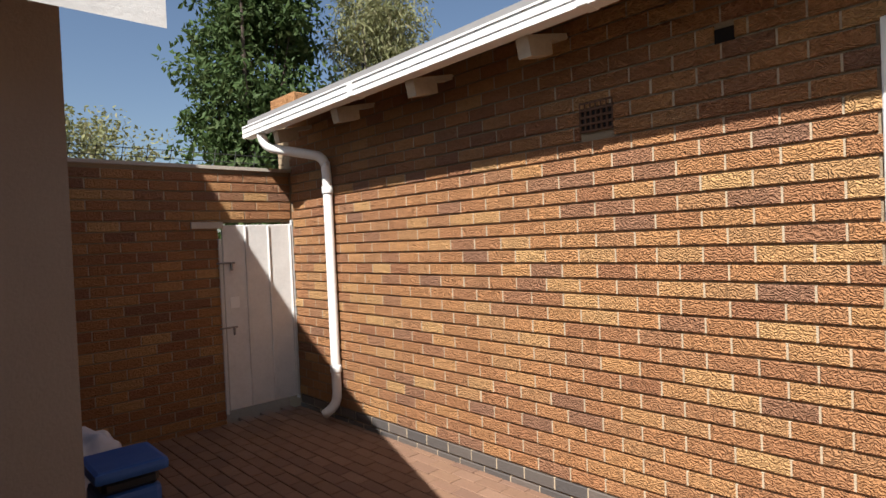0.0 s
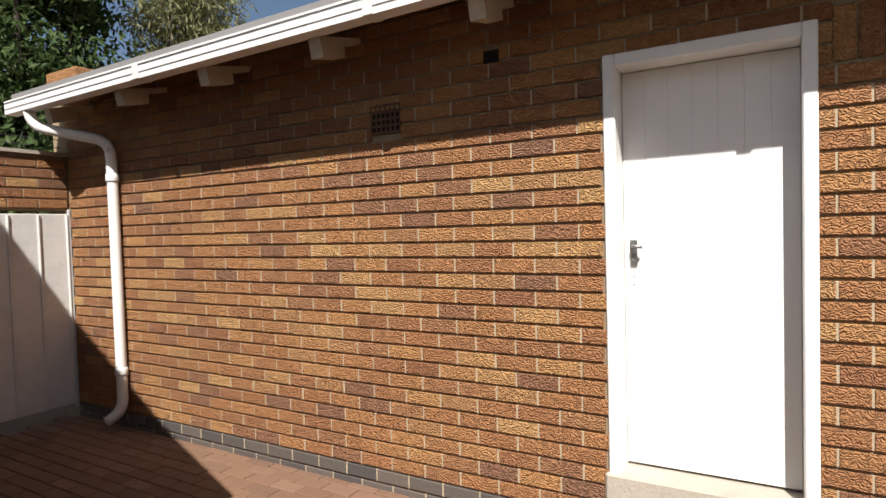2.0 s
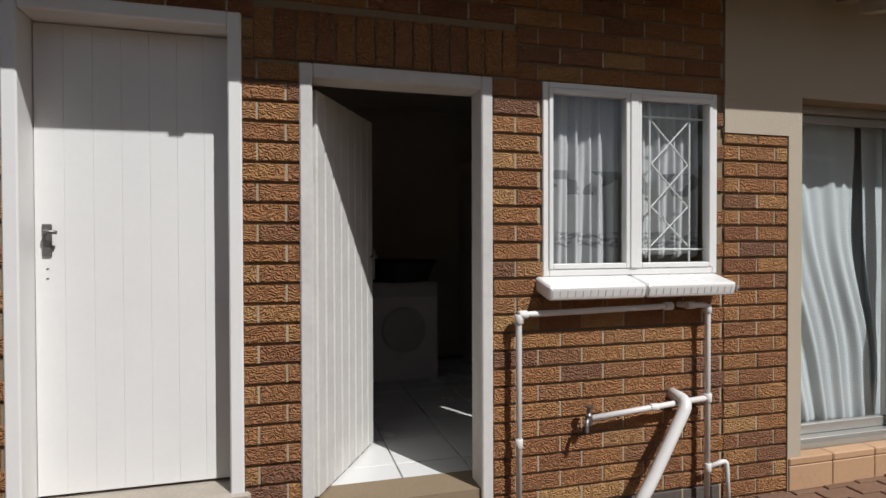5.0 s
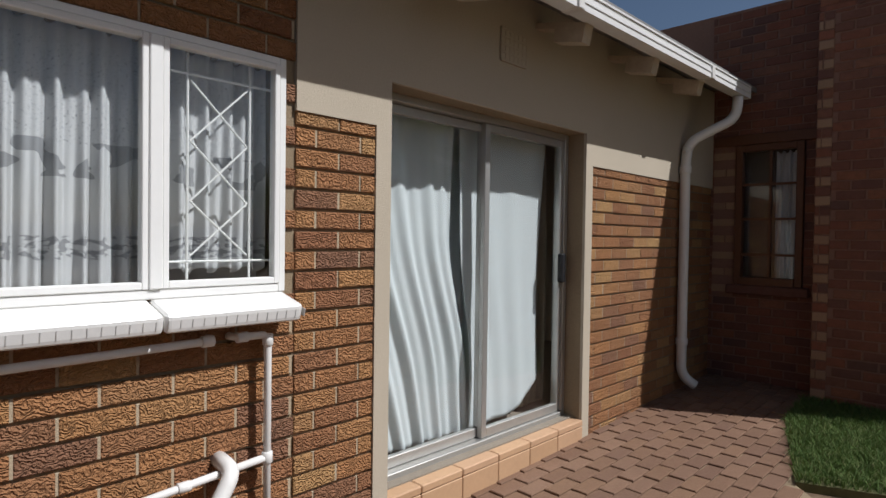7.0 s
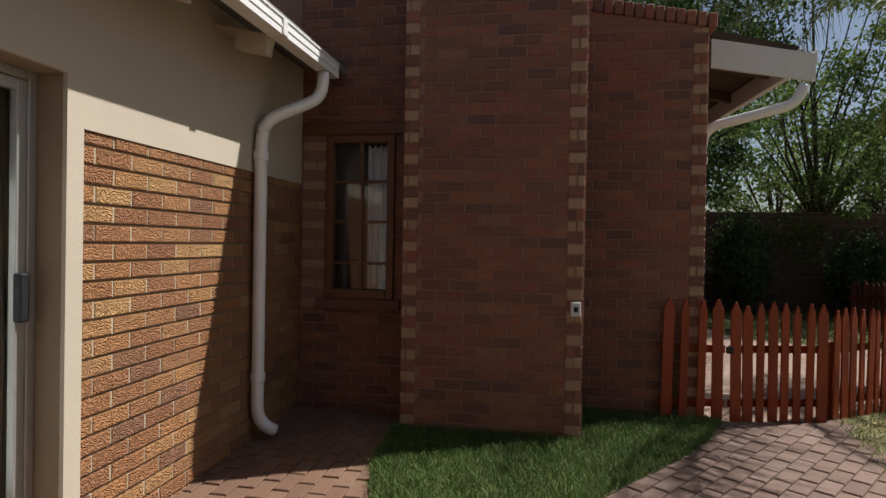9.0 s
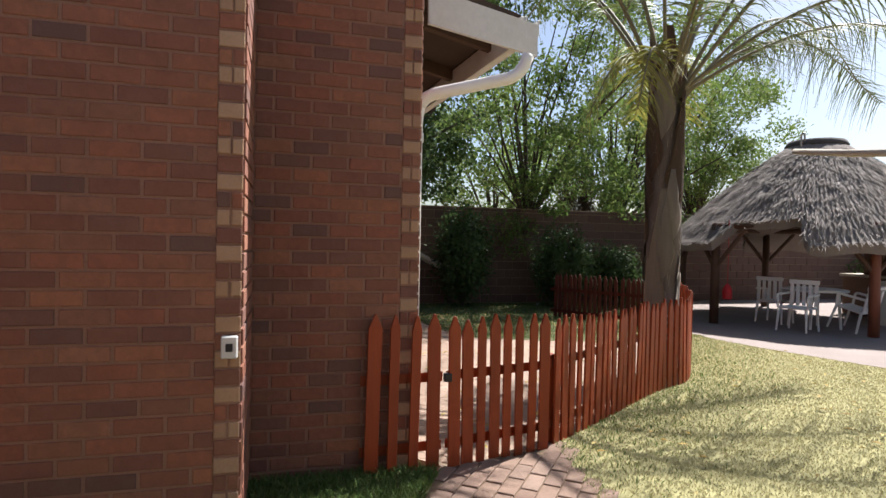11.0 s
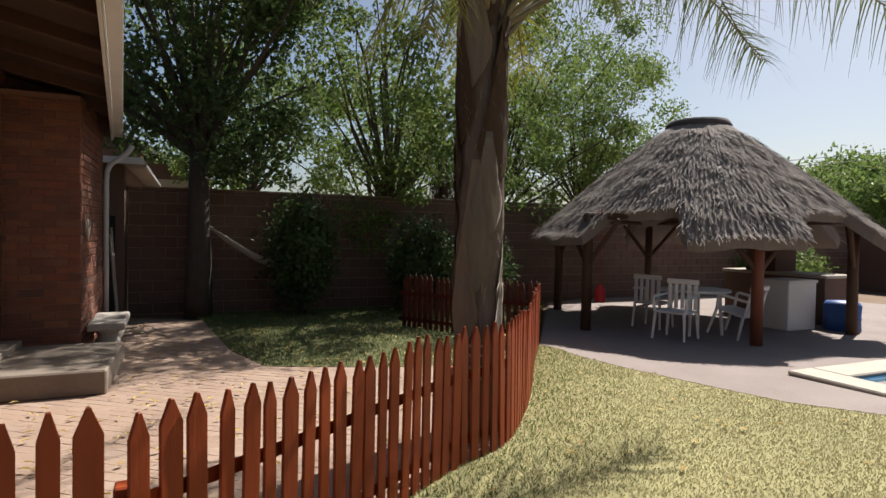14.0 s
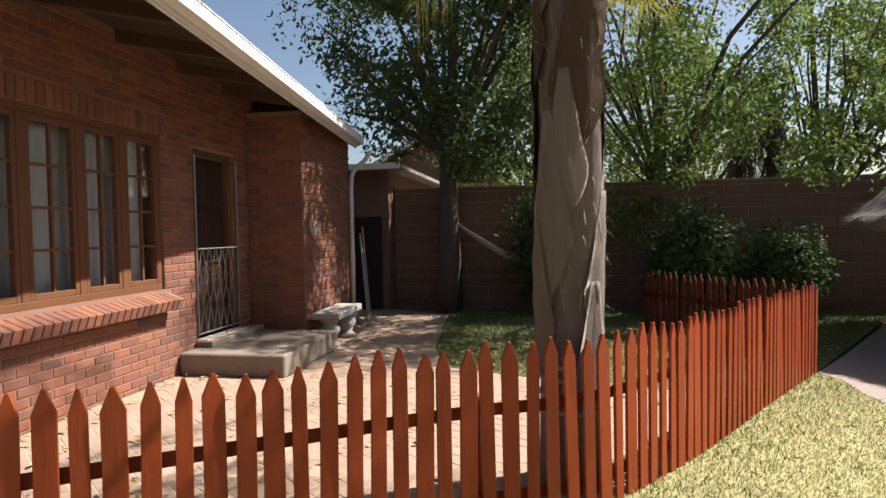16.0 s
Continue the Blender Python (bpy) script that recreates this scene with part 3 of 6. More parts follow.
# air bricks
for x, z, w, h, y, n in ((-1.255, 1.925, 0.20, 0.155, 0.0, "brown clay air brick with rows of square holes"), (4.66, 2.28, 0.235, 0.18, -0.022, "painted air brick set in the plaster")):
    vent = thing("air_brick", (x, y, z), n, "air brick", "air bricks")
    bm = bmesh.new()
    nx, nz = 6, 4
    for i in range(nx + 1):
        c = -w / 2 + w * i / nx
        box(bm, c - 0.005, -0.014, -h / 2, c + 0.005, 0.02, h / 2)
    for j in range(nz + 1):
        c = -h / 2 + h * j / nz
        box(bm, -w / 2, -0.015, c - 0.006, w / 2, 0.019, c + 0.006)
    part("grille", bm, "dark_steel" if y == 0 else "plaster", vent)
    part("cavity", B(-w / 2, 0.0, -h / 2, w / 2, -0.004 if y == 0 else -0.011, h / 2), "hole" if y == 0 else "plaster", vent)
# Thin plate on the mortar; its dark colour paints the hole's shade.
part_hole = tagged(finish("wall_hole", B(-0.62, -0.006, 2.12, -0.53, -0.001, 2.20), "hole"), "dark plate painted as the square hole of a missing half brick", "hole")

# white closed door
door_1 = thing("door_1", (0, 0, 0), "white painted closed timber door in a steel frame", "door", kind="structure")
for n, b2 in (("frame_jamb", (0.0, -0.02, 0.02, 0.055, 0.21, 2.07)), ("frame_jamb", (0.80, -0.02, 0.02, 0.855, 0.21, 2.07)), ("frame_head", (0.055, -0.02, 2.01, 0.80, 0.21, 2.07))):
    part(n, B(*b2, bevel=0.006), "white", door_1)
for i in range(7):
    a = 0.058 + i * (0.74 / 7)
    part("door_board", B(a, 0.125, 0.10, a + 0.74 / 7 - 0.0004, 0.16, 2.005, bevel=0.0012), "white", door_1)
part("threshold", B(-0.02, -0.03, -0.07, 0.88, 0.2, 0.085, bevel=0.012), "concrete", door_1, "stained cream concrete threshold")
lock = part("lock_plate", B(0.085, 0.113, 1.07, 0.12, 0.125, 1.20, bevel=0.004), "metal", door_1, "worn metal lock plate")
part("handle", T(arc([(0.102, 0.115, 1.17), (0.102, 0.08, 1.17), (0.15, 0.076, 1.165)], 0.012, 3), 0.008, sides=8), "metal", door_1, "tarnished lever handle", True)
for z in (0.98, 1.02):
    part("screw_hole", lathe(bmesh.new(), [(0.005, 0.0), (0.005, 0.002)], 8, (0.102, 0.1245, z)), "hole", door_1)

# open door into the laundry
door_2 = thing("door_2", (0, 0, 0), "white boarded door standing open into a dark laundry", "door", kind="structure")
for n, b2 in (("frame_jamb", (1.085, -0.022, -0.12, 1.14, 0.13, 1.885)), ("frame_jamb", (1.90, -0.022, -0.12, 1.955, 0.13, 1.885)), ("frame_head", (1.14, -0.022, 1.825, 1.90, 0.13, 1.885))):
    part(n, B(*b2, bevel=0.006), "white_worn", door_2)
leaf = thing("door_leaf", pose(1.145, 0.09, -0.02, 0, 0, 62), "white boarded door leaf", "")
leaf.parent = door_2
for key in ("label", "category"):
    if key in leaf:
        del leaf[key]
for i in range(8):
    a = i * 0.0925
    part("door_board", B(a + 0.0035, -0.02, 0.0, a + 0.089, 0.02, 1.82, bevel=0.006), "white_worn", leaf)
for z in (0.25, 0.95, 1.6):
    part("ledge", B(0.03, 0.02, z, 0.71, 0.045, z + 0.10, bevel=0.004), "white_worn", leaf)
part("lock", B(0.725, -0.032, 0.93, 0.748, 0.032, 1.10, bevel=0.005), "metal", leaf, "worn metal lock")
part("handle", T(arc([(0.70, -0.02, 1.06), (0.70, -0.06, 1.06), (0.64, -0.062, 1.06)], 0.012, 3), 0.008, sides=8), "metal", leaf, "metal lever handle", True)

# rooms behind the openings
wall("wall_inside", [(0.45, 3.2, -0.1, 8.0, 3.35, 2.62), (0.33, 0.22, -0.1, 0.45, 3.35, 2.62), (3.40, 0.22, -0.1, 3.52, 3.2, 2.62), (7.9, 0.22, -0.1, 8.0, 3.2, 2.62)], "dark_wall", "dim painted walls of the rooms behind")
wall("ceiling", [(0.33, 0.2, 2.45, 8.0, 3.35, 2.50)], "dark_wall", "plain ceiling over the rooms", "ceiling")
floor_in = wall("floor", [(0.33, 0.05, -0.25, 8.0, 3.35, -0.055)], "mortar", "white tiled floor of the laundry", "floor")
for i in range(8):
    for j in range(8):
        x, y = 0.5 + i * 0.36, 0.06 + j * 0.36
        part("floor_tile", B(x, y, -0.056, x + 0.352, y + 0.352, -0.035, bevel=0.002), "tile_white", floor_in)
wm = thing("washing_machine", (1.98, 2.45, -0.035), "white front-loading washing machine in the dark laundry", "washing machine")
part("body", B(-0.30, -0.28, 0.0, 0.30, 0.28, 0.82, bevel=0.015), "plastic_white", wm)
part("door", lathe(bmesh.new(), [(0.17, 0.0), (0.19, 0.012), (0.17, 0.03), (0.12, 0.035)], 24), "pvc_grey", wm).matrix_basis = pose(0, -0.28, 0.43, 90)
part("control_panel", B(-0.28, -0.29, 0.70, 0.28, -0.279, 0.80, bevel=0.003), "pvc_grey", wm)
bk = thing("laundry_basket", (1.98, 2.40, 0.787), "black laundry tub on the washing machine", "tub")
part("tub", lathe(bmesh.new(), [(0.26, 0.0), (0.33, 0.16), (0.35, 0.17), (0.33, 0.18), (0.30, 0.17)], 20), "black", bk)
cab = tagged(finish("laundry_cupboard", B(2.75, 1.3, -0.035, 3.35, 3.1, 1.9, bevel=0.01), "dark_wall"), "tall dim cupboard against the laundry wall", "cupboard")

# steel window with lace curtains
window_1 = thing("window_1", (0, 0, 0), "white steel window with lace curtains and a tiled sill", "window", kind="structure")
x0, x1, z0, z1 = WIN
for n, b2 in (("frame_side", (x0, -0.018, z0, x0 + 0.03, 0.06, z1)), ("frame_side", (x1 - 0.03, -0.018, z0, x1, 0.06, z1)), ("frame_top", (x0 + 0.03, -0.018, z1 - 0.03, x1 - 0.03, 0.06, z1)),
              ("frame_bottom", (x0 + 0.03, -0.018, z0, x1 - 0.03, 0.06, z0 + 0.035)), ("mullion", (2.680, -0.03, z0 + 0.035, 2.725, 0.05, z1 - 0.03))):
    part(n, B(*b2, bevel=0.004), "white", window_1)
for a, b2 in ((x0 + 0.03, 2.680), (2.725, x1 - 0.03)):
    sash = bmesh.new()
    for c in ((a, -0.024, z0 + 0.035, a + 0.022, 0.02, z1 - 0.03), (b2 - 0.022, -0.024, z0 + 0.035, b2, 0.02, z1 - 0.03), (a + 0.022, -0.024, z1 - 0.052, b2 - 0.022, 0.02, z1 - 0.03), (a + 0.022, -0.024, z0 + 0.035, b2 - 0.022, 0.02, z0 + 0.06)):
        box(sash, *c, bevel=0.003)
    part("sash", sash, "white", window_1)
    p = part("pane", B(a + 0.02, -0.004, z0 + 0.055, b2 - 0.02, 0.0, z1 - 0.05), "glass", window_1)
    p.visible_shadow = False
bars = bmesh.new()
for x in (2.83, 3.07):
    tube(bars, [(x, 0.035, z0 + 0.06), (x, 0.035, z1 - 0.05)], 0.005, sides=6)
for z in (1.08, 1.76):
    tube(bars, [(2.74, 0.035, z), (3.16, 0.035, z)], 0.005, sides=6)
for za, zb in ((1.10, 1.30), (1.30, 1.52), (1.52, 1.74)):
    tube(bars, [(2.84, 0.035, za), (3.06, 0.035, zb)], 0.004, sides=6)
    tube(bars, [(3.06, 0.035, za), (2.84, 0.035, zb)], 0.004, sides=6)
tagged(finish("burglar_bars", bars, "white"), "thin white steel burglar bars with a diamond pattern", "burglar bars")
for i in range(2):
    part("sill_tile", B(2.175 + i * 0.513, -0.15, 0.0, 2.175 + (i + 1) * 0.513 - 0.003, 0.07, 0.07, bevel=0.02, segments=3), "tile_white", window_1).matrix_basis = pose(0, 0, 0.885, 14)
for i in range(27):
    x = 2.19 + i * 0.039
    part("sill_joint", B(x, -0.1515, 0.02, x + 0.003, -0.13, 0.05), "pvc_grey", window_1).matrix_basis = pose(0, 0, 0.885, 14)


def drape(name, x0, x1, z0, z1, y, mat, folds, depth, label, sag=None, seed=1, parent=None, nx=140, nz=40):
    """A hanging cloth with uneven folds, given some thickness."""
    rnd = random.Random(seed)
    ph = [rnd.uniform(0, 6.28) for _ in range(6)]
    verts, faces = [], []
    for j in range(nz + 1):
        t = j / nz
        for i in range(nx + 1):
            s = i / nx
            u = s + (sag(s, t) if sag else 0.0)
            a = 2 * math.pi * folds * u
            d = depth * (0.55 + 0.45 * t) * (math.sin(a + ph[0] + 0.8 * math.sin(3.1 * u * folds / 4 + ph[1])) * 0.6 + 0.4 * math.sin(1.7 * a + ph[2] + 1.5 * t))
            hem = 0.012 * math.sin(a * 0.9 + ph[3]) * (1 if j == 0 or j == nz else 0)
            verts.append((x0 + (x1 - x0) * s, y + d, z1 + (z0 - z1) * t + hem))
    for j in range(nz):
        for i in range(nx):
            k = j * (nx + 1) + i
            faces.append((k, k + 1, k + nx + 2, k + nx + 1))
    ob = quads(name, verts, faces, mat, parent, True)
    sol = ob.modifiers.new("cloth", "SOLIDIFY")
    sol.thickness = 0.002
    return tagged(ob, label, "curtain") if label else ob


drape("lace_curtain", 2.25, 2.69, 0.99, 1.86, 0.10, "lace", 6, 0.034, "white lace curtain with a grey print, gathered", seed=3)
drape("lace_curtain", 2.72, 3.17, 1.04, 1.86, 0.11, "lace", 5.5, 0.036, "white lace curtain with a grey print, bunched behind the bars", seed=4)
# sliding door
sliding = thing("sliding_door", (0, 0, 0), "aluminium sliding glass door with pale sheets hung behind", "sliding door", kind="structure")
x0, x1, z0, z1 = SLD
for n, b2 in (("frame_side", (x0, 0.12, z0 + 0.03, x0 + 0.035, 0.21, z1)), ("frame_side", (x1 - 0.04, 0.12, z0 + 0.03, x1, 0.21, z1)), ("frame_top", (x0 + 0.035, 0.12, z1 - 0.04, x1 - 0.04, 0.21, z1)), ("frame_track", (x0 + 0.035, 0.11, z0 + 0.03, x1 - 0.04, 0.215, z0 + 0.065))):
    part(n, B(*b2, bevel=0.003), "alu", sliding)
for a, b2, y in ((x0 + 0.035, 4.66, 0.185), (4.61, x1 - 0.04, 0.147)):
    pf = bmesh.new()
    for c in ((a, y - 0.018, z0 + 0.068, a + 0.045, y + 0.018, z1 - 0.043), (b2 - 0.045, y - 0.018, z0 + 0.068, b2, y + 0.018, z1 - 0.043), (a + 0.045, y - 0.018, z1 - 0.09, b2 - 0.045, y + 0.018, z1 - 0.043), (a + 0.045, y - 0.018, z0 + 0.068, b2 - 0.045, y + 0.018, z0 + 0.125)):
        box(pf, *c, bevel=0.003)
    leafp = part("panel", pf, "alu", sliding)
    g = part("pane", B(a + 0.04, y - 0.003, z0 + 0.12, b2 - 0.04, y + 0.003, z1 - 0.085), "glass", leafp)
    g.visible_shadow = False
part("handle", B(5.40, 0.095, 0.88, 5.45, 0.137, 1.08, bevel=0.008), "black", sliding, "black plastic pull handle")
for i in range(6):
    a = 3.665 + i * 0.306
    part("threshold_tile", B(a, -0.032, -0.105, a + 0.302, 0.115, -0.063, bevel=0.006), "tile_tan", sliding)
    part("riser_tile", B(a, -0.03, -0.245, a + 0.302, -0.012, -0.108, bevel=0.004), "tile_tan", sliding)
wall("threshold_core", [(3.665, -0.011, -0.5, 5.50, 0.11, -0.108)], "mortar", "mortar bed under the tan threshold tiles", "step")


def hung_sheet(left, right, hem, z1, y, mat, label, folds, depth, swing, seed, nx=120, nz=70):
    """A cloth nailed along its top: its sides and hem follow curves, its folds swing aside on the way down."""
    rnd = random.Random(seed)
    ph = [rnd.uniform(0, 6.28) for _ in range(4)]
    verts, faces = [], []
    for j in range(nz + 1):
        t = j / nz
        for i in range(nx + 1):
            u = i / nx
            x = left(t) + (right(t) - left(t)) * u
            q = u - swing * t ** 1.7 * (1.15 - u)
            a = 2 * math.pi * folds * q
            ridge = 0.5 + 0.5 * math.sin(a + ph[0] + 1.3 * math.sin(4 * q + ph[1]))
            d = depth * (0.25 + 0.75 * min(1.0, 1.6 * t)) * (ridge + 0.3 * math.sin(2.3 * a + ph[2])) + 0.012 * math.sin(3.1 * u + 4 * t + ph[3])
            z = z1 + (hem(u) - z1) * t - (0.012 * abs(math.sin(11 * math.pi * u)) if j == 0 else 0.0)
            verts.append((x, y - d, z))
    for j in range(nz):
        for i in range(nx):
            k = j * (nx + 1) + i
            faces.append((k, k + 1, k + nx + 2, k + nx + 1))
    ob = quads("sheet_curtain", verts, faces, mat, None, True)
    ob.modifiers.new("cloth", "SOLIDIFY").thickness = 0.002
    return tagged(ob, label, "curtain")


def ease(t):
    t = min(1.0, max(0.0, t))
    return t * t * (3 - 2 * t)


hung_sheet(lambda t: 3.78, lambda t: 4.47 + 0.17 * ease((t - 0.35) / 0.45) - 0.02 * ease(t / 0.3), lambda u: 0.02 - 0.04 * u, 1.90, 0.275, "sheet",
           "pale sheet hung as a curtain, pulled aside in swags", 2.6, 0.035, 0.85, 8)
hung_sheet(lambda t: 4.53 + 0.09 * ease((t - 0.35) / 0.5), lambda t: 5.41 - 0.06 * math.sin(2.2 * t), lambda u: 0.0 + 0.20 * max(0.0, u - 0.55) ** 1.5 / 0.3, 1.90, 0.265, "sheet",
           "pale sheet hung as a curtain behind the glass", 1.6, 0.014, 0.3, 9)
hung_sheet(lambda t: 4.30, lambda t: 4.80, lambda u: 0.0, 1.90, 0.36, "sheet", "second pale sheet hanging deeper in the doorway", 3.0, 0.02, 0.1, 10, 40, 20)
hung_sheet(lambda t: 5.10, lambda t: 5.62, lambda u: -0.02, 1.91, 0.40, "curtain_tan", "tan lining curtain at the edge of the doorway", 5.0, 0.03, 0.05, 11, 60, 20)

# water pipes under the window
pipes = thing("water_pipes", (2.06, 0.0, -0.28), "white plastic water pipes run on the brick wall", "pipes")
inv = pipes.matrix_world.inverted()


def pipe_run(name, pts, r, mat="pvc", r_arc=0.03):
    return part(name, T([inv @ Vector(p) for p in arc(pts, r_arc, 4)], r, sides=10), mat, pipes, smooth=True)


def joint(p, r, axis):
    bm2 = lathe(bmesh.new(), [(r * 0.9, -0.022), (r, -0.02), (r, 0.02), (r * 0.9, 0.022)], 12)
    ob = part("joint", bm2, "pvc", pipes, smooth=True)
    ob.matrix_basis = Matrix.Translation(inv @ Vector(p)) @ (Matrix.Rotation(math.pi / 2, 4, "Y") if axis == "x" else Matrix())
    return ob


pipe_run("supply_pipe", [(2.06, -0.075, -0.27), (2.06, -0.075, 0.785), (2.865, -0.075, 0.80), (2.89, 0.0, 0.80)], 0.0145)
pipe_run("supply_pipe", [(2.965, 0.0, 0.80), (2.975, -0.075, 0.80), (3.095, -0.075, 0.80), (3.095, -0.075, -0.27)], 0.0145)
pipe_run("tap_pipe", [(2.43, -0.075, 0.275), (3.095, -0.075, 0.325)], 0.0145)
pipe_run("branch_pipe", [(3.095, -0.08, -0.03), (3.20, -0.09, 0.0), (3.205, -0.10, -0.25)], 0.0125)
pipe_run("waste_pipe", [(2.93, 0.0, 0.345), (2.935, -0.13, 0.33), (2.70, -0.17, -0.02), (2.50, -0.20, -0.27)], 0.030, r_arc=0.05)
for p, r, ax in (((2.06, -0.075, 0.765), 0.020, "z"), ((2.08, -0.075, 0.785), 0.020, "x"), ((2.86, -0.075, 0.80), 0.021, "x"), ((2.06, -0.075, 0.19), 0.019, "z"), ((3.095, -0.075, 0.325), 0.021, "z"), ((2.78, -0.075, 0.301), 0.019, "x"), ((3.095, -0.075, 0.78), 0.020, "z"), ((2.99, -0.075, 0.80), 0.020, "x"), ((3.095, -0.078, -0.03), 0.018, "z")):
    joint(p, r, ax)
tap = part("tap", lathe(bmesh.new(), [(0.012, -0.03), (0.017, -0.025), (0.017, 0.02), (0.010, 0.03), (0.010, 0.055), (0.02, 0.058), (0.02, 0.064), (0.006, 0.068)], 12), "metal", pipes, "worn brass garden tap")
tap.matrix_basis = Matrix.Translation(inv @ Vector((2.415, -0.085, 0.275)))
spout = part("spout", T(arc([(2.415, -0.085, 0.275), (2.39, -0.11, 0.275), (2.385, -0.12, 0.225)], 0.02, 3), 0.010, sides=8), "metal", pipes)
spout.matrix_basis = inv
drain = thing("gully_surround", (2.45, -0.22, -0.28), "cement surround of the drain below the tap", "drain")
part("kerb", B(-0.30, -0.16, -0.02, 0.32, 0.20, 0.06, bevel=0.02), "concrete", drain)
part("grate", B(-0.10, -0.10, 0.055, 0.12, 0.06, 0.066, bevel=0.003), "hole", drain)
for x, y, s, sd in ((2.78, -0.20, 0.085, 1), (2.93, -0.16, 0.10, 2), (2.86, -0.30, 0.06, 3)):
    bm = bmesh.new()
    bmesh.ops.create_icosphere(bm, subdivisions=3, radius=s)
    for v in bm.verts:
        v.co *= 1 + 0.35 * noise.noise(v.co * 9 + Vector((sd * 7, 0, 0)))
        v.co.z *= 0.8
    st = tagged(finish("loose_stone", bm, "rock"), "rough brown stone lying by the drain", "stone", "stones by the drain")
    st.matrix_world = pose(x, y, -0.28 + s * 0.55)

# ---- yard end: gate wall, gate, outbuilding ----
yard_wall = wall("wall_west", [(-4.9, -0.0, -0.6, -4.684, -0.001, 0.0), (-4.9, -0.69, 1.53, -4.684, 0.0, 2.0), (-4.9, -7.0, -0.6, -4.684, -0.74, 2.0), (-4.9, -0.74, 1.53, -4.684, -0.69, 2.0)], "mortar_dark", "brown brick yard wall with a gate")
west = Matrix.Translation((-4.684, 0, 0)) @ Matrix.Rotation(math.pi / 2, 4, "Z")
brick_field(yard_wall, west, -3.2, -0.02, -0.4, 1.98, "brick", [(-0.74, 0.1, -1, 1.53)], (-1.9, 0.0, -0.3, 1.98), ref=(-0.02, 0.864), proud=0.014, bed=0.013, perp=0.010, flush="mortar_pale")
wall("wall_coping", [(-4.93, -7.0, 2.0, -4.65, 0.0, 2.03)], "concrete", "rough cement coping along the yard wall", "coping")
gate = thing("yard_gate", (-4.68, -0.37, -0.2), "white steel sheet gate with bolts, in the yard wall", "gate")
for i in range(3):
    a = -0.335 + i * 0.225
    part("sheet_panel", B(-0.012, a, 0.03, 0.012, a + 0.218, 1.70, bevel=0.005), "white_worn", gate)
    part("rib", T([(0.016, a + 0.214, 0.04), (0.016, a + 0.214, 1.69)], 0.011, sides=8), "white_worn", gate)
part("gate_post", B(-0.02, -0.375, 0.0, 0.02, -0.345, 1.58, bevel=0.004), "pvc_grey", gate, "bare grey steel post")
part("hinge_post", B(-0.02, 0.342, 0.0, 0.02, 0.362, 1.74, bevel=0.004), "pvc_grey", gate)
part("notice", B(0.014, -0.29, 0.95, 0.018, -0.205, 1.05), "tile_white", gate, "small blank white notice")
for z in (1.36, 0.78):
    part("bolt", T([(0.03, -0.40, z), (0.03, -0.24, z)], 0.009, sides=8), "metal", gate, "rusty slide bolt")
    part("bolt_knob", T([(0.03, -0.27, z), (0.035, -0.27, z - 0.07)], 0.012, sides=8), "metal", gate)
tagged(finish("gate_lintel", B(-4.66, -0.98, 1.47, -4.64, -0.70, 1.53, bevel=0.004), "concrete"), "short grey lintel end beside the gate", "lintel")
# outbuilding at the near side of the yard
wall("wall_outbuilding", [(-4.68, -6.0, -0.6, -1.6, -2.415, 2.05)], "plaster_shaded", "plastered outbuilding corner, coloured dark brown for its shade")
bm = bmesh.new()
v = [bm.verts.new(p) for p in ((-1.25, -2.22, 1.92), (-1.25, -6.3, 1.92), (-4.66, -6.3, 4.08), (-4.66, -2.22, 4.08))]
w = [bm.verts.new((p.co.x, p.co.y, p.co.z + 0.12)) for p in v]
bm.faces.new(v), bm.faces.new(w)
for i in range(4):
    bm.faces.new((v[i], v[(i + 1) % 4], w[(i + 1) % 4], w[i]))
tagged(finish("roof_outbuilding", bm, "white_worn"), "outbuilding roof edge with a white fascia board", "roof", kind="structure")
# bin and sack
cb = thing("storage_box", (-2.83, -2.02, -0.28), "blue plastic storage box with a lid", "storage box")
part("box_body", B(-0.16, -0.14, 0.0, 0.16, 0.14, 0.40, bevel=0.03, segments=2), "blue", cb)
part("lid", B(-0.19, -0.17, 0.47, 0.19, 0.17, 0.53, bevel=0.025, segments=2), "blue", cb)
part("liner", B(-0.15, -0.13, 0.40, 0.15, 0.13, 0.47, bevel=0.02), "black", cb)
bm = bmesh.new()
bmesh.ops.create_icosphere(bm, subdivisions=4, radius=0.2)
for v in bm.verts:
    v.co += v.normal * 0.05 * noise.noise(v.co * 11)
    v.co.z *= 1.2
sack = tagged(finish("plastic_sack", bm, "bag", smooth=True), "crumpled white plastic sack by the yard wall", "sack")
sack.matrix_world = pose(-3.75, -2.0, -0.06)
# Out of view; added only to keep the outbuilding's east face in shade.
wall("wall_main_house", [(-1.2, -9.0, -0.5, 2.6, -3.75, 2.9)], "plaster", "unseen beige block added to shade the outbuilding")
chim = thing("chimney", (-6.1, 1.03, 2.3), "small face-brick chimney behind the cottage roof", "chimney")
part("stack", B(-0.25, -0.28, -2.8, 0.25, 0.28, 0.55), "mortar_dark", chim)
for j in range(7):
    for i in range(3):
        z, y = 0.02 + j * 0.085, -0.29 + i * 0.195 - (0.06 if j % 2 else 0.0)
        part("chimney_brick", B(0.25, max(-0.29, y), z, 0.27, min(0.29, y + 0.185), z + 0.072, bevel=0.004), "brick", chim)
part("cap", B(-0.30, -0.33, 0.60, 0.30, 0.33, 0.84, bevel=0.01), "brick", chim)
wire = thing("security_wire", (-4.8, -1.5, 2.03), "thin spiked security wire along the yard wall", "wire")
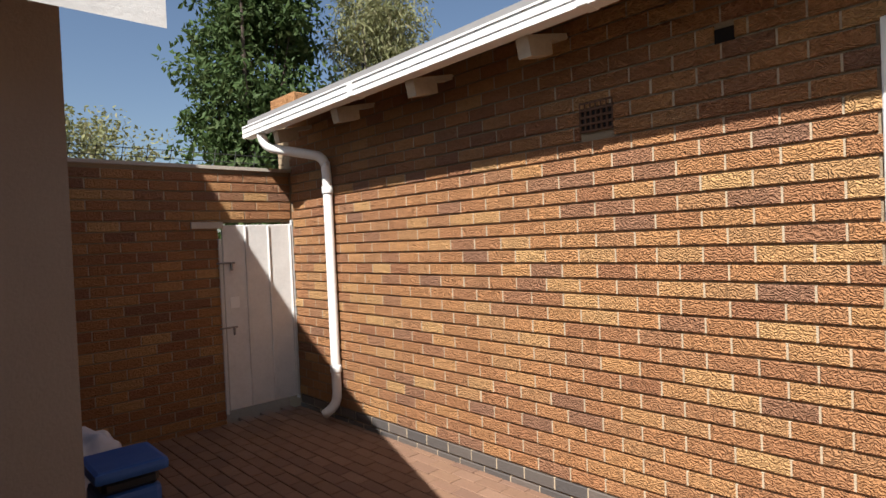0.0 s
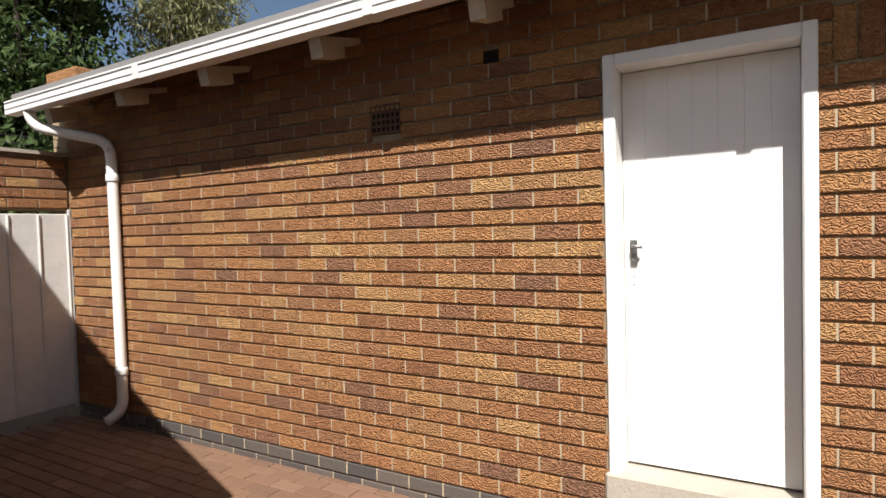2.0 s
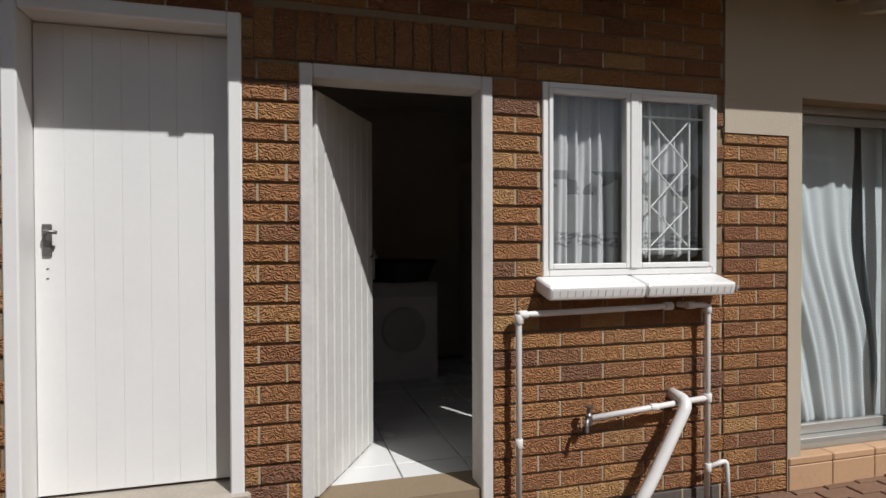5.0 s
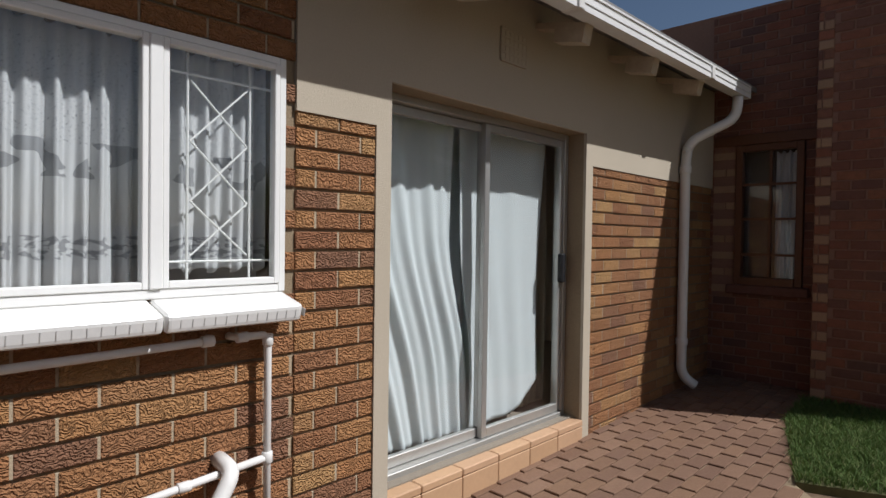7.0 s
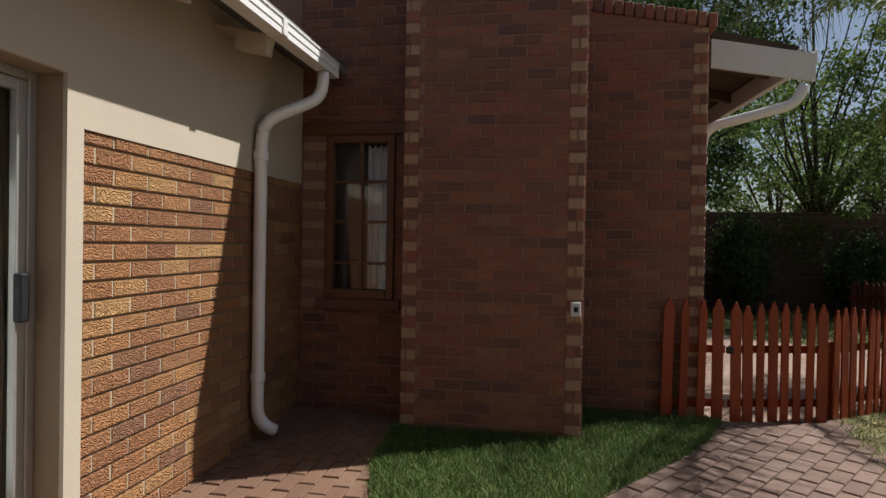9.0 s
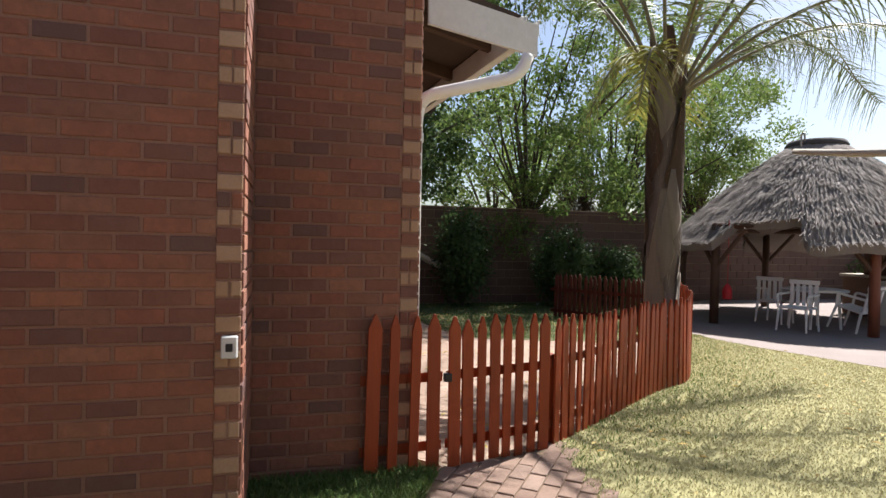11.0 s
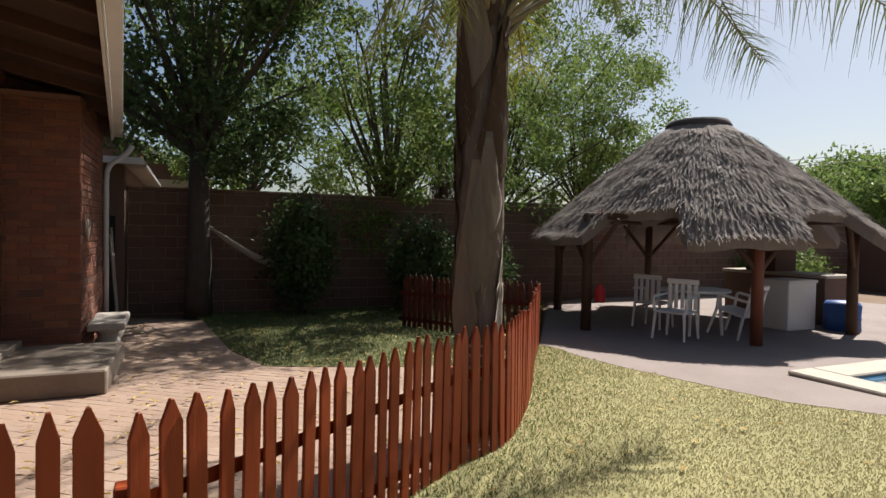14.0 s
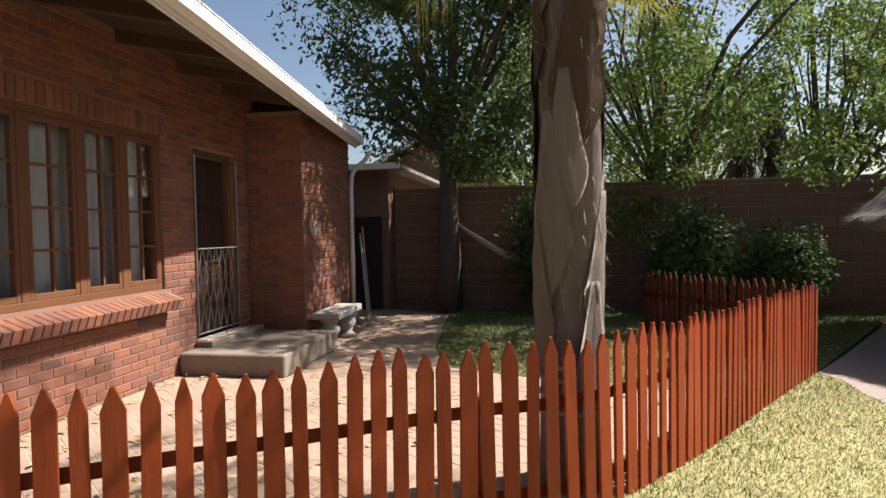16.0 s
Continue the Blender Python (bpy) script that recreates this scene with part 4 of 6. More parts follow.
for z in (0.06, 0.13):
    part("strand", T([(0, -3.0, z), (0, 1.5, z)], 0.003, sides=4), "wire", wire)
for i in range(24):
    part("spike", T([(0, -3.0 + i * 0.19, 0.0), (0, -3.0 + i * 0.19 + 0.03, 0.17)], 0.003, sides=4), "wire", wire)

# ---- red-brick house ----
EAVE_A, EAVE_B = Vector((8.70, -4.09, 2.79)), Vector((15.70, -3.43, 2.62))
house_gable = wall("wall_east", [(7.862, -0.96, -0.5, 8.1, 1.5, 0.72), (7.862, -0.96, 2.08, 8.1, 1.5, 3.36), (7.862, -0.96, 0.72, 8.1, -0.805, 2.08), (7.862, -0.235, 0.72, 8.1, 1.5, 2.08), (7.522, -2.235, -0.5, 8.2, -0.95, 3.06), (8.212, -3.2, -0.5, 8.43, -2.235, 2.95)], "mortar_pink", "dark red-brown brick gable wall with a chimney breast")
bm = bmesh.new()
vs = [bm.verts.new(p) for p in ((8.212, -3.2, 2.95), (8.43, -3.2, 2.95), (8.43, -2.235, 2.95), (8.212, -2.235, 2.95), (8.212, -2.235, 3.13), (8.43, -2.235, 3.13))]
bm.faces.new((vs[0], vs[3], vs[4])), bm.faces.new((vs[1], vs[2], vs[5])), bm.faces.new((vs[0], vs[1], vs[5], vs[4])), bm.faces.new((vs[3], vs[2], vs[5], vs[4]))
tagged(finish("parapet_slope", bm, "red_brick"), "sloping top of the wing wall", "parapet", kind="structure")

bm = bmesh.new()
pa = [bm.verts.new((7.522, y, z)) for y, z in ((-2.235, 3.062), (-0.95, 3.062), (-0.95, 5.2), (-1.26, 5.2), (-1.26, 3.62))]
pb = [bm.verts.new((8.2, v.co.y, v.co.z)) for v in pa]
bm.faces.new(pa), bm.faces.new(pb[::-1])
for i in range(5):
    bm.faces.new((pa[i], pa[(i + 1) % 5], pb[(i + 1) % 5], pb[i]))
tagged(finish("chimney_shoulder", bm, "red_brick"), "sloping brick shoulder of the chimney breast", "chimney", kind="structure")


def facing_west(x):
    """Frame of a wall that faces -x: its own x runs towards -y."""
    return Matrix.Translation((x, 0, 0)) @ Matrix.Rotation(-math.pi / 2, 4, "Z")


DW = (0.235, 0.805, 0.72, 2.08)
RREF = (0.985, 0.02)
brick_field(house_gable, facing_west(7.862), 0.03, 0.225, 0.65, 2.10, "quoin", [], None, ref=RREF, proud=0.009, length=0.24, course=0.158, bed=0.091)
brick_field(house_gable, facing_west(7.862), 0.0, 0.948, -0.3, 3.35, "red_brick", [DW, (0.03, 0.225, 0.65, 2.10)], (0.0, 0.99, -0.2, 0.7), ref=RREF, length=0.21, course=0.079, proud=0.007, perp=0.016, bed=0.013)
brick_field(house_gable, facing_west(7.522), 1.06, 2.125, -0.3, 3.05, "red_brick", [], (0.9, 2.4, -0.2, 2.6), ref=RREF, length=0.21, course=0.079, proud=0.007, perp=0.016, bed=0.013)
for a, b2 in ((0.952, 1.058), (2.127, 2.235)):
    brick_field(house_gable, facing_west(7.522), a, b2, -0.3, 3.05, "quoin", [], None, ref=RREF, proud=0.009, length=0.24, course=0.158, bed=0.091)
    brick_field(house_gable, facing_west(7.522), a, b2, -0.221, 3.05, "red_brick", [], None, ref=(RREF[0], RREF[1] + 0.079), proud=0.008, length=0.24, course=0.158, bed=0.091)
brick_field(house_gable, facing_west(8.212), 2.235, 3.09, -0.3, 2.94, "red_brick", [], (2.3, 3.3, -0.2, 2.9), ref=RREF, length=0.21, course=0.079, proud=0.007, perp=0.016, bed=0.013)
brick_field(house_gable, facing_west(8.212), 3.093, 3.20, -0.3, 2.94, "quoin", [], None, ref=RREF, proud=0.009, length=0.24, course=0.158, bed=0.091)
brick_field(house_gable, facing_west(8.212), 3.093, 3.20, -0.215, 2.94, "red_brick", [], None, ref=(RREF[0], RREF[1] + 0.079), proud=0.008, length=0.24, course=0.158, bed=0.091)
brick_field(house_gable, facing_west(7.522), 0.955, 1.255, 3.06, 4.4, "red_brick", [], None, ref=RREF, length=0.21, course=0.079, proud=0.007, perp=0.016, bed=0.013)
south = Matrix.Translation((0, -2.235, 0))
brick_field(house_gable, south, 7.53, 8.2, -0.3, 3.05, "red_brick", [], None, ref=(7.52, 0.02), proud=0.010)
brick_field(house_gable, Matrix.Translation((0, -3.2, 0)), 8.22, 8.43, -0.3, 2.93, "red_brick", [], None, ref=(8.21, 0.02), proud=0.010)
cope = thing("parapet_coping", (8.32, -2.235, 2.95), "brick-on-edge coping along the sloping parapet", "coping")
for i in range(13):
    y = -0.05 - i * 0.0785
    part("coping_brick", B(-0.13, y - 0.034, 0.0, 0.12, y + 0.034, 0.11, bevel=0.006), "red_brick", cope).matrix_basis = Matrix.Translation((0, 0, 0.18 + y * 0.187))
tapbox = thing("electric_box", (7.50, -2.19, 0.79), "small grey socket box on the chimney corner", "socket box")
part("box_body", B(-0.02, -0.035, -0.05, 0.012, 0.035, 0.05, bevel=0.006), "pvc_grey", tapbox)
part("socket", B(-0.024, -0.015, -0.018, -0.0195, 0.015, 0.018, bevel=0.003), "black", tapbox)
# shaded window of the gable
wd = thing("window_2", (7.86, 0, 0), "dark brown timber window with white curtains in the recess", "window", kind="structure")
ya, yb, za, zb = -0.80, -0.235, 0.78, 2.08
for n, b2 in (("frame_side", (-0.03, ya, za, 0.06, ya + 0.06, zb)), ("frame_side", (-0.03, yb - 0.06, za, 0.06, yb, zb)), ("frame_top", (-0.03, ya + 0.06, zb - 0.06, 0.06, yb - 0.06, zb)), ("frame_bottom", (-0.05, ya + 0.06, za, 0.06, yb - 0.06, za + 0.07))):
    part(n, B(*b2, bevel=0.005), "window_wood", wd)
for z in (1.05, 1.38, 1.70):
    part("glazing_bar", B(-0.012, ya + 0.06, z, 0.01, yb - 0.06, z + 0.022), "window_wood", wd)
part("glazing_bar", B(-0.012, -0.54, za + 0.07, 0.01, -0.52, zb - 0.06), "window_wood", wd)
part("pane", B(0.012, ya + 0.06, za + 0.07, 0.016, yb - 0.06, zb - 0.06), "glass", wd).visible_shadow = False
part("sill", B(-0.06, ya - 0.06, za - 0.09, 0.05, yb + 0.06, za - 0.003, bevel=0.01), "red_brick", wd)
part("lintel", B(-0.035, ya - 0.25, zb + 0.003, 0.03, yb + 0.2, zb + 0.10, bevel=0.006), "window_wood", wd)
# Backing board coloured dark so the room reads as unlit.
wall("reveal_back", [(8.06, -0.80, 0.725, 8.08, -0.24, 2.075)], "room_dark", "dark board for the unlit room behind the gable window", "wall")
cw = drape("net_curtain", 0.03, 0.26, 0.84, 2.0, 0.0, "curtain", 5, 0.03, "white net curtain in the shaded window", seed=12, nx=60, nz=12)
cw.matrix_world = Matrix.Translation((7.92, -0.53, 0)) @ Matrix.Rotation(-math.pi / 2, 4, "Z")

# front wall of the house (faces -y)
FW = -2.548
FWIN = (9.1, 12.22, 0.73, 2.26)
FDOOR = (12.74, 13.58, 0.13, 2.20)
house_front = wall("wall_front", around(8.43, 15.9, -0.5, 3.2, FW, FW + 0.25, [FWIN, FDOOR]), "mortar_pink", "red-brown brick front wall of the house under deep eaves")
brick_field(house_front, Matrix.Translation((0, FW, 0)), 8.45, 15.88, -0.3, 3.05, "red_brick", [FWIN, FDOOR, (8.8, 12.3, 0.50, 0.735), (8.8, 12.3, 2.26, 2.44)], (10.3, 13.2, -0.25, 1.2), ref=(12.22, 0.73), length=0.21, course=0.079, proud=0.007, perp=0.016, bed=0.013)
wall("wall_house_end", [(15.65, FW + 0.26, -0.5, 15.89, 2.5, 3.2)], "red_brick", "end wall of the red-brick house")
wall("wall_inside_front", [(8.45, -1.6, -0.1, 15.6, -1.5, 2.7), (12.42, -2.29, -0.1, 12.55, -1.61, 2.7)], "dark_wall", "dim room behind the front window")
wing = wall("wall_porch", [(13.90, -3.29, -0.5, 15.65, FW - 0.012, 2.80)], "mortar_pink", "short brick projection beside the front door")
brick_field(wing, Matrix.Translation((13.90, 0, 0)) @ Matrix.Rotation(-math.pi / 2, 4, "Z"), 2.57, 3.29, -0.3, 2.74, "red_brick", [], None, ref=(2.6, 0.66), proud=0.010)
brick_field(wing, Matrix.Translation((0, -3.29, 0)), 13.90, 15.65, -0.3, 2.74, "red_brick", [], None, ref=(13.9, 0.66), proud=0.010)
sillw = thing("brick_sill", (10.55, FW, 0.515), "sloping brick-on-edge sill under the front window", "sill")
n = 41
for i in range(n):
    x = -1.65 + i * 0.0825
    part("sill_brick", B(x, -0.15, 0.0, x + 0.074, 0.10, 0.11, bevel=0.005), "red_brick", sillw).matrix_basis = pose(0, 0, 0.065, 20)
lint = thing("brick_lintel", (10.55, FW, 2.262), "soldier course of bricks over the front window", "lintel")
for i in range(n):
    x = -1.65 + i * 0.0825
    part("lintel_brick", B(x, -0.014, 0.0, x + 0.074, 0.05, 0.18, bevel=0.004), "red_brick", lint)
window_3 = thing("window_3", (0, FW, 0), "wide brown timber window with small panes and net curtains", "window", kind="structure")
x0, x1, z0, z1 = FWIN
for n2, b2 in (("frame_top", (x0, 0.03, z1 - 0.06, x1, 0.11, z1)), ("frame_bottom", (x0, 0.02, z0, x1, 0.11, z0 + 0.06))):
    part(n2, B(*b2, bevel=0.004), "window_wood", window_3)
cols = [9.1, 9.64, 10.16, 10.68, 11.22, 11.71, 12.22]
for i, x in enumerate(cols):
    xx = min(max(x - 0.035, x0), x1 - 0.07)
    part("mullion", B(xx, 0.02, z0 + 0.06, xx + 0.07, 0.11, z1 - 0.06, bevel=0.004), "window_wood", window_3)
for a, b2 in zip(cols, cols[1:]):
    bm = bmesh.new()
    lo, hi = a + 0.037, b2 - 0.037
    for c in ((lo, 0.025, z0 + 0.062, lo + 0.04, 0.075, z1 - 0.062), (hi - 0.04, 0.025, z0 + 0.062, hi, 0.075, z1 - 0.062), (lo + 0.04, 0.025, z0 + 0.062, hi - 0.04, 0.075, z0 + 0.11), (lo + 0.04, 0.025, z1 - 0.11, hi - 0.04, 0.075, z1 - 0.062)):
        box(bm, *c, bevel=0.003)
    sash = part("sash", bm, "window_wood", window_3)
    for k in (1, 2, 3):
        z = z0 + 0.11 + (z1 - z0 - 0.22) * k / 4
        part("glazing_bar", B(lo + 0.04, 0.035, z - 0.011, hi - 0.04, 0.062, z + 0.011), "window_wood", sash)
    part("glazing_bar", B((lo + hi) / 2 - 0.011, 0.034, z0 + 0.11, (lo + hi) / 2 + 0.011, 0.063, z1 - 0.11), "window_wood", sash)
    part("pane", B(lo + 0.035, 0.066, z0 + 0.10, hi - 0.035, 0.070, z1 - 0.10), "glass", sash).visible_shadow = False
drape("net_curtain", 9.15, 12.18, 0.78, 2.2, FW + 0.20, "curtain", 22, 0.03, "white net curtains behind the small panes", seed=15, nx=260, nz=10)
door_3 = thing("door_3", (0, FW, 0), "dark panelled front door behind a steel security gate", "door", kind="structure")
x0, x1, z0, z1 = FDOOR
for n2, b2 in (("frame_jamb", (x0, 0.05, z0, x0 + 0.06, 0.16, z1)), ("frame_jamb", (x1 - 0.06, 0.05, z0, x1, 0.16, z1)), ("frame_head", (x0 + 0.06, 0.05, z1 - 0.06, x1 - 0.06, 0.16, z1))):
    part(n2, B(*b2, bevel=0.004), "window_wood", door_3)
part("leaf", B(x0 + 0.06, 0.12, z0 + 0.01, x1 - 0.06, 0.16, z1 - 0.06, bevel=0.003), "door_dark", door_3)
for px in (x0 + 0.11, x0 + 0.45):
    for pz in (0.25, 1.0, 1.58):
        part("panel", B(px, 0.108, pz, px + 0.28, 0.122, pz + 0.5, bevel=0.012), "door_dark", door_3)
part("threshold", B(x0 - 0.02, -0.14, -0.05, x1 + 0.02, 0.16, z0, bevel=0.008), "concrete", door_3)
sg = thing("security_gate", (13.16, FW - 0.02, 0.16), "steel security gate with crossed scroll bars", "security gate")
bm = bmesh.new()
for x in (-0.42, 0.42):
    tube(bm, [(x, 0, 0), (x, 0, 1.98)], 0.012, sides=6)
for z in (0.02, 0.95, 1.96):
    tube(bm, [(-0.42, 0, z), (0.42, 0, z)], 0.010, sides=6)
part("gate_frame", bm, "metal", sg)
for i in range(6):
    x = -0.38 + i * 0.13
    for s in (1, -1):
        part("scroll_bar", T([(x, 0, 0.03), (x + s * 0.07, 0, 0.33), (x - s * 0.03, 0, 0.62), (x + s * 0.05, 0, 0.93)], 0.006, sides=5), "metal", sg)
# porch slab
slab = thing("porch_step", (13.13, -3.12, -0.18), "stained concrete porch slab before the front door", "step")
part("slab", B(-0.74, -0.60, 0.0, 0.75, 0.555, 0.23, bevel=0.015), "slab", slab)
part("upper_step", B(-0.45, 0.36, 0.23, 0.72, 0.553, 0.30, bevel=0.01), "slab", slab)


def stone_bench(at):
    b2 = thing("garden_bench", at, "weathered cast-stone bench on two baluster legs by the wall", "bench")
    part("seat", B(-0.52, -0.19, 0.36, 0.52, 0.19, 0.45, bevel=0.025, segments=2), "stone", b2)
    for x in (-0.34, 0.34):
        part("leg", lathe(bmesh.new(), [(0.13, 0), (0.13, 0.04), (0.08, 0.07), (0.10, 0.14), (0.14, 0.22), (0.10, 0.29), (0.12, 0.33), (0.15, 0.36)], 14, (x, 0, 0)), "stone", b2, smooth=True)
    return b2


stone_bench(pose(14.45, -3.52, -0.2, 0, 0, 2))
heart = thing("wall_ornament", (14.17, -3.325, 1.33), "pale heart-shaped wire wall ornament", "ornament")
pts = [(0.085 * 16 * math.sin(t) ** 3 / 10, 0, 0.085 * (13 * math.cos(t) - 5 * math.cos(2 * t) - 2 * math.cos(3 * t) - math.cos(4 * t)) / 10) for t in (2 * math.pi * i / 40 for i in range(41))]
part("outline", T(pts, 0.008, sides=6), "concrete", heart)
for k in range(3):
    part("wire", T([(p[0] * (0.75 - 0.22 * k), 0, p[2] * (0.75 - 0.22 * k)) for p in pts], 0.005, sides=5), "concrete", heart)

# house roof, open eaves, barge board and gutter
ed = (EAVE_B - EAVE_A).normalized()
out = Vector((ed.y, -ed.x, 0)).normalized()
up_in = Vector((-out.x, -out.y, 0.20))
bm = bmesh.new()
a0, a1 = EAVE_A + Vector((0.12, 0, 0.13)), EAVE_B + Vector((0.25, 0, 0.13))
v = [bm.verts.new(p) for p in (a0, a1, a1 + up_in * 5.5, a0 + up_in * 0.92, )]
w = [bm.verts.new(p.co + Vector((0, 0, 0.05))) for p in v]
bm.faces.new(v), bm.faces.new(w)
for i in range(4):
    bm.faces.new((v[i], v[(i + 1) % 4], w[(i + 1) % 4], w[i]))
v = [bm.verts.new(p) for p in (Vector((8.44, -3.19, 3.14)), a1 + up_in * 5.5, a1 + up_in * 5.6 + Vector((0, 0, 0.0)), Vector((8.44, 1.2, 3.45)))]
bm.faces.new(v)
tagged(finish("roof_house", bm, "roof_dark"), "grey sheet roof of the house with open eaves", "roof", kind="structure")
barge = thing("barge_board", (8.70, -3.353, 2.78), "white barge board at the veranda gable end", "board")
bm = bmesh.new()
pl = [(0, 0.0, 0.0), (0, -0.82, -0.143), (0, -0.82, 0.086), (0, 0.0, 0.246)]
va = [bm.verts.new(p) for p in pl]
vb = [bm.verts.new((p[0] + 0.03, p[1], p[2])) for p in pl]
bm.faces.new(va), bm.faces.new(vb[::-1])
for i in range(4):
    bm.faces.new((va[i], va[(i + 1) % 4], vb[(i + 1) % 4], vb[i]))
part("board", bm, "white_worn", barge)
hg = thing("veranda_gutter", Matrix.Translation(EAVE_A) @ ed.to_track_quat("X", "Z").to_matrix().to_4x4(), "white gutter along the house eaves", "gutter")
L8 = (EAVE_B - EAVE_A).length
for nm, y0, y1, z0, z1 in (("gutter_bottom", -0.087, 0.0, 0.0, 0.01), ("gutter_front", -0.10, -0.088, 0.0, 0.097), ("gutter_back", 0.001, 0.012, -0.03, 0.13), ("gutter_lip", -0.106, -0.084, 0.098, 0.112)):
    part(nm, B(0, y0, z0, L8, y1, z1, bevel=0.002), "gutter", hg)
part("fascia", B(0.02, 0.014, -0.05, L8, 0.04, 0.13, bevel=0.003), "white_worn", hg)
bm = box(bmesh.new(), -0.03, 0.03, -0.06, 0.03, 1.75, 0.06, 0.005)
r0 = tagged(finish("veranda_rafter", bm, "timber"), "dark timber rafter under the house eaves", "rafter", "rafters of the house eaves")
base_m = Matrix.Translation(EAVE_A) @ ed.to_track_quat("X", "Z").to_matrix().to_4x4()
r0.matrix_world = base_m @ pose(0.55, 0, 0.09, 11)
for i in range(1, 9):
    copy_thing(r0, base_m @ pose(0.55 + 0.85 * i, 0, 0.09, 11))
downpipe([(8.30, -3.93, 2.50), (8.31, -3.88, 2.36), (8.49, -3.27, 2.22), (8.50, -3.24, 2.1), (8.50, -3.24, -0.13)], 0.04, "white downpipe behind the wing wall corner", "pvc", [(8.50, -3.24, 1.95)])
downpipe([(15.6, -3.66, 2.50), (15.6, -3.62, 2.40), (15.62, -3.36, 2.2), (15.62, -3.34, 2.0), (15.62, -3.34, -0.18)], 0.035, "grey downpipe at the far corner of the house", "pvc_grey")
for i, (dx, h) in enumerate(((0.0, 1.25), (0.07, 1.05), (0.13, 1.35))):
    tagged(finish("leaning_pole", T([(16.0 + dx, -3.45, -0.2), (15.97 + dx, -3.35, h)], 0.014, sides=6), "boot"), "weathered garden pole leaning at the house corner", "pole", "garden poles")

# ---- ground ----
xs = sorted({-60, -30, -12, *[-8 + 0.5 * i for i in range(70)], 40, 60, 120, 260})
ys = sorted({-260, -120, -70, -40, *[-24 + 1.0 * i for i in range(34)], 20, 40, 90, 200})
verts = [(x, y, ground_z(x) - 0.045) for y in ys for x in xs]
faces = [(j * len(xs) + i, j * len(xs) + i + 1, (j + 1) * len(xs) + i + 1, (j + 1) * len(xs) + i) for j in range(len(ys) - 1) for i in range(len(xs) - 1)]
ground = tagged(quads("ground", verts, faces, "soil"), "dusty brown soil under the yard and garden", "ground", kind="structure")


def smooth_line(points, n=8):
    """A rounded line through the points."""
    p = [Vector((*q, 0)) for q in points]
    p = [2 * p[0] - p[1]] + p + [2 * p[-1] - p[-2]]
    o = []
    for a, b2, c, d in zip(p, p[1:], p[2:], p[3:]):
        for i in range(n):
            t = i / n
            o.append(0.5 * ((2 * b2) + (c - a) * t + (2 * a - 5 * b2 + 4 * c - d) * t * t + (3 * b2 - a - 3 * c + d) * t ** 3))
    return o + [p[-2]]


FENCE = smooth_line([(8.42, -4.22), (8.78, -4.75), (9.23, -5.37), (9.64, -5.97), (9.87, -6.42), (10.25, -6.79), (11.0, -7.36), (12.2, -8.17), (13.2, -8.88)])


def inside(poly, x, y):
    c = False
    for (x1_, y1_), (x2_, y2_) in zip(poly, poly[1:] + poly[:1]):
        if (y1_ > y) != (y2_ > y) and x < (x2_ - x1_) * (y - y1_) / (y2_ - y1_) + x1_:
            c = not c
    return c


def sheet(name, poly, dz, mat, label, category):
    """A thin slab of ground cover that follows the ground."""
    bm2 = bmesh.new()
    bm2.faces.new([bm2.verts.new((x, y, 0)) for x, y in poly])
    bmesh.ops.triangulate(bm2, faces=bm2.faces[:])
    for gx, _ in GROUND[1:-1]:
        bmesh.ops.bisect_plane(bm2, geom=bm2.verts[:] + bm2.edges[:] + bm2.faces[:], plane_co=(gx, 0, 0), plane_no=(1, 0, 0))
    r = bmesh.ops.extrude_face_region(bm2, geom=bm2.faces[:])
    low = [g for g in r["geom"] if isinstance(g, bmesh.types.BMVert)]
    for v2_ in bm2.verts:
        v2_.co.z = ground_z(v2_.co.x) + dz
    for v2_ in low:
        v2_.co.z -= 0.08
    return tagged(finish(name, bm2, mat), label, category, kind="structure")


fence_xy = [(p.x, p.y) for p in FENCE]
YARD = [(-4.68, 0.0), (-4.68, -2.4), (-1.6, -2.4), (-1.6, -6.0), (3.5, -6.0), (4.6, -2.3), (5.72, -1.27), (6.87, -1.0), (7.5, -0.96), (7.86, -0.95), (7.86, 0.0)]
PATHWAY = [(5.9, -1.75), (6.65, -2.28), (7.22, -2.78), (7.58, -3.06), (8.12, -3.33), (8.42, -4.3), (7.4, -4.2), (7.0, -4.0), (5.6, -3.4), (4.6, -2.3)]
LAWN_G = [(5.72, -1.27), (6.25, -1.11), (6.87, -0.93), (7.52, -0.9), (7.52, -2.235), (8.2, -2.235), (8.2, -3.2), (8.12, -3.33), (7.58, -3.06), (7.22, -2.78), (6.65, -2.28), (5.9, -1.75)]
LAWN_D = [(5.6, -3.4), (7.0, -4.0), (8.42, -4.24)] + fence_xy + [(12.9, -8.98), (12.4, -8.92), (11.6, -9.0), (10.7, -9.2), (9.9, -9.4), (9.2, -9.9), (8.6, -10.9), (6.5, -10.9), (3.5, -10.6), (3.5, -6.0), (4.6, -2.3)]
PATIO = [(13.2, -8.9), (17.6, -12.0), (19.0, -18.0), (11.0, -22.0), (8.0, -18.0), (8.6, -10.9), (9.2, -9.9), (9.9, -9.4), (10.7, -9.2), (11.6, -9.0), (12.4, -8.92), (12.9, -8.98)]
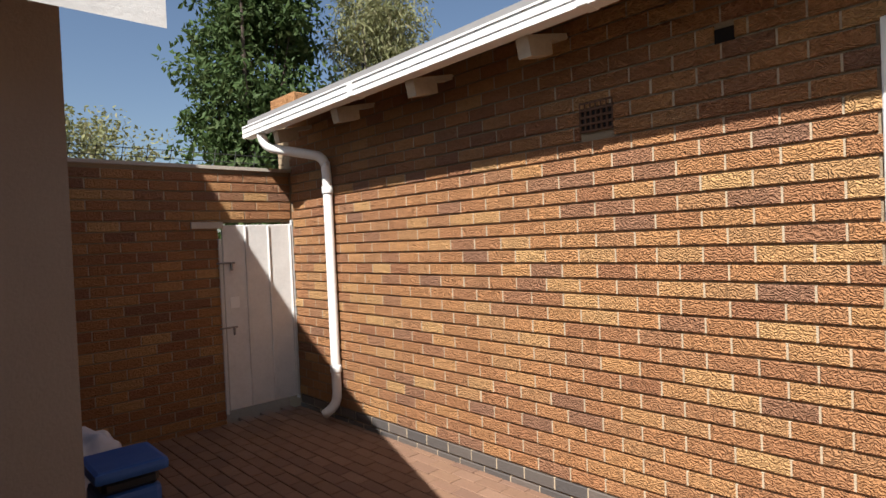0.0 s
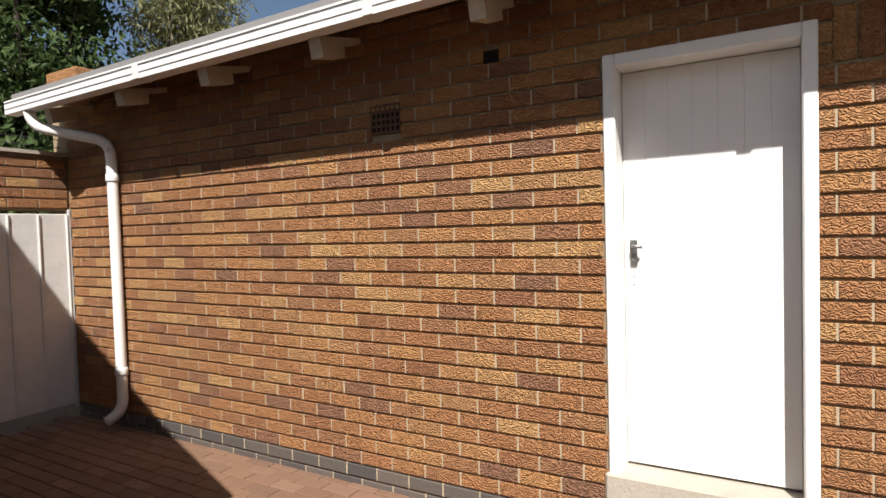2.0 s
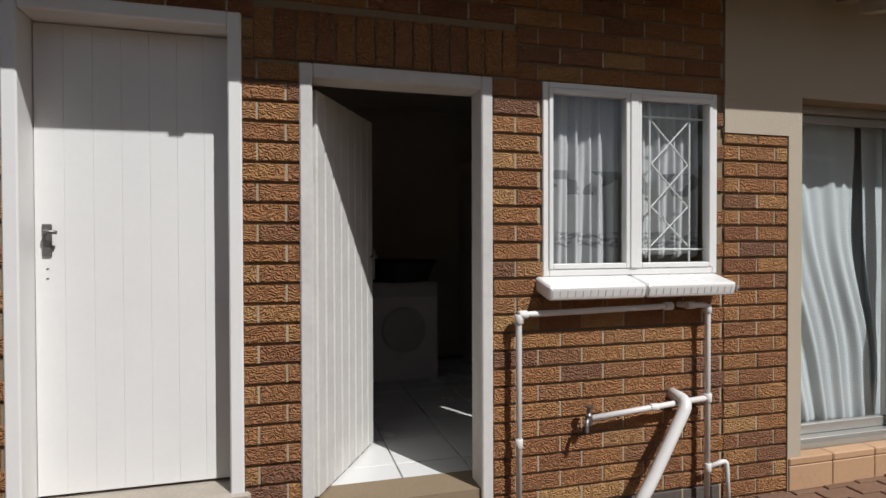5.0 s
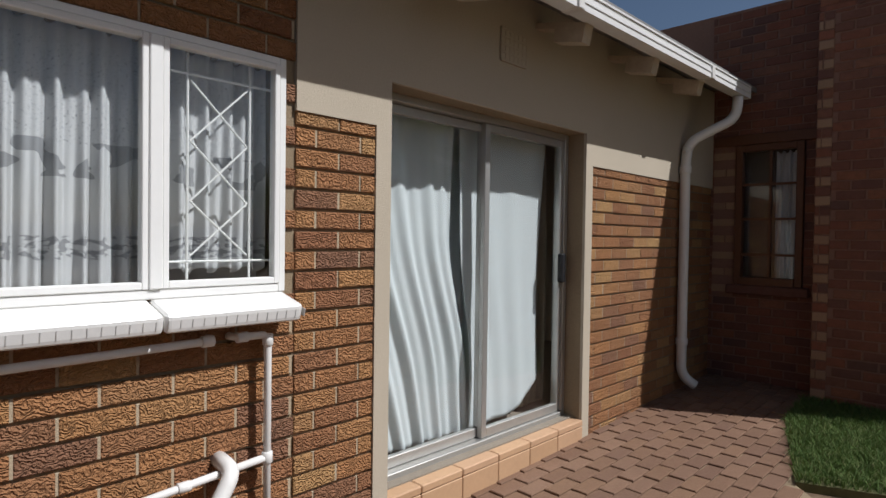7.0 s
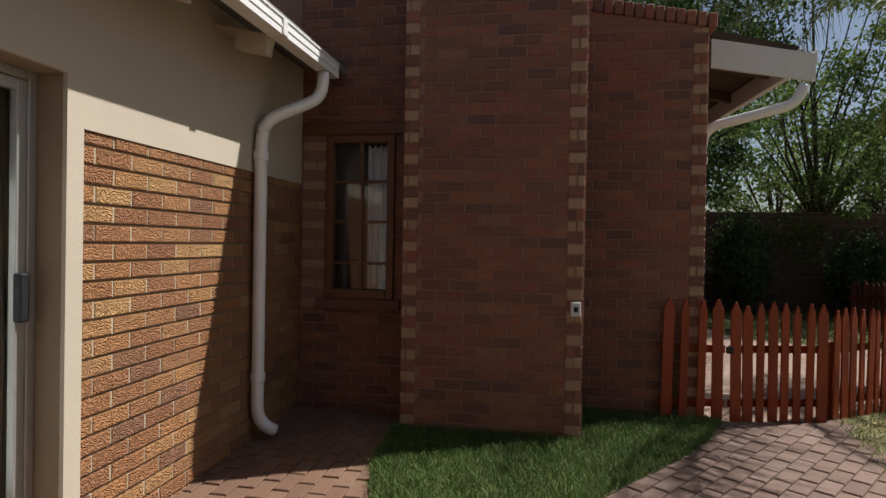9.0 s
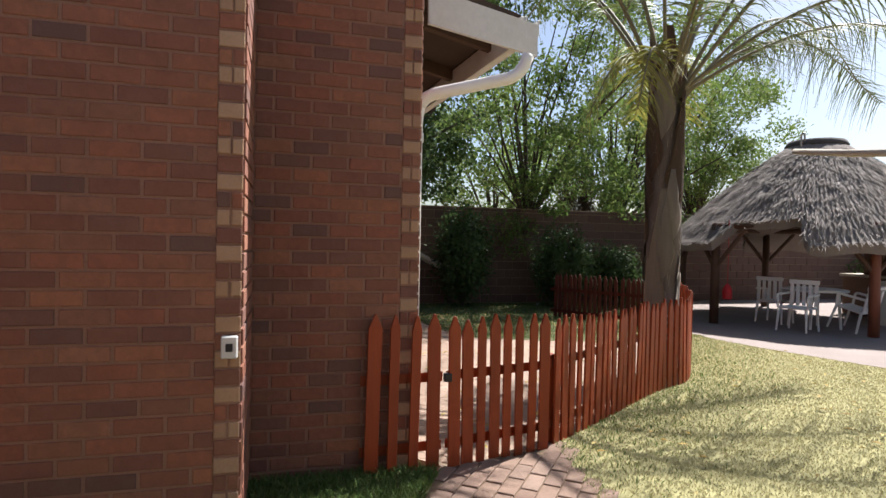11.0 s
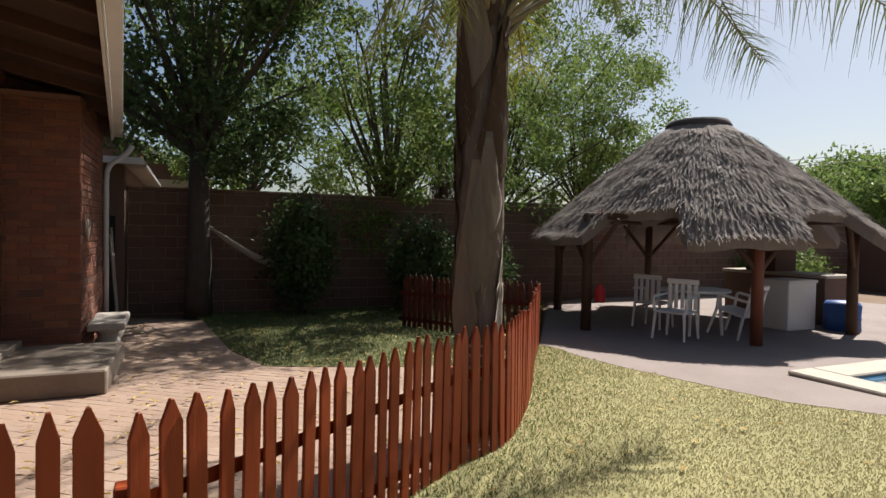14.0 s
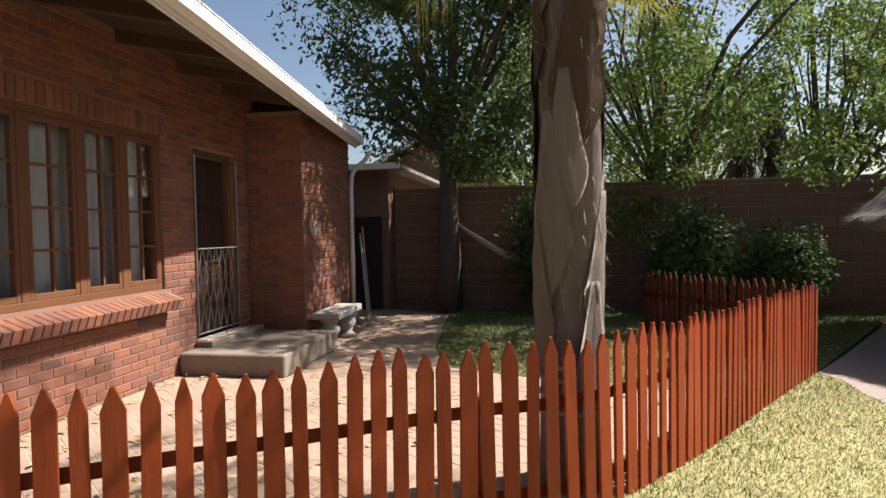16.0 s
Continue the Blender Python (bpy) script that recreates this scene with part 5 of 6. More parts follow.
GARDEN = [(8.45, -2.56), (12.3, -2.6), (16.3, -2.6), (17.8, -2.9), (17.0, -4.6), (14.2, -4.9), (13.1, -5.2), (12.6, -6.4), (12.2, -8.1), (11.0, -7.3), (10.2, -6.7), (9.83, -6.35), (9.6, -5.93), (9.2, -5.35), (8.76, -4.74), (8.42, -4.2), (8.2, -3.4), (8.43, -3.22)]
GLAWN = [(17.0, -4.6), (17.8, -4.4), (17.8, -12.0), (13.25, -8.9), (12.2, -8.1), (12.6, -6.4), (13.1, -5.2), (14.2, -4.9)]
yard = sheet("pavement_yard", YARD, -0.014, "mortar_dark", "red-brown brick paving along the cottage", "paving")
pathway = sheet("pavement_path", PATHWAY, -0.008, "soil", "curving path of worn paving bricks", "paving")
garden_paving = sheet("pavement_garden", GARDEN, -0.004, "dust", "dusty pink brick paving in the fenced garden", "paving")
lawn_g = sheet("lawn_shade", LAWN_G, 0.005, "lawn_green_shaded", "patch of green lawn in the shade of the chimney", "lawn")
lawn_d = sheet("lawn_dry", LAWN_D, 0.0, "lawn", "sunlit straw-coloured dry lawn", "lawn")
lawn_b = sheet("lawn_garden", GLAWN, 0.003, "lawn_green_shaded", "garden lawn dappled with shade", "lawn")
patio = sheet("patio", PATIO, 0.004, "slate", "grey stone patio around the thatched shelter and pool", "patio")

# ---- picket fence and gate ----


def picket_mesh(w, h, mat="fence", t=0.018):
    bm2 = bmesh.new()
    pts = [(-w / 2, 0), (w / 2, 0), (w / 2, h - 0.085), (0.006, h), (-0.006, h), (-w / 2, h - 0.085)]
    a = [bm2.verts.new((x, -t / 2, z)) for x, z in pts]
    b2 = [bm2.verts.new((x, t / 2, z)) for x, z in pts]
    bm2.faces.new(a), bm2.faces.new(b2[::-1])
    for i in range(6):
        bm2.faces.new((a[i], a[(i + 1) % 6], b2[(i + 1) % 6], b2[i]))
    bmesh.ops.bevel(bm2, geom=bm2.edges[:], offset=0.002, segments=1, affect="EDGES")
    bmesh.ops.recalc_face_normals(bm2, faces=bm2.faces[:])
    me = bpy.data.meshes.new("picket")
    bm2.to_mesh(me)
    bm2.free()
    me.materials.append(M[mat])
    return me


PICKETS = [picket_mesh(w, 0.93) for w in (0.060, 0.067, 0.074, 0.082)]
PICKETS_SHADED = [picket_mesh(w, 0.93, "fence_shaded") for w in (0.062, 0.070, 0.078)]


def along(line, d):
    for a, b2 in zip(line, line[1:]):
        l = (b2 - a).length
        if d <= l:
            return a + (b2 - a) * (d / l), (b2 - a).normalized()
        d -= l
    return line[-1], (line[-1] - line[-2]).normalized()


def picket_run(owner, line, step, seed, top=0.735, pickets=PICKETS, stain="fence"):
    rnd2 = random.Random(seed)
    total = sum((b2 - a).length for a, b2 in zip(line, line[1:]))
    d = step / 2
    while d < total:
        p, t = along(line, d)
        ob = new("picket", rnd2.choice(pickets))
        ob.parent = owner
        z = top - 0.93 + rnd2.uniform(-0.02, 0.02) + (ground_z(p.x) + 0.14)
        ob.matrix_basis = Matrix.Translation((p.x, p.y, z)) @ Matrix.Rotation(math.atan2(t.y, t.x) + rnd2.uniform(-0.05, 0.05), 4, "Z") @ Matrix.Rotation(rnd2.uniform(-0.02, 0.02), 4, "Y") @ Matrix.Rotation(rnd2.uniform(-0.015, 0.015), 4, "X")
        d += step * rnd2.uniform(0.94, 1.06)
    for z in (0.14, 0.56):
        side = [Vector((p.x, p.y, ground_z(p.x) + z)) + Vector((-t.y, t.x, 0)) * 0.028 for p, t in (along(line, total * k / 24) for k in range(25))]
        bm2 = bmesh.new()
        ra = [(bm2.verts.new(s + Vector((0, 0, -0.03))), bm2.verts.new(s + Vector((0, 0, 0.03)))) for s in side]
        for (a, b2), (c, e) in zip(ra, ra[1:]):
            bm2.faces.new((a, c, e, b2))
        r = bmesh.ops.solidify(bm2, geom=bm2.faces[:], thickness=0.022)
        part("rail", bm2, stain, owner)


fence = thing("picket_fence", (0, 0, 0), "red-stained timber picket fence curving round the garden", "fence")
picket_run(fence, FENCE, 0.108, 21)
for d in (0.05, 2.2, 4.3, 7.6):
    p, t = along(FENCE, d)
    n2 = Vector((-t.y, t.x, 0)) * 0.07
    part("post", B(p.x + n2.x - 0.035, p.y + n2.y - 0.035, ground_z(p.x) - 0.05, p.x + n2.x + 0.035, p.y + n2.y + 0.035, ground_z(p.x) + 0.62, bevel=0.006), "fence", fence)
# Same fence stain, darkened by colour to look shaded.
END = thing("picket_fence", (0, 0, 0), "red picket fence behind the palm, coloured dark for its shade", "fence")
picket_run(END, [Vector((13.22, -8.90, 0)), Vector((13.9, -8.5, 0)), Vector((15.4, -7.6, 0))], 0.108, 23, pickets=PICKETS_SHADED, stain="fence_shaded")
side_panel = thing("fence_panel", (0, 0, 0), "short red-stained picket panel beside the brick wall", "fence panel")
picket_run(side_panel, [Vector((8.13, -2.86, 0)), Vector((8.175, -3.37, 0))], 0.125, 24, top=0.80)
garden_gate = thing("garden_gate", (0, 0, 0), "red-stained picket garden gate, closed", "gate")
picket_run(garden_gate, [Vector((8.185, -3.40, 0)), Vector((8.40, -4.22, 0))], 0.100, 25, top=0.78)
part("latch", B(8.16, -3.42, 0.42, 8.20, -3.37, 0.47, bevel=0.004), "black", garden_gate, "black metal latch")

# ---- palm ----
PALM = Vector((10.30, -6.43, -0.14))
palm = thing("palm_tree", PALM, "tall palm with a fibrous grey trunk and arching fronds", "palm tree")
rnd = random.Random(31)
prof = [(0.19, -0.05), (0.175, 0.25), (0.165, 0.55), (0.16, 0.72), (0.175, 0.80), (0.165, 1.0), (0.175, 1.5), (0.165, 2.0), (0.16, 2.5), (0.15, 2.9), (0.12, 3.2)]
bm = bmesh.new()
rings = []
for i in range(64):
    z = -0.05 + 3.25 * i / 63
    r = lerp_table([(zz, rr) for rr, zz in prof], z)
    rings.append([bm.verts.new(((r + 0.022 * noise.noise(Vector((math.cos(a) * 2, math.sin(a) * 2, z * 1.4))) + 0.010 * noise.noise(Vector((math.cos(a) * 9, math.sin(a) * 9, z * 5)))) * math.cos(a),
                                (r + 0.022 * noise.noise(Vector((math.cos(a) * 2, math.sin(a) * 2, z * 1.4)))) * math.sin(a), z)) for a in (2 * math.pi * k / 28 for k in range(28))])
for a, b2 in zip(rings, rings[1:]):
    for k in range(28):
        bm.faces.new((a[k], a[(k + 1) % 28], b2[(k + 1) % 28], b2[k]))
part("trunk", bm, "palm", palm, smooth=True)
for i in range(20):
    ang, z0 = -2.45 + i * 2.25, 0.32 + i * 0.135
    h, wd2 = rnd.uniform(0.80, 1.15), rnd.uniform(0.11, 0.165)
    bm = bmesh.new()
    grid = []
    for j in range(15):
        t = j / 14
        ww = wd2 * (0.12 + 0.88 * math.sin(min(1.0, t / 0.34) * math.pi / 2)) * (1 - 0.80 * max(0.0, (t - 0.34) / 0.66) ** 0.8)
        rr = 0.172 + 0.012 * math.sin(t * math.pi) + 0.05 * max(0.0, t - 0.55) ** 1.5 + 0.007 * (i % 3)
        row = []
        for k in range(9):
            s = (k - 4) / 4
            a = ang + s * ww / 0.175
            lip = 0.018 * abs(s) ** 3 * (0.4 + 0.6 * noise.noise(Vector((i * 3.1, s, t * 6))))
            row.append(bm.verts.new(((rr + lip) * math.cos(a), (rr + lip) * math.sin(a), z0 + h * t + 0.05 * s * s * (1 - t) + 0.015 * noise.noise(Vector((s * 4, t * 5, i))))))
        grid.append(row)
    for r1_, r2_ in zip(grid, grid[1:]):
        for k in range(8):
            bm.faces.new((r1_[k], r1_[k + 1], r2_[k + 1], r2_[k]))
    bmesh.ops.solidify(bm, geom=bm.faces[:], thickness=0.012)
    part("leaf_base", bm, "boot" if z0 < 1.2 or i % 4 == 0 else "boot_brown", palm, "papery split leaf base" if i == 0 else "", True)
for z in (0.42, 0.50, 0.59, 0.66):
    part("trunk_ring", lathe(bmesh.new(), [(0.168, z - 0.012), (0.181, z - 0.006), (0.182, z + 0.006), (0.168, z + 0.012)], 28), "boot", palm, smooth=True)
fib_v, fib_f = [], []
for i in range(420):
    a, z = rnd.uniform(0, 6.28), rnd.uniform(0.9, 3.0)
    p = Vector((0.18 * math.cos(a), 0.18 * math.sin(a), z))
    q = p + Vector((math.cos(a) * rnd.uniform(0.01, 0.07), math.sin(a) * rnd.uniform(0.01, 0.07), rnd.uniform(-0.12, 0.12)))
    s = Vector((-math.sin(a), math.cos(a), 0)) * 0.0018
    k = len(fib_v)
    fib_v += [tuple(p - s), tuple(p + s), tuple(q + s * 0.4), tuple(q - s * 0.4)]
    fib_f.append((k, k + 1, k + 2, k + 3))
tagged(quads("fibre", fib_v, fib_f, "boot", palm), kind="stuff")


def palm_frond(owner, base, azim, reach, rise, droop, seed, leaf="frond", leaflet=0.42, count=54):
    """An arching stalk with two rows of hanging leaflets."""
    r2 = random.Random(seed)
    d = Vector((math.cos(azim), math.sin(azim), 0))
    pts = [base + d * (reach * t) + Vector((0, 0, rise * math.sin(min(1.0, t * 1.15) * math.pi * 0.62) - droop * t * t)) for t in (i / 26 for i in range(27))]
    stalk = part("frond", T(pts, 0.026, 0.004, sides=6), "rachis", owner, smooth=True)
    lv, lf = [], []
    for i in range(count):
        t = 0.22 + 0.78 * i / count
        k = min(25, int(t * 26))
        p = pts[k].lerp(pts[k + 1], t * 26 - k)
        ax = (pts[k + 1] - pts[k]).normalized()
        side0 = ax.cross(Vector((0, 0, 1))).normalized()
        ln = leaflet * (0.55 + 0.6 * math.sin(math.pi * min(1, t)) ) * r2.uniform(0.85, 1.15)
        for sgn in (-1, 1):
            dirn = (side0 * sgn * r2.uniform(0.5, 0.9) + ax * r2.uniform(0.4, 0.8) + Vector((0, 0, r2.uniform(-0.35, 0.25)))).normalized()
            w0 = ax * 0.0105
            last = None
            for j in range(5):
                s = j / 4
                q = p + dirn * ln * s + Vector((0, 0, -0.55 * ln * s * s))
                ww = w0 * (1 - s * 0.9)
                n2 = len(lv)
                lv += [tuple(q - ww), tuple(q + ww)]
                if last is not None:
                    lf.append((last, last + 1, n2 + 1, n2))
                last = n2
    tagged(quads("leaflet_fringe", lv, lf, leaf, stalk), kind="stuff")


top = Vector((0, 0, 2.75))
for i, (az, reach, rise, droop) in enumerate(((-85, 3.4, 1.9, 1.2), (-60, 3.0, 2.3, 0.9), (-110, 2.6, 2.4, 0.7), (-140, 3.0, 2.0, 0.9), (175, 2.8, 2.2, 0.8), (140, 2.6, 2.2, 0.9), (100, 2.8, 2.1, 1.0), (60, 2.8, 2.2, 1.0), (20, 2.8, 2.2, 0.9), (-20, 3.0, 2.2, 0.9), (-75, 2.4, 2.9, 0.5), (90, 2.0, 2.9, 0.4), (-165, 2.2, 2.9, 0.4))):
    palm_frond(palm, top + Vector((0, 0, 0.03 * i)), radians(az), reach, rise, droop, 40 + i)
for i, (az, reach, rise, droop) in enumerate(((-32, 1.1, 0.75, 0.9), (-18, 1.25, 0.8, 0.8), (-50, 1.0, 0.8, 0.9), (80, 0.9, 0.7, 1.0), (125, 0.8, 0.7, 1.0))):
    palm_frond(palm, top + Vector((0, 0, 0.35)), radians(az), reach, rise, droop, 70 + i, "frond_yellow", 0.42, 54)

for i, (az, reach, rise, droop) in enumerate(((-104, 3.9, 1.25, 0.75), (-122, 3.4, 1.35, 0.7), (-84, 3.6, 1.3, 0.8), (160, 2.8, 1.3, 0.8))):
    palm_frond(palm, top + Vector((0, 0, 0.2)), radians(az), reach, rise, droop, 140 + i, "frond", 0.62, 84)

# ---- trees ----


def tree(name, at, label, height, spread, trunk_r, leaf, leaf_size, count, seed, fork=0.35, clumps=70, droop=0.0, lean=(0, 0), squash=0.75, group="", gap=0.55, twigs=True):
    """A tapered trunk with forking limbs and a crown of many small leaves in uneven clumps."""
    r2 = random.Random(seed)
    tr = thing(name, at, label, "tree", group)
    bm2 = bmesh.new()
    fk = Vector((lean[0] * fork * height, lean[1] * fork * height, fork * height))
    tube(bm2, [(0, 0, -0.1), fk * 0.35 + Vector((r2.uniform(-1, 1), r2.uniform(-1, 1), 0)) * trunk_r * 0.4, fk * 0.7, fk], trunk_r * 1.15, trunk_r * 0.75, 12, wobble=0.08)
    part("trunk", bm2, "bark", tr, smooth=True)
    centres = []
    for i in range(clumps):
        while True:
            q = Vector((r2.uniform(-1, 1), r2.uniform(-1, 1), r2.uniform(-1, 1)))
            if 0.25 < q.length < 1:
                break
        c = Vector((q.x * spread * r2.uniform(0.75, 1.1), q.y * spread * r2.uniform(0.75, 1.1), q.z * height * (1 - fork) * squash * 0.62)) + Vector((lean[0] * height, lean[1] * height, height * (fork + (1 - fork) * 0.55)))
        centres.append(c)
    for i in range(0, clumps, 3 if twigs else 6):
        c = centres[i]
        mid = fk.lerp(c, 0.5) + Vector((r2.uniform(-1, 1), r2.uniform(-1, 1), r2.uniform(0, 1))) * spread * 0.12
        rad = trunk_r * r2.uniform(0.22, 0.62 if i % 4 == 0 else 0.36)
        part("limb", T([fk - Vector((0, 0, 0.1)), fk.lerp(mid, 0.5), mid, mid.lerp(c, 0.6) + Vector((r2.uniform(-1, 1), r2.uniform(-1, 1), 0)) * 0.12, c], rad, 0.008, 6), "bark", tr)
    rng = np.random.default_rng(seed)
    per = count // clumps
    cs = np.repeat(np.array([tuple(c) for c in centres]), per, axis=0)
    n3 = len(cs)
    off = rng.normal(size=(n3, 3))
    off /= np.linalg.norm(off, axis=1)[:, None]
    rad = rng.uniform(0.15, 1.0, (n3, 1)) ** 0.6 * gap * np.repeat(rng.uniform(0.6, 1.5, (len(centres), 1)), per, axis=0)
    pos = cs + off * rad * np.array([1, 1, 0.75])
    if droop:
        pos[:, 2] -= droop * rng.uniform(0, 1, n3) ** 2
    d = rng.normal(size=(n3, 3)) * 0.7
    d[:, 2] -= 0.35 + droop * 0.8
    d /= np.linalg.norm(d, axis=1)[:, None]
    s = np.cross(d, rng.normal(size=(n3, 3)))
    s /= np.linalg.norm(s, axis=1)[:, None]
    ln = leaf_size * rng.uniform(0.6, 1.3, (n3, 1))
    w2 = ln * (0.24 if droop < 0.3 else 0.10)
    nrm = np.cross(d, s)
    a = pos
    b3 = pos + d * ln * 0.5 + s * w2 + nrm * w2 * 0.35
    c3 = pos + d * ln
    e3 = pos + d * ln * 0.5 - s * w2 + nrm * w2 * 0.35
    vv = np.stack([a, b3, c3, e3], axis=1).reshape(-1, 3)
    idx = np.arange(n3) * 4
    ff = np.concatenate([np.stack([idx, idx + 1, idx + 2], 1), np.stack([idx, idx + 2, idx + 3], 1)])
    me = bpy.data.meshes.new("crown")
    me.from_pydata(vv.tolist(), [], ff.tolist())
    me.materials.append(M[leaf])
    cr = new("crown", me)
    cr.parent = tr
    tagged(cr, kind="stuff")
    return tr


tree("shade_tree", (17.5, -4.55, -0.2), "large dark-leaved evergreen shade tree by the garden wall", 7.6, 2.4, 0.20, "leaf_dark", 0.125, 26000, 51, fork=0.38, clumps=95, squash=1.1, gap=0.62)
tree("garden_tree", (19.3, -8.6, -0.2), "light green tree behind the garden wall", 8.2, 3.3, 0.13, "leaf_mid", 0.105, 26000, 52, fork=0.25, clumps=80, squash=1.1, gap=0.54, lean=(-0.20, 0.02))
tree("garden_tree", (21.0, -12.0, -0.2), "airy green tree with many thin stems behind the wall", 8.4, 3.3, 0.15, "leaf_mid", 0.11, 24000, 53, fork=0.22, clumps=80, squash=1.1, gap=0.56, lean=(-0.24, -0.03))
tree("garden_tree", (21.5, -15.8, -0.2), "feathery green tree beyond the thatched shelter", 7.6, 2.7, 0.14, "leaf_mid", 0.11, 24000, 54, fork=0.3, clumps=90, squash=0.9, gap=0.7)
tree("garden_tree", (27.0, -6.0, -0.2), "green tree further behind the garden", 9.0, 4.0, 0.2, "leaf_mid", 0.2, 9000, 55, fork=0.25, clumps=60, squash=1.1, gap=0.7)
tree("garden_tree", (28.0, -11.0, -0.2), "dense green tree at the back of the next garden", 7.5, 4.0, 0.2, "leaf_mid", 0.2, 9000, 56, fork=0.2, clumps=60, squash=0.9, gap=0.7)
tree("far_tree", (26.0, -36.0, -0.2), "rounded green tree in the distance", 5.2, 4.2, 0.25, "leaf_mid", 0.28, 14000, 57, fork=0.2, clumps=80, squash=1.0, gap=0.9)
tree("far_tree", (21.0, -29.0, -0.2), "bushy green tree beyond the pool", 3.6, 3.0, 0.2, "leaf_mid", 0.22, 12000, 58, fork=0.1, clumps=70, squash=1.1, gap=0.8)
tree("yard_tree", (-13.8, 4.0, -0.3), "tall dense green tree behind the yard wall", 9.6, 1.5, 0.25, "leaf_dark", 0.2, 30000, 61, fork=0.15, clumps=150, squash=1.15, gap=0.75)
tree("yard_tree", (-12.5, 7.0, -0.3), "pale willowy tree with thin hanging twigs behind the yard", 8.3, 1.35, 0.2, "leaf_pale", 0.22, 30000, 62, fork=0.2, clumps=130, squash=1.1, droop=0.5, gap=0.7)
tree("yard_tree", (-19.0, 1.6, -0.3), "small feathery tree beyond the yard wall", 5.6, 2.4, 0.12, "leaf_pale", 0.16, 9000, 63, fork=0.25, clumps=70, squash=1.0, gap=0.6)


def shrub(at, label, r, h, leaf, count, seed, flowers=0):
    sh = thing("shrub", at, label, "shrub")
    rng = np.random.default_rng(seed)
    r2 = random.Random(seed)
    for i in range(9):
        part("stem", T([(0, 0, -0.03), (r2.uniform(-0.4, 0.4) * r, r2.uniform(-0.4, 0.4) * r, h * 0.5), (r2.uniform(-0.8, 0.8) * r, r2.uniform(-0.8, 0.8) * r, h * 0.85)], 0.02, 0.006, 6), "bark", sh)

    def scatter(n3, size, mat, nm, shell):
        d = rng.normal(size=(n3, 3))
        d /= np.linalg.norm(d, axis=1)[:, None]
        lump = 1 + 0.25 * np.sin(d[:, :1] * 7 + seed) * np.cos(d[:, 1:2] * 6 + seed)
        p = d * np.array([r, r, h / 2]) * lump * rng.uniform(shell, 1.0, (n3, 1)) + np.array([0, 0, h / 2])
        p[:, 2] = np.maximum(p[:, 2], 0.02)
        t = rng.normal(size=(n3, 3))
        t /= np.linalg.norm(t, axis=1)[:, None]
        s = np.cross(t, d)
        s /= np.linalg.norm(s, axis=1)[:, None] + 1e-6
        ln = size * rng.uniform(0.6, 1.3, (n3, 1))
        vv = np.stack([p, p + t * ln * 0.5 + s * ln * 0.25, p + t * ln, p + t * ln * 0.5 - s * ln * 0.25], 1).reshape(-1, 3)
        ix = np.arange(n3) * 4
        me = bpy.data.meshes.new(nm)
        me.from_pydata(vv.tolist(), [], np.concatenate([np.stack([ix, ix + 1, ix + 2], 1), np.stack([ix, ix + 2, ix + 3], 1)]).tolist())
        me.materials.append(M[mat])
        o = new(nm, me)
        o.parent = sh
        tagged(o, kind="stuff")

    scatter(count, 0.10, leaf, "foliage", 0.45)
    if flowers:
        scatter(flowers, 0.07, "flower", "blossoms", 0.9)
    return sh


shrub((16.9, -8.6, -0.2), "flowering shrub with pale blossoms against the garden wall", 0.75, 1.9, "leaf_dark", 7000, 71, 90)
shrub((17.0, -10.0, -0.2), "dark green shrub against the garden wall", 0.7, 1.45, "leaf_dark", 6000, 72)
shrub((17.2, -6.3, -0.2), "tall dark green creeper against the garden wall", 0.7, 2.3, "leaf_dark", 6000, 73)
shrub((13.2, -18.8, -0.2), "leafy shrub beside the pool", 0.9, 1.2, "leaf_mid", 5000, 74)
shrub((17.5, -19.5, -0.2), "green shrub behind the shelter counter", 1.3, 1.6, "leaf_mid", 6000, 75)


def yucca(at, height, seed):
    """A bare stem with a shaggy skirt of dead hanging blades and a small tuft of living ones."""
    r2 = random.Random(seed)
    y = thing("yucca", at, "yucca with a shaggy skirt of dead leaves behind the garden wall", "yucca", "yuccas behind the garden wall")
    part("stem", T([(0, 0, -0.05), (0.05, 0.03, height * 0.5), (0.0, 0.0, height)], 0.10, 0.07, 8, wobble=0.05), "bark", y, smooth=True)
    for nm, mat, n, lo, hi, fall in (("dead_leaf_skirt", "boot_brown", 420, 0.62, 0.95, -0.9), ("leaf_tuft", "leaf_dark", 130, 0.93, 1.0, 0.5)):
        vv, ff = [], []
        for _ in range(n):
            a, z = r2.uniform(0, 6.283), height * r2.uniform(lo, hi)
            d = Vector((math.cos(a), math.sin(a), 0))
            side = Vector((-d.y, d.x, 0)) * 0.014
            ln = r2.uniform(0.35, 0.6)
            pts = [d * 0.06 + Vector((0, 0, z)), d * (0.06 + ln * 0.42) + Vector((0, 0, z + ln * fall * 0.3)), d * (0.06 + ln * r2.uniform(0.35, 0.6)) + Vector((0, 0, z + ln * fall))]
            k = len(vv)
            vv += [tuple(pts[0] - side), tuple(pts[0] + side), tuple(pts[1] + side), tuple(pts[1] - side), tuple(pts[2])]
            ff += [(k, k + 1, k + 2, k + 3), (k + 3, k + 2, k + 4)]
        tagged(quads(nm, vv, ff, mat, y), kind="stuff")


yucca((20.0, -10.28, -0.2), 3.7, 81)
yucca((20.2, -10.95, -0.2), 4.1, 82)

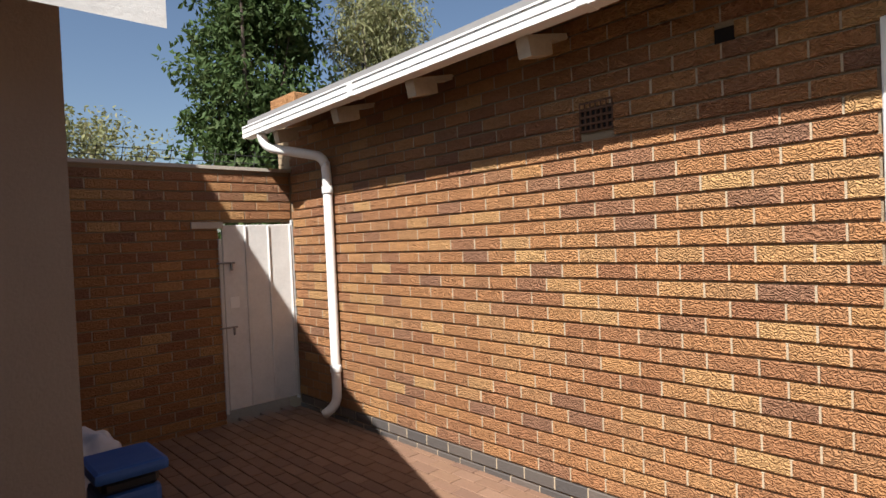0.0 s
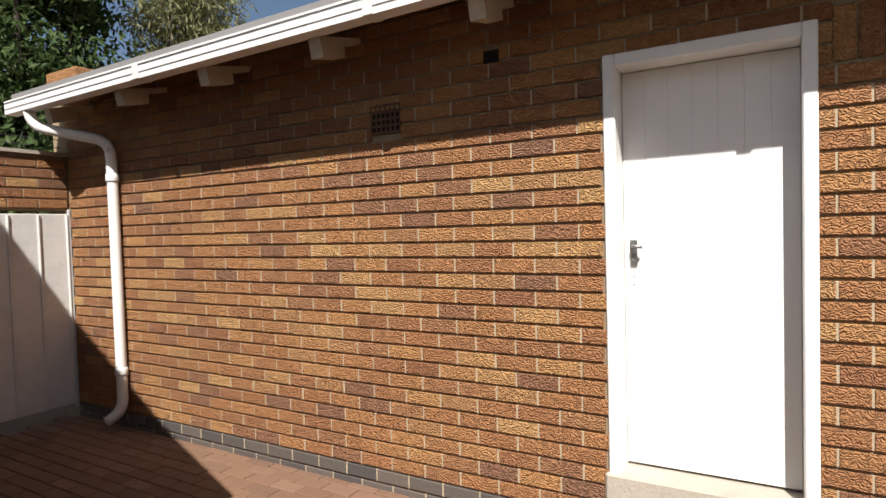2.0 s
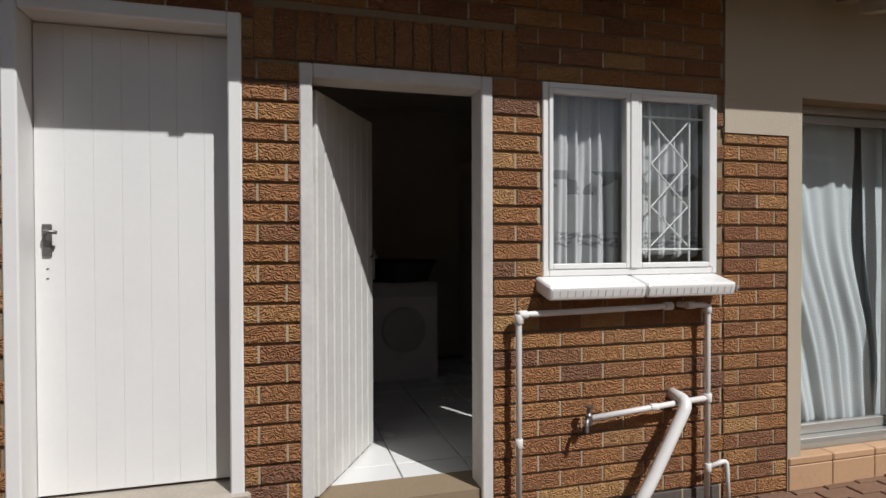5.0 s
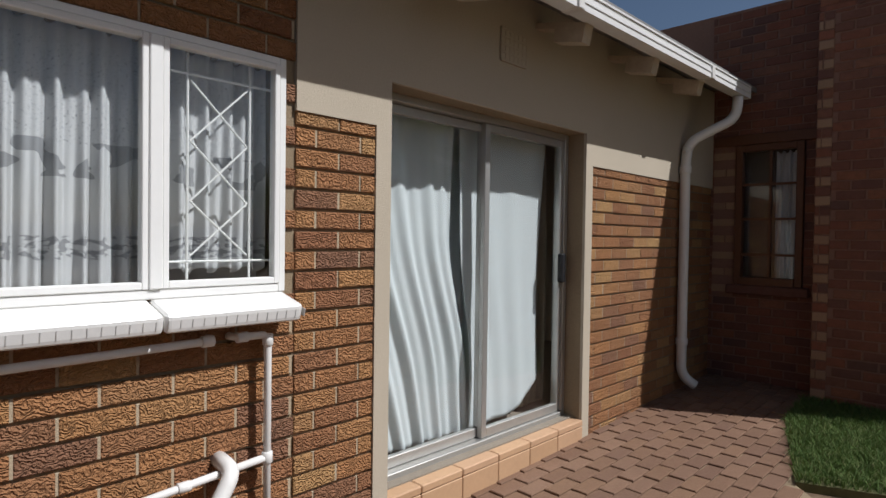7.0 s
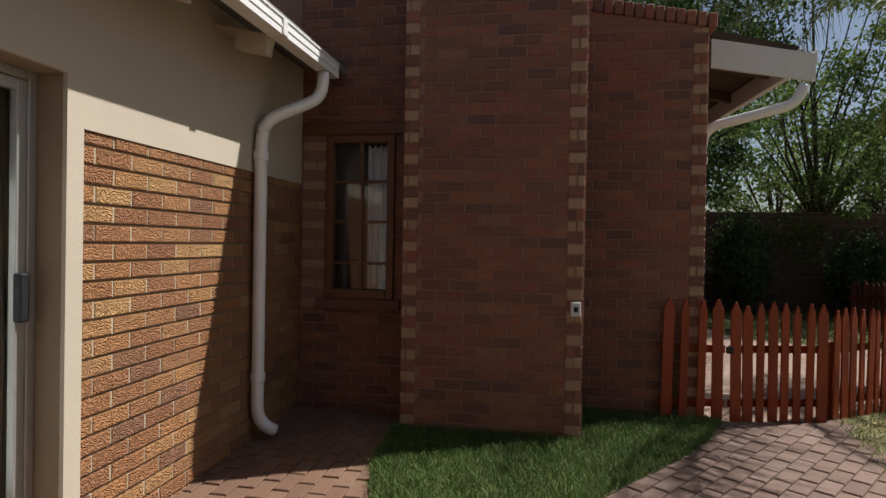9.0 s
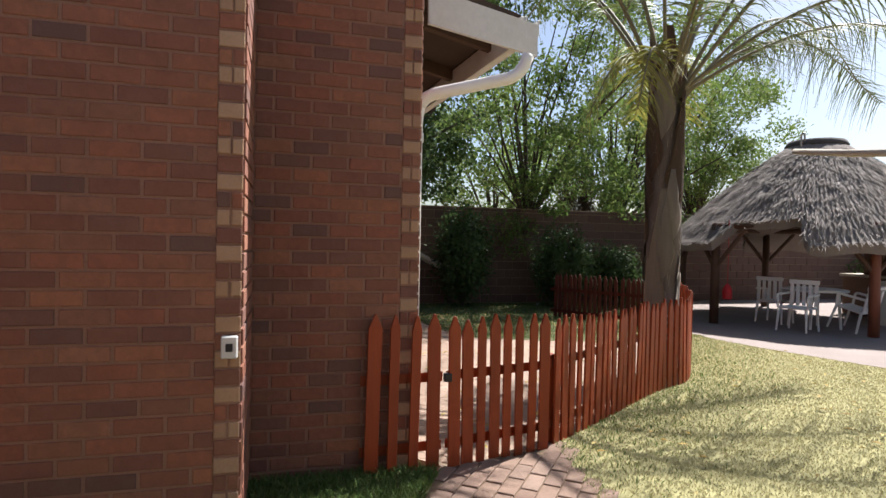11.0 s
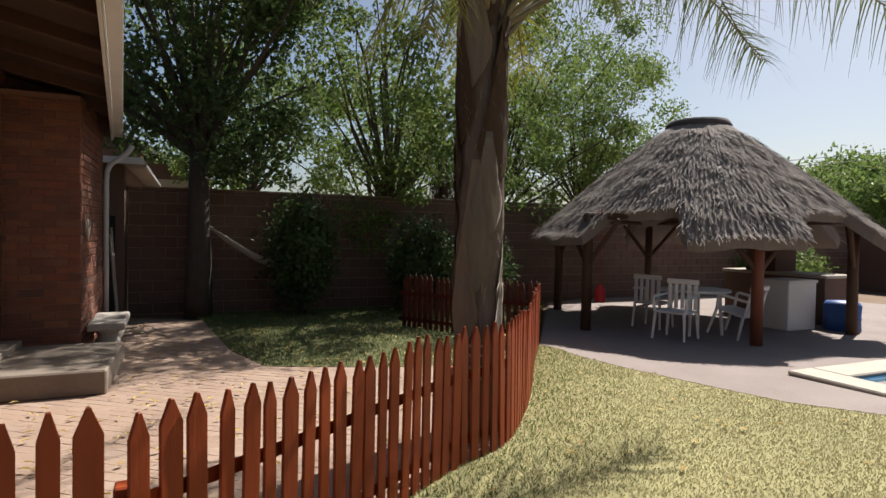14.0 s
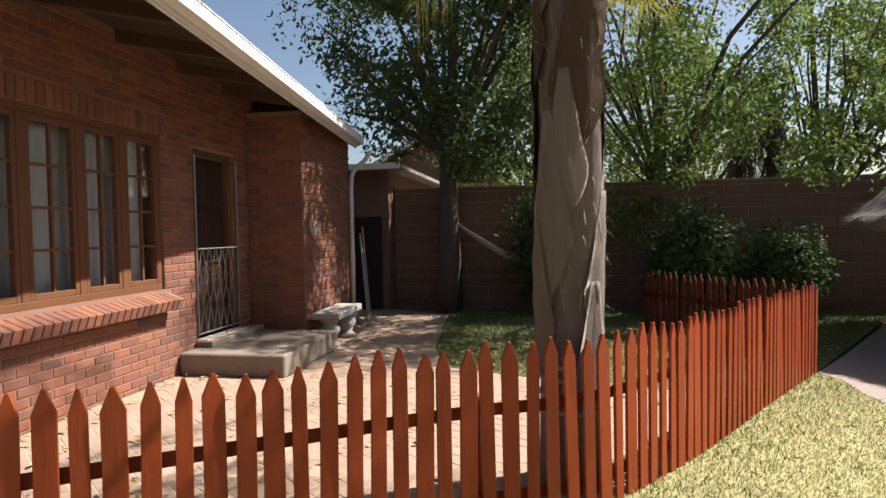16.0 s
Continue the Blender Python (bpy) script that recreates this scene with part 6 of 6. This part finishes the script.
nh = thing("neighbour_house", (30.0, -1.5, -0.2), "plastered house with a dark gabled roof beyond the garden", "house")
part("wall", B(0, -3.2, 0, 6, 3.2, 3.35), "plaster", nh)
bm = extrude([(-3.7, 3.20), (0.0, 5.2), (3.7, 3.20), (3.7, 3.36), (0.0, 5.36), (-3.7, 3.36)], -0.45, 6.4)
part("roof", bm, "roof_dark", nh)
bm = extrude([(-3.72, 3.12), (0.0, 5.12), (3.72, 3.12), (3.72, 3.32), (0.0, 5.32), (-3.72, 3.32)], -0.50, -0.452)
part("barge_board", bm, "white_worn", nh)
part("gable", extrude([(-3.0, 3.36), (3.0, 3.36), (0.0, 4.98)], 0.0, 0.2), "wall_far", nh)
part("window", B(-0.02, -1.9, 1.2, -0.001, -0.7, 2.4, bevel=0.004), "room_dark", nh)

# ---- garden wall, garage, hammock ----
gw = wall("wall_garden", [(18.0, -24.0, -0.5, 18.22, -3.4, 2.10)], "mortar_dark", "tall rough brick boundary wall at the back of the garden")
brick_field(gw, Matrix.Translation((18.0, 0, 0)) @ Matrix.Rotation(-math.pi / 2, 4, "Z"), 3.4, 24.0, -0.25, 2.08, "wall_far", [], None, ref=(0, 0), proud=0.012, length=0.40, course=0.20, bed=0.014, perp=0.012)
wall("wall_boundary_south", [(-6.0, -24.2, -0.5, 18.2, -24.0, 1.5)], "wall_far", "low boundary wall beyond the pool")
wall("wall_boundary_west", [(-6.2, -24.0, -0.5, -6.0, -6.0, 1.8)], "wall_far", "side boundary wall behind the lawn")
garage = wall("garage", [(17.6, -3.38, -0.5, 23.0, 2.0, 2.42)], "wall_far", "dark brick garage beside the house")
gd = thing("garage_door", (17.58, -2.2, -0.2), "black timber garage door in shade", "garage door")
for i in range(9):
    part("board", B(-0.03, -1.05 + i * 0.235, 0.0, 0.018, -1.05 + i * 0.235 + 0.228, 1.75, bevel=0.004), "door_black", gd)
tagged(finish("garage_roof", B(17.2, -3.7, 2.42, 23.2, 2.2, 2.50, bevel=0.01), "roof"), "grey sheet garage roof with a pale edge", "roof", kind="structure")
tagged(finish("garage_fascia", B(17.17, -3.72, 2.40, 17.199, 2.2, 2.51, bevel=0.004), "white_worn"), "pale fascia board of the garage roof", "fascia")
hm = thing("hammock", (0, 0, 0), "pale cloth hammock slung between tree and wall", "hammock")
A0, A1 = Vector((17.45, -4.72, 1.40)), Vector((17.6, -6.95, 0.66))
verts, faces = [], []
for i in range(25):
    t = i / 24
    c = A0.lerp(A1, t) + Vector((0, 0, -0.28 * math.sin(math.pi * t)))
    for k in range(7):
        a = math.pi * k / 6
        wdt = 0.05 + 0.12 * math.sin(math.pi * t)
        verts.append(tuple(c + Vector((0.6, 0.5, 0)) * wdt * math.cos(a) + Vector((0, 0, -wdt * 0.6 * math.sin(a)))))
for i in range(24):
    for k in range(6):
        q = i * 7 + k
        faces.append((q, q + 1, q + 8, q + 7))
cl = quads("cloth", verts, faces, "rope", hm, True)
cl.modifiers.new("cloth", "SOLIDIFY").thickness = 0.006
part("rope", T([A0, A0 + Vector((0.02, 0.14, 0.12))], 0.012, sides=6), "rope", hm)
part("rope", T([A1, A1 + Vector((0.38, -0.5, 0.25))], 0.007, sides=6), "wire", hm)

# ---- thatched shelter ----
C = Vector((14.35, -12.85, -0.19))
lapa = thing("thatched_shelter", C, "open garden shelter with a grey thatched roof on poles", "shelter")
POSTS = [radians(a) for a in (96, 155, 213, 273, 333, 35)]
LOBES = [radians(a) for a in (84, 146, 208, 268, 328, 24)]
bm = bmesh.new()
NA, NR = 192, 26
grid = []
for j in range(NR + 1):
    t = j / NR
    row = []
    for i in range(NA):
        a = 2 * math.pi * i / NA
        near = min(abs((a - p + math.pi) % (2 * math.pi) - math.pi) for p in LOBES)
        lobe = min(1.0, max(0.0, (radians(19.0) - near) / radians(3.5)))
        lobe = lobe * lobe * (3 - 2 * lobe)
        r = 0.52 + (2.46 + 0.52 * lobe + 0.05 * noise.noise(Vector((math.cos(a) * 6, math.sin(a) * 6, 3.0))) - 0.52) * t
        z = 3.58 - 0.83 * (r - 0.52) + 0.05 * math.sin(math.pi * t)
        z += 0.05 * noise.noise(Vector((math.cos(a) * 8, math.sin(a) * 8, t * 9))) * (0.3 + t)
        row.append(bm.verts.new((r * math.cos(a), r * math.sin(a) - 0.15, z)))
    grid.append(row)
under = [bm.verts.new((v.co.x * 0.985, v.co.y * 0.985, v.co.z - 0.17)) for v in grid[-1]]
inner = [bm.verts.new((0.3 * math.cos(2 * math.pi * i / NA), 0.3 * math.sin(2 * math.pi * i / NA), 3.35)) for i in range(NA)]
for r1_, r2_ in zip(grid + [under], (grid + [under])[1:] + [inner]):
    for i in range(NA):
        bm.faces.new((r1_[i], r1_[(i + 1) % NA], r2_[(i + 1) % NA], r2_[i]))
roof_part = part("thatch_roof", bm, "thatch", lapa)
rng = np.random.default_rng(91)
sv, sf = [], []
for n4 in range(22000):
    a, t = rng.uniform(0, 2 * math.pi), rng.uniform(0.02, 1.0) ** 0.6
    i, j = int(a / (2 * math.pi) * NA) % NA, min(NR - 1, int(t * NR))
    p, q = Vector(roof_part.data.vertices[j * NA + i].co), Vector(roof_part.data.vertices[(j + 1) * NA + i].co)
    d = (q - p).normalized()
    s = Vector((-math.sin(a), math.cos(a), 0))
    nrm = d.cross(s).normalized()
    if nrm.z < 0:
        nrm = -nrm
    c = p.lerp(q, rng.uniform()) + nrm * 0.012
    d = (d + s * rng.normal(0, 0.22) + nrm * rng.uniform(-0.05, 0.30)).normalized()
    ln, wd2 = rng.uniform(0.08, 0.22), rng.uniform(0.005, 0.014)
    k = len(sv)
    sv += [tuple(c - s * wd2), tuple(c + s * wd2), tuple(c + d * ln + s * wd2 * 0.4), tuple(c + d * ln - s * wd2 * 0.4)]
    sf.append((k, k + 1, k + 2, k + 3))
tagged(quads("straw", sv, sf, "thatch", roof_part), kind="stuff")
part("ridge_cap", lathe(bmesh.new(), [(0.56, 3.53), (0.58, 3.57), (0.52, 3.67), (0.08, 3.72)], 20, (0, -0.15, 0)), "cap", lapa, "dark capping over the apex", True)
for i, a in enumerate(POSTS):
    x, y = 2.5 * math.cos(a), 2.5 * math.sin(a)
    post = part("post", T([(x, y, 0), (x * 0.995, y * 0.995, 1.1), (x, y, 1.90)], 0.085, 0.075, 12, wobble=0.03), "post_red" if i == 1 else "timber", lapa, smooth=True)
    for s in (-1, 1):
        b4 = a + s * 0.24
        part("brace", T([(x, y, 1.05), (2.48 * math.cos(b4), 2.48 * math.sin(b4), 1.80)], 0.04, 0.04, 8), "timber", lapa)
    a2 = POSTS[(i + 1) % 6]
    part("ring_beam", T([(x, y, 1.86), (2.5 * math.cos(a2), 2.5 * math.sin(a2), 1.86)], 0.06, 0.06, 8), "timber", lapa)
    part("roof_pole", T([(x, y, 1.80), (0.15 * math.cos(a), 0.15 * math.sin(a), 3.30)], 0.05, 0.04, 8), "timber", lapa)
rb = thing("hanging_bag", (13.85, -10.45, 0.28), "small red bag hanging under the thatched roof", "bag")
part("bag_body", lathe(bmesh.new(), [(0.05, 0.0), (0.085, 0.02), (0.085, 0.18), (0.05, 0.26), (0.02, 0.3)], 14), "red", rb)
part("cord", T([(0, 0, 0.3), (0, 0, 1.5)], 0.006, sides=5), "red", rb)


def plastic_chair(at, label):
    c = thing("garden_chair", at, label, "chair", "chairs under the shelter")
    part("seat", B(-0.24, -0.23, 0.40, 0.24, 0.23, 0.435, bevel=0.015), "plastic_white", c)
    for i in range(5):
        x = -0.2 + i * 0.1
        part("backrest_slat", B(x - 0.03, 0.21, 0.44, x + 0.03, 0.235, 0.818, bevel=0.008), "plastic_white", c)
    part("backrest_rail", B(-0.25, 0.205, 0.82, 0.25, 0.24, 0.90, bevel=0.012), "plastic_white", c)
    for x in (-0.22, 0.22):
        for y in (-0.21, 0.21):
            part("leg", T([(x, y, 0.41), (x * 1.12, y * 1.15, 0.0)], 0.024, 0.018, 8), "plastic_white", c)
        part("armrest", T(arc([(x * 1.1, -0.2, 0.42), (x * 1.15, -0.22, 0.64), (x * 1.1, 0.22, 0.66)], 0.06, 4), 0.022, sides=8), "plastic_white", c)
    return c


plastic_chair(pose(12.95, -11.15, -0.19, 0, 0, 200), "white plastic garden chair pulled out from the table")
plastic_chair(pose(12.72, -12.05, -0.17, -14, 0, 100), "white plastic garden chair tilted against the table")
plastic_chair(pose(14.0, -11.7, -0.19, 0, 0, 20), "white plastic garden chair at the far side of the table")
tb = thing("garden_table", (13.25, -11.85, -0.19), "white plastic garden table under the thatch", "table")
part("tabletop", lathe(bmesh.new(), [(0.50, 0.68), (0.53, 0.69), (0.53, 0.72), (0.48, 0.73)], 28), "plastic_white", tb)
for a in range(4):
    x, y = 0.36 * math.cos(a * math.pi / 2 + 0.6), 0.36 * math.sin(a * math.pi / 2 + 0.6)
    part("leg", T([(x, y, 0.68), (x * 1.15, y * 1.15, 0)], 0.03, 0.022, 8), "plastic_white", tb)
fr = thing("cabinet", (13.15, -13.9, -0.19), "white chest cabinet standing under the shelter", "cabinet")
part("body", B(-0.28, -0.35, 0.0, 0.28, 0.35, 0.80, bevel=0.012), "plastic_white", fr)
part("lid", B(-0.30, -0.37, 0.80, 0.30, 0.37, 0.85, bevel=0.01), "plastic_white", fr)
counter = thing("braai_counter", (13.95, -15.1, -0.19), "brick barbecue counter with a chimney under the thatch", "counter")
part("counter_body", B(-0.9, -0.35, 0.0, 1.2, 0.35, 0.85, bevel=0.01), "wall_far", counter)
part("worktop", B(-0.95, -0.40, 0.85, 1.25, 0.40, 0.91, bevel=0.012), "concrete", counter)
part("chimney", B(0.1, -0.3, 0.91, 0.75, 0.3, 2.2, bevel=0.01), "wall_far", counter)
drum = thing("blue_drum", (12.62, -14.55, -0.19), "blue plastic drum lying by the shelter post", "drum")
part("body", lathe(bmesh.new(), [(0.25, 0.0), (0.28, 0.03), (0.27, 0.2), (0.285, 0.22), (0.27, 0.24), (0.28, 0.44), (0.24, 0.5), (0.06, 0.52)], 20), "blue", drum, smooth=True)

# ---- pool, pole, wires ----
pool = thing("pool", (9.25, -13.05, -0.145), "swimming pool corner with pale stone coping", "pool")
part("water_surface", B(-0.55, -4.0, -0.02, 1.0, 2.2, 0.008), "water", pool)
for b2 in ((-0.95, 2.2, 0.0, 1.4, 2.6, 0.05), (1.0, -4.0, 0.0, 1.4, 2.2, 0.05), (-0.95, -4.0, 0.0, -0.55, 2.2, 0.05)):
    part("coping", B(*b2, bevel=0.015), "concrete", pool)
pole = thing("washing_pole", (4.95, -3.62, -0.22), "weathered horizontal clothes-line pole with a hook on an upright", "pole")
part("arm", T([(1.30, -0.335, 1.803), (1.05, -0.251, 1.758), (0.0, 0.06, 1.60)], 0.0085, 0.0105, 14), "concrete", pole, smooth=True)
part("upright", T([(0, 0.06, 0), (0, 0.06, 1.66)], 0.03, 0.028, 12), "concrete", pole, smooth=True)
part("hook", T(arc([(1.25, -0.307, 1.81), (1.25, -0.307, 1.845), (1.235, -0.303, 1.85), (1.233, -0.303, 1.825)], 0.006, 3), 0.003, sides=6), "metal", pole)

for z, y in ((5.2, -30.0), (4.7, -28.0)):
    tagged(finish("overhead_cable", T([(-10, y - 2, z), (20, y, z - 0.3), (60, y + 6, z)], 0.012, sides=5), "wire"), "thin dark overhead cable", "cable")

# ---- paving bricks and grass ----


def pavers(owner, poly, mat, angle, zone, length=0.22, width=0.105, gap=0.007, seed=1, dz=0.006):
    """Running-bond paving clipped to an outline; the stretch in zone as single bricks."""
    r2 = random.Random(seed)
    ca, sa = math.cos(angle), math.sin(angle)
    us = [(x * ca + y * sa, -x * sa + y * ca) for x, y in poly]
    v0, v1 = min(v for _, v in us), max(v for _, v in us)
    u0, u1 = min(u for u, _ in us), max(u for u, _ in us)
    l, w = length - gap, width - gap
    shape_v = [(sx * (l / 2 - b2), sy * (w / 2 - b2), z) for z, b2 in ((-0.03, 0), (-0.004, 0), (0.0, 0.004)) for sx, sy in ((-1, -1), (1, -1), (1, 1), (-1, 1))]
    shape_f = [(8, 9, 10, 11)] + [q for k in range(4) for q in ((k, (k + 1) % 4, 4 + (k + 1) % 4, 4 + k), (4 + k, 4 + (k + 1) % 4, 8 + (k + 1) % 4, 8 + k))]
    me = bpy.data.meshes.new("paving_brick")
    me.from_pydata(shape_v, [], shape_f)
    me.materials.append(M[mat])
    rv, rf, count = [], [], 0
    j = 0
    v = v0
    while v < v1:
        u = u0 - (j % 2) * length / 2
        while u < u1:
            x, y = u * ca - v * sa, u * sa + v * ca
            if inside(poly, x, y):
                m = Matrix.Translation((x, y, ground_z(x) + dz + r2.uniform(-0.0015, 0.002))) @ Matrix.Rotation(angle + r2.uniform(-0.015, 0.015), 4, "Z") @ Matrix.Rotation(r2.uniform(-0.006, 0.006), 4, "X") @ Matrix.Rotation(r2.uniform(-0.005, 0.005), 4, "Y")
                if zone and zone[0] < x < zone[1] and zone[2] < y < zone[3] and count < 300:
                    ob = new("paving_brick", me)
                    ob.parent, ob.matrix_basis = owner, m
                    count += 1
                else:
                    k = len(rv)
                    rv += [tuple(m @ Vector(p)) for p in shape_v]
                    rf += [tuple(i + k for i in f) for f in shape_f]
            u += length
        v += width
        j += 1
    tagged(quads("paving_bricks", rv, rf, mat, owner), kind="stuff")


def grass_field(owner, poly, mat, n, h, seed, name="grass_blades", keep=None):
    rng = np.random.default_rng(seed)
    xs2, ys2 = [p[0] for p in poly], [p[1] for p in poly]
    pts = rng.uniform((min(xs2), min(ys2)), (max(xs2), max(ys2)), (n * 3, 2))
    pts = [p for p in pts if inside(poly, p[0], p[1]) and (keep is None or keep(p[0], p[1], rng))][:n]
    vv, ff = [], []
    for x, y in pts:
        a, hh, w = rng.uniform(0, 6.28), h * rng.uniform(0.5, 1.3), rng.uniform(0.002, 0.004)
        lean = rng.normal(0, 0.6, 2) * hh
        z = ground_z(x)
        dx, dy = math.cos(a) * w, math.sin(a) * w
        k = len(vv)
        vv += [(x - dx, y - dy, z), (x + dx, y + dy, z), (x + lean[0] * 0.4 + dx * 0.8, y + lean[1] * 0.4 + dy * 0.8, z + hh * 0.6), (x + lean[0] * 0.4 - dx * 0.8, y + lean[1] * 0.4 - dy * 0.8, z + hh * 0.6), (x + lean[0], y + lean[1], z + hh)]
        ff += [(k, k + 1, k + 2, k + 3), (k + 3, k + 2, k + 4)]
    tagged(quads(name, vv, ff, mat, owner), kind="stuff")


pavers(yard, YARD, "paver", 0.0, (4.6, 8.0, -2.2, -0.05), seed=101, dz=-0.002)
pavers(pathway, PATHWAY, "paver_worn", radians(-38), (6.0, 8.4, -4.3, -2.0), seed=102, dz=0.004)
pavers(garden_paving, GARDEN, "paver_pale", radians(52), (9.0, 12.0, -6.5, -3.6), seed=103, gap=0.005, dz=-0.0015)
grass_field(lawn_g, LAWN_G, "grass", 26000, 0.055, 111)
near = [(5.6, -3.4), (7.0, -4.0), (8.42, -4.24)] + fence_xy + [(12.9, -8.98), (12.4, -8.92), (11.6, -9.0), (10.7, -9.2), (9.9, -9.4), (9.2, -9.9), (8.6, -10.9), (7.0, -10.6), (6.2, -6.0)]
grass_field(lawn_d, near, "grass_dry", 120000, 0.016, 112)
grass_field(lawn_d, near, "grass", 22000, 0.032, 113, keep=lambda x, y, rng: min((Vector((x, y, 0)) - p).length for p in FENCE[::4]) < 0.25 + 0.95 * rng.random() ** 2)
grass_field(lawn_b, GLAWN, "grass", 40000, 0.04, 114)
rv, rf = [], []
rng = np.random.default_rng(121)
for poly, n in ((LAWN_D, 260), (GARDEN, 500), (GLAWN, 500)):
    xs2, ys2 = [p[0] for p in poly], [p[1] for p in poly]
    for x, y in rng.uniform((min(xs2), min(ys2)), (max(xs2), max(ys2)), (n * 2, 2)):
        if inside(poly, x, y):
            a, s = rng.uniform(0, 6.28), rng.uniform(0.02, 0.05)
            c, d = np.array([math.cos(a), math.sin(a)]) * s, np.array([-math.sin(a), math.cos(a)]) * s * 0.4
            z, k = ground_z(x) + 0.025, len(rv)
            rv += [(x - c[0], y - c[1], z), (x + d[0], y + d[1], z + 0.012), (x + c[0], y + c[1], z + 0.004), (x - d[0], y - d[1], z + 0.01)]
            rf.append((k, k + 1, k + 2, k + 3))
tagged(quads("fallen_leaves", rv, rf, "dead"), "dry yellow leaves scattered over lawn and paving", "leaves", kind="stuff")
lay_all()
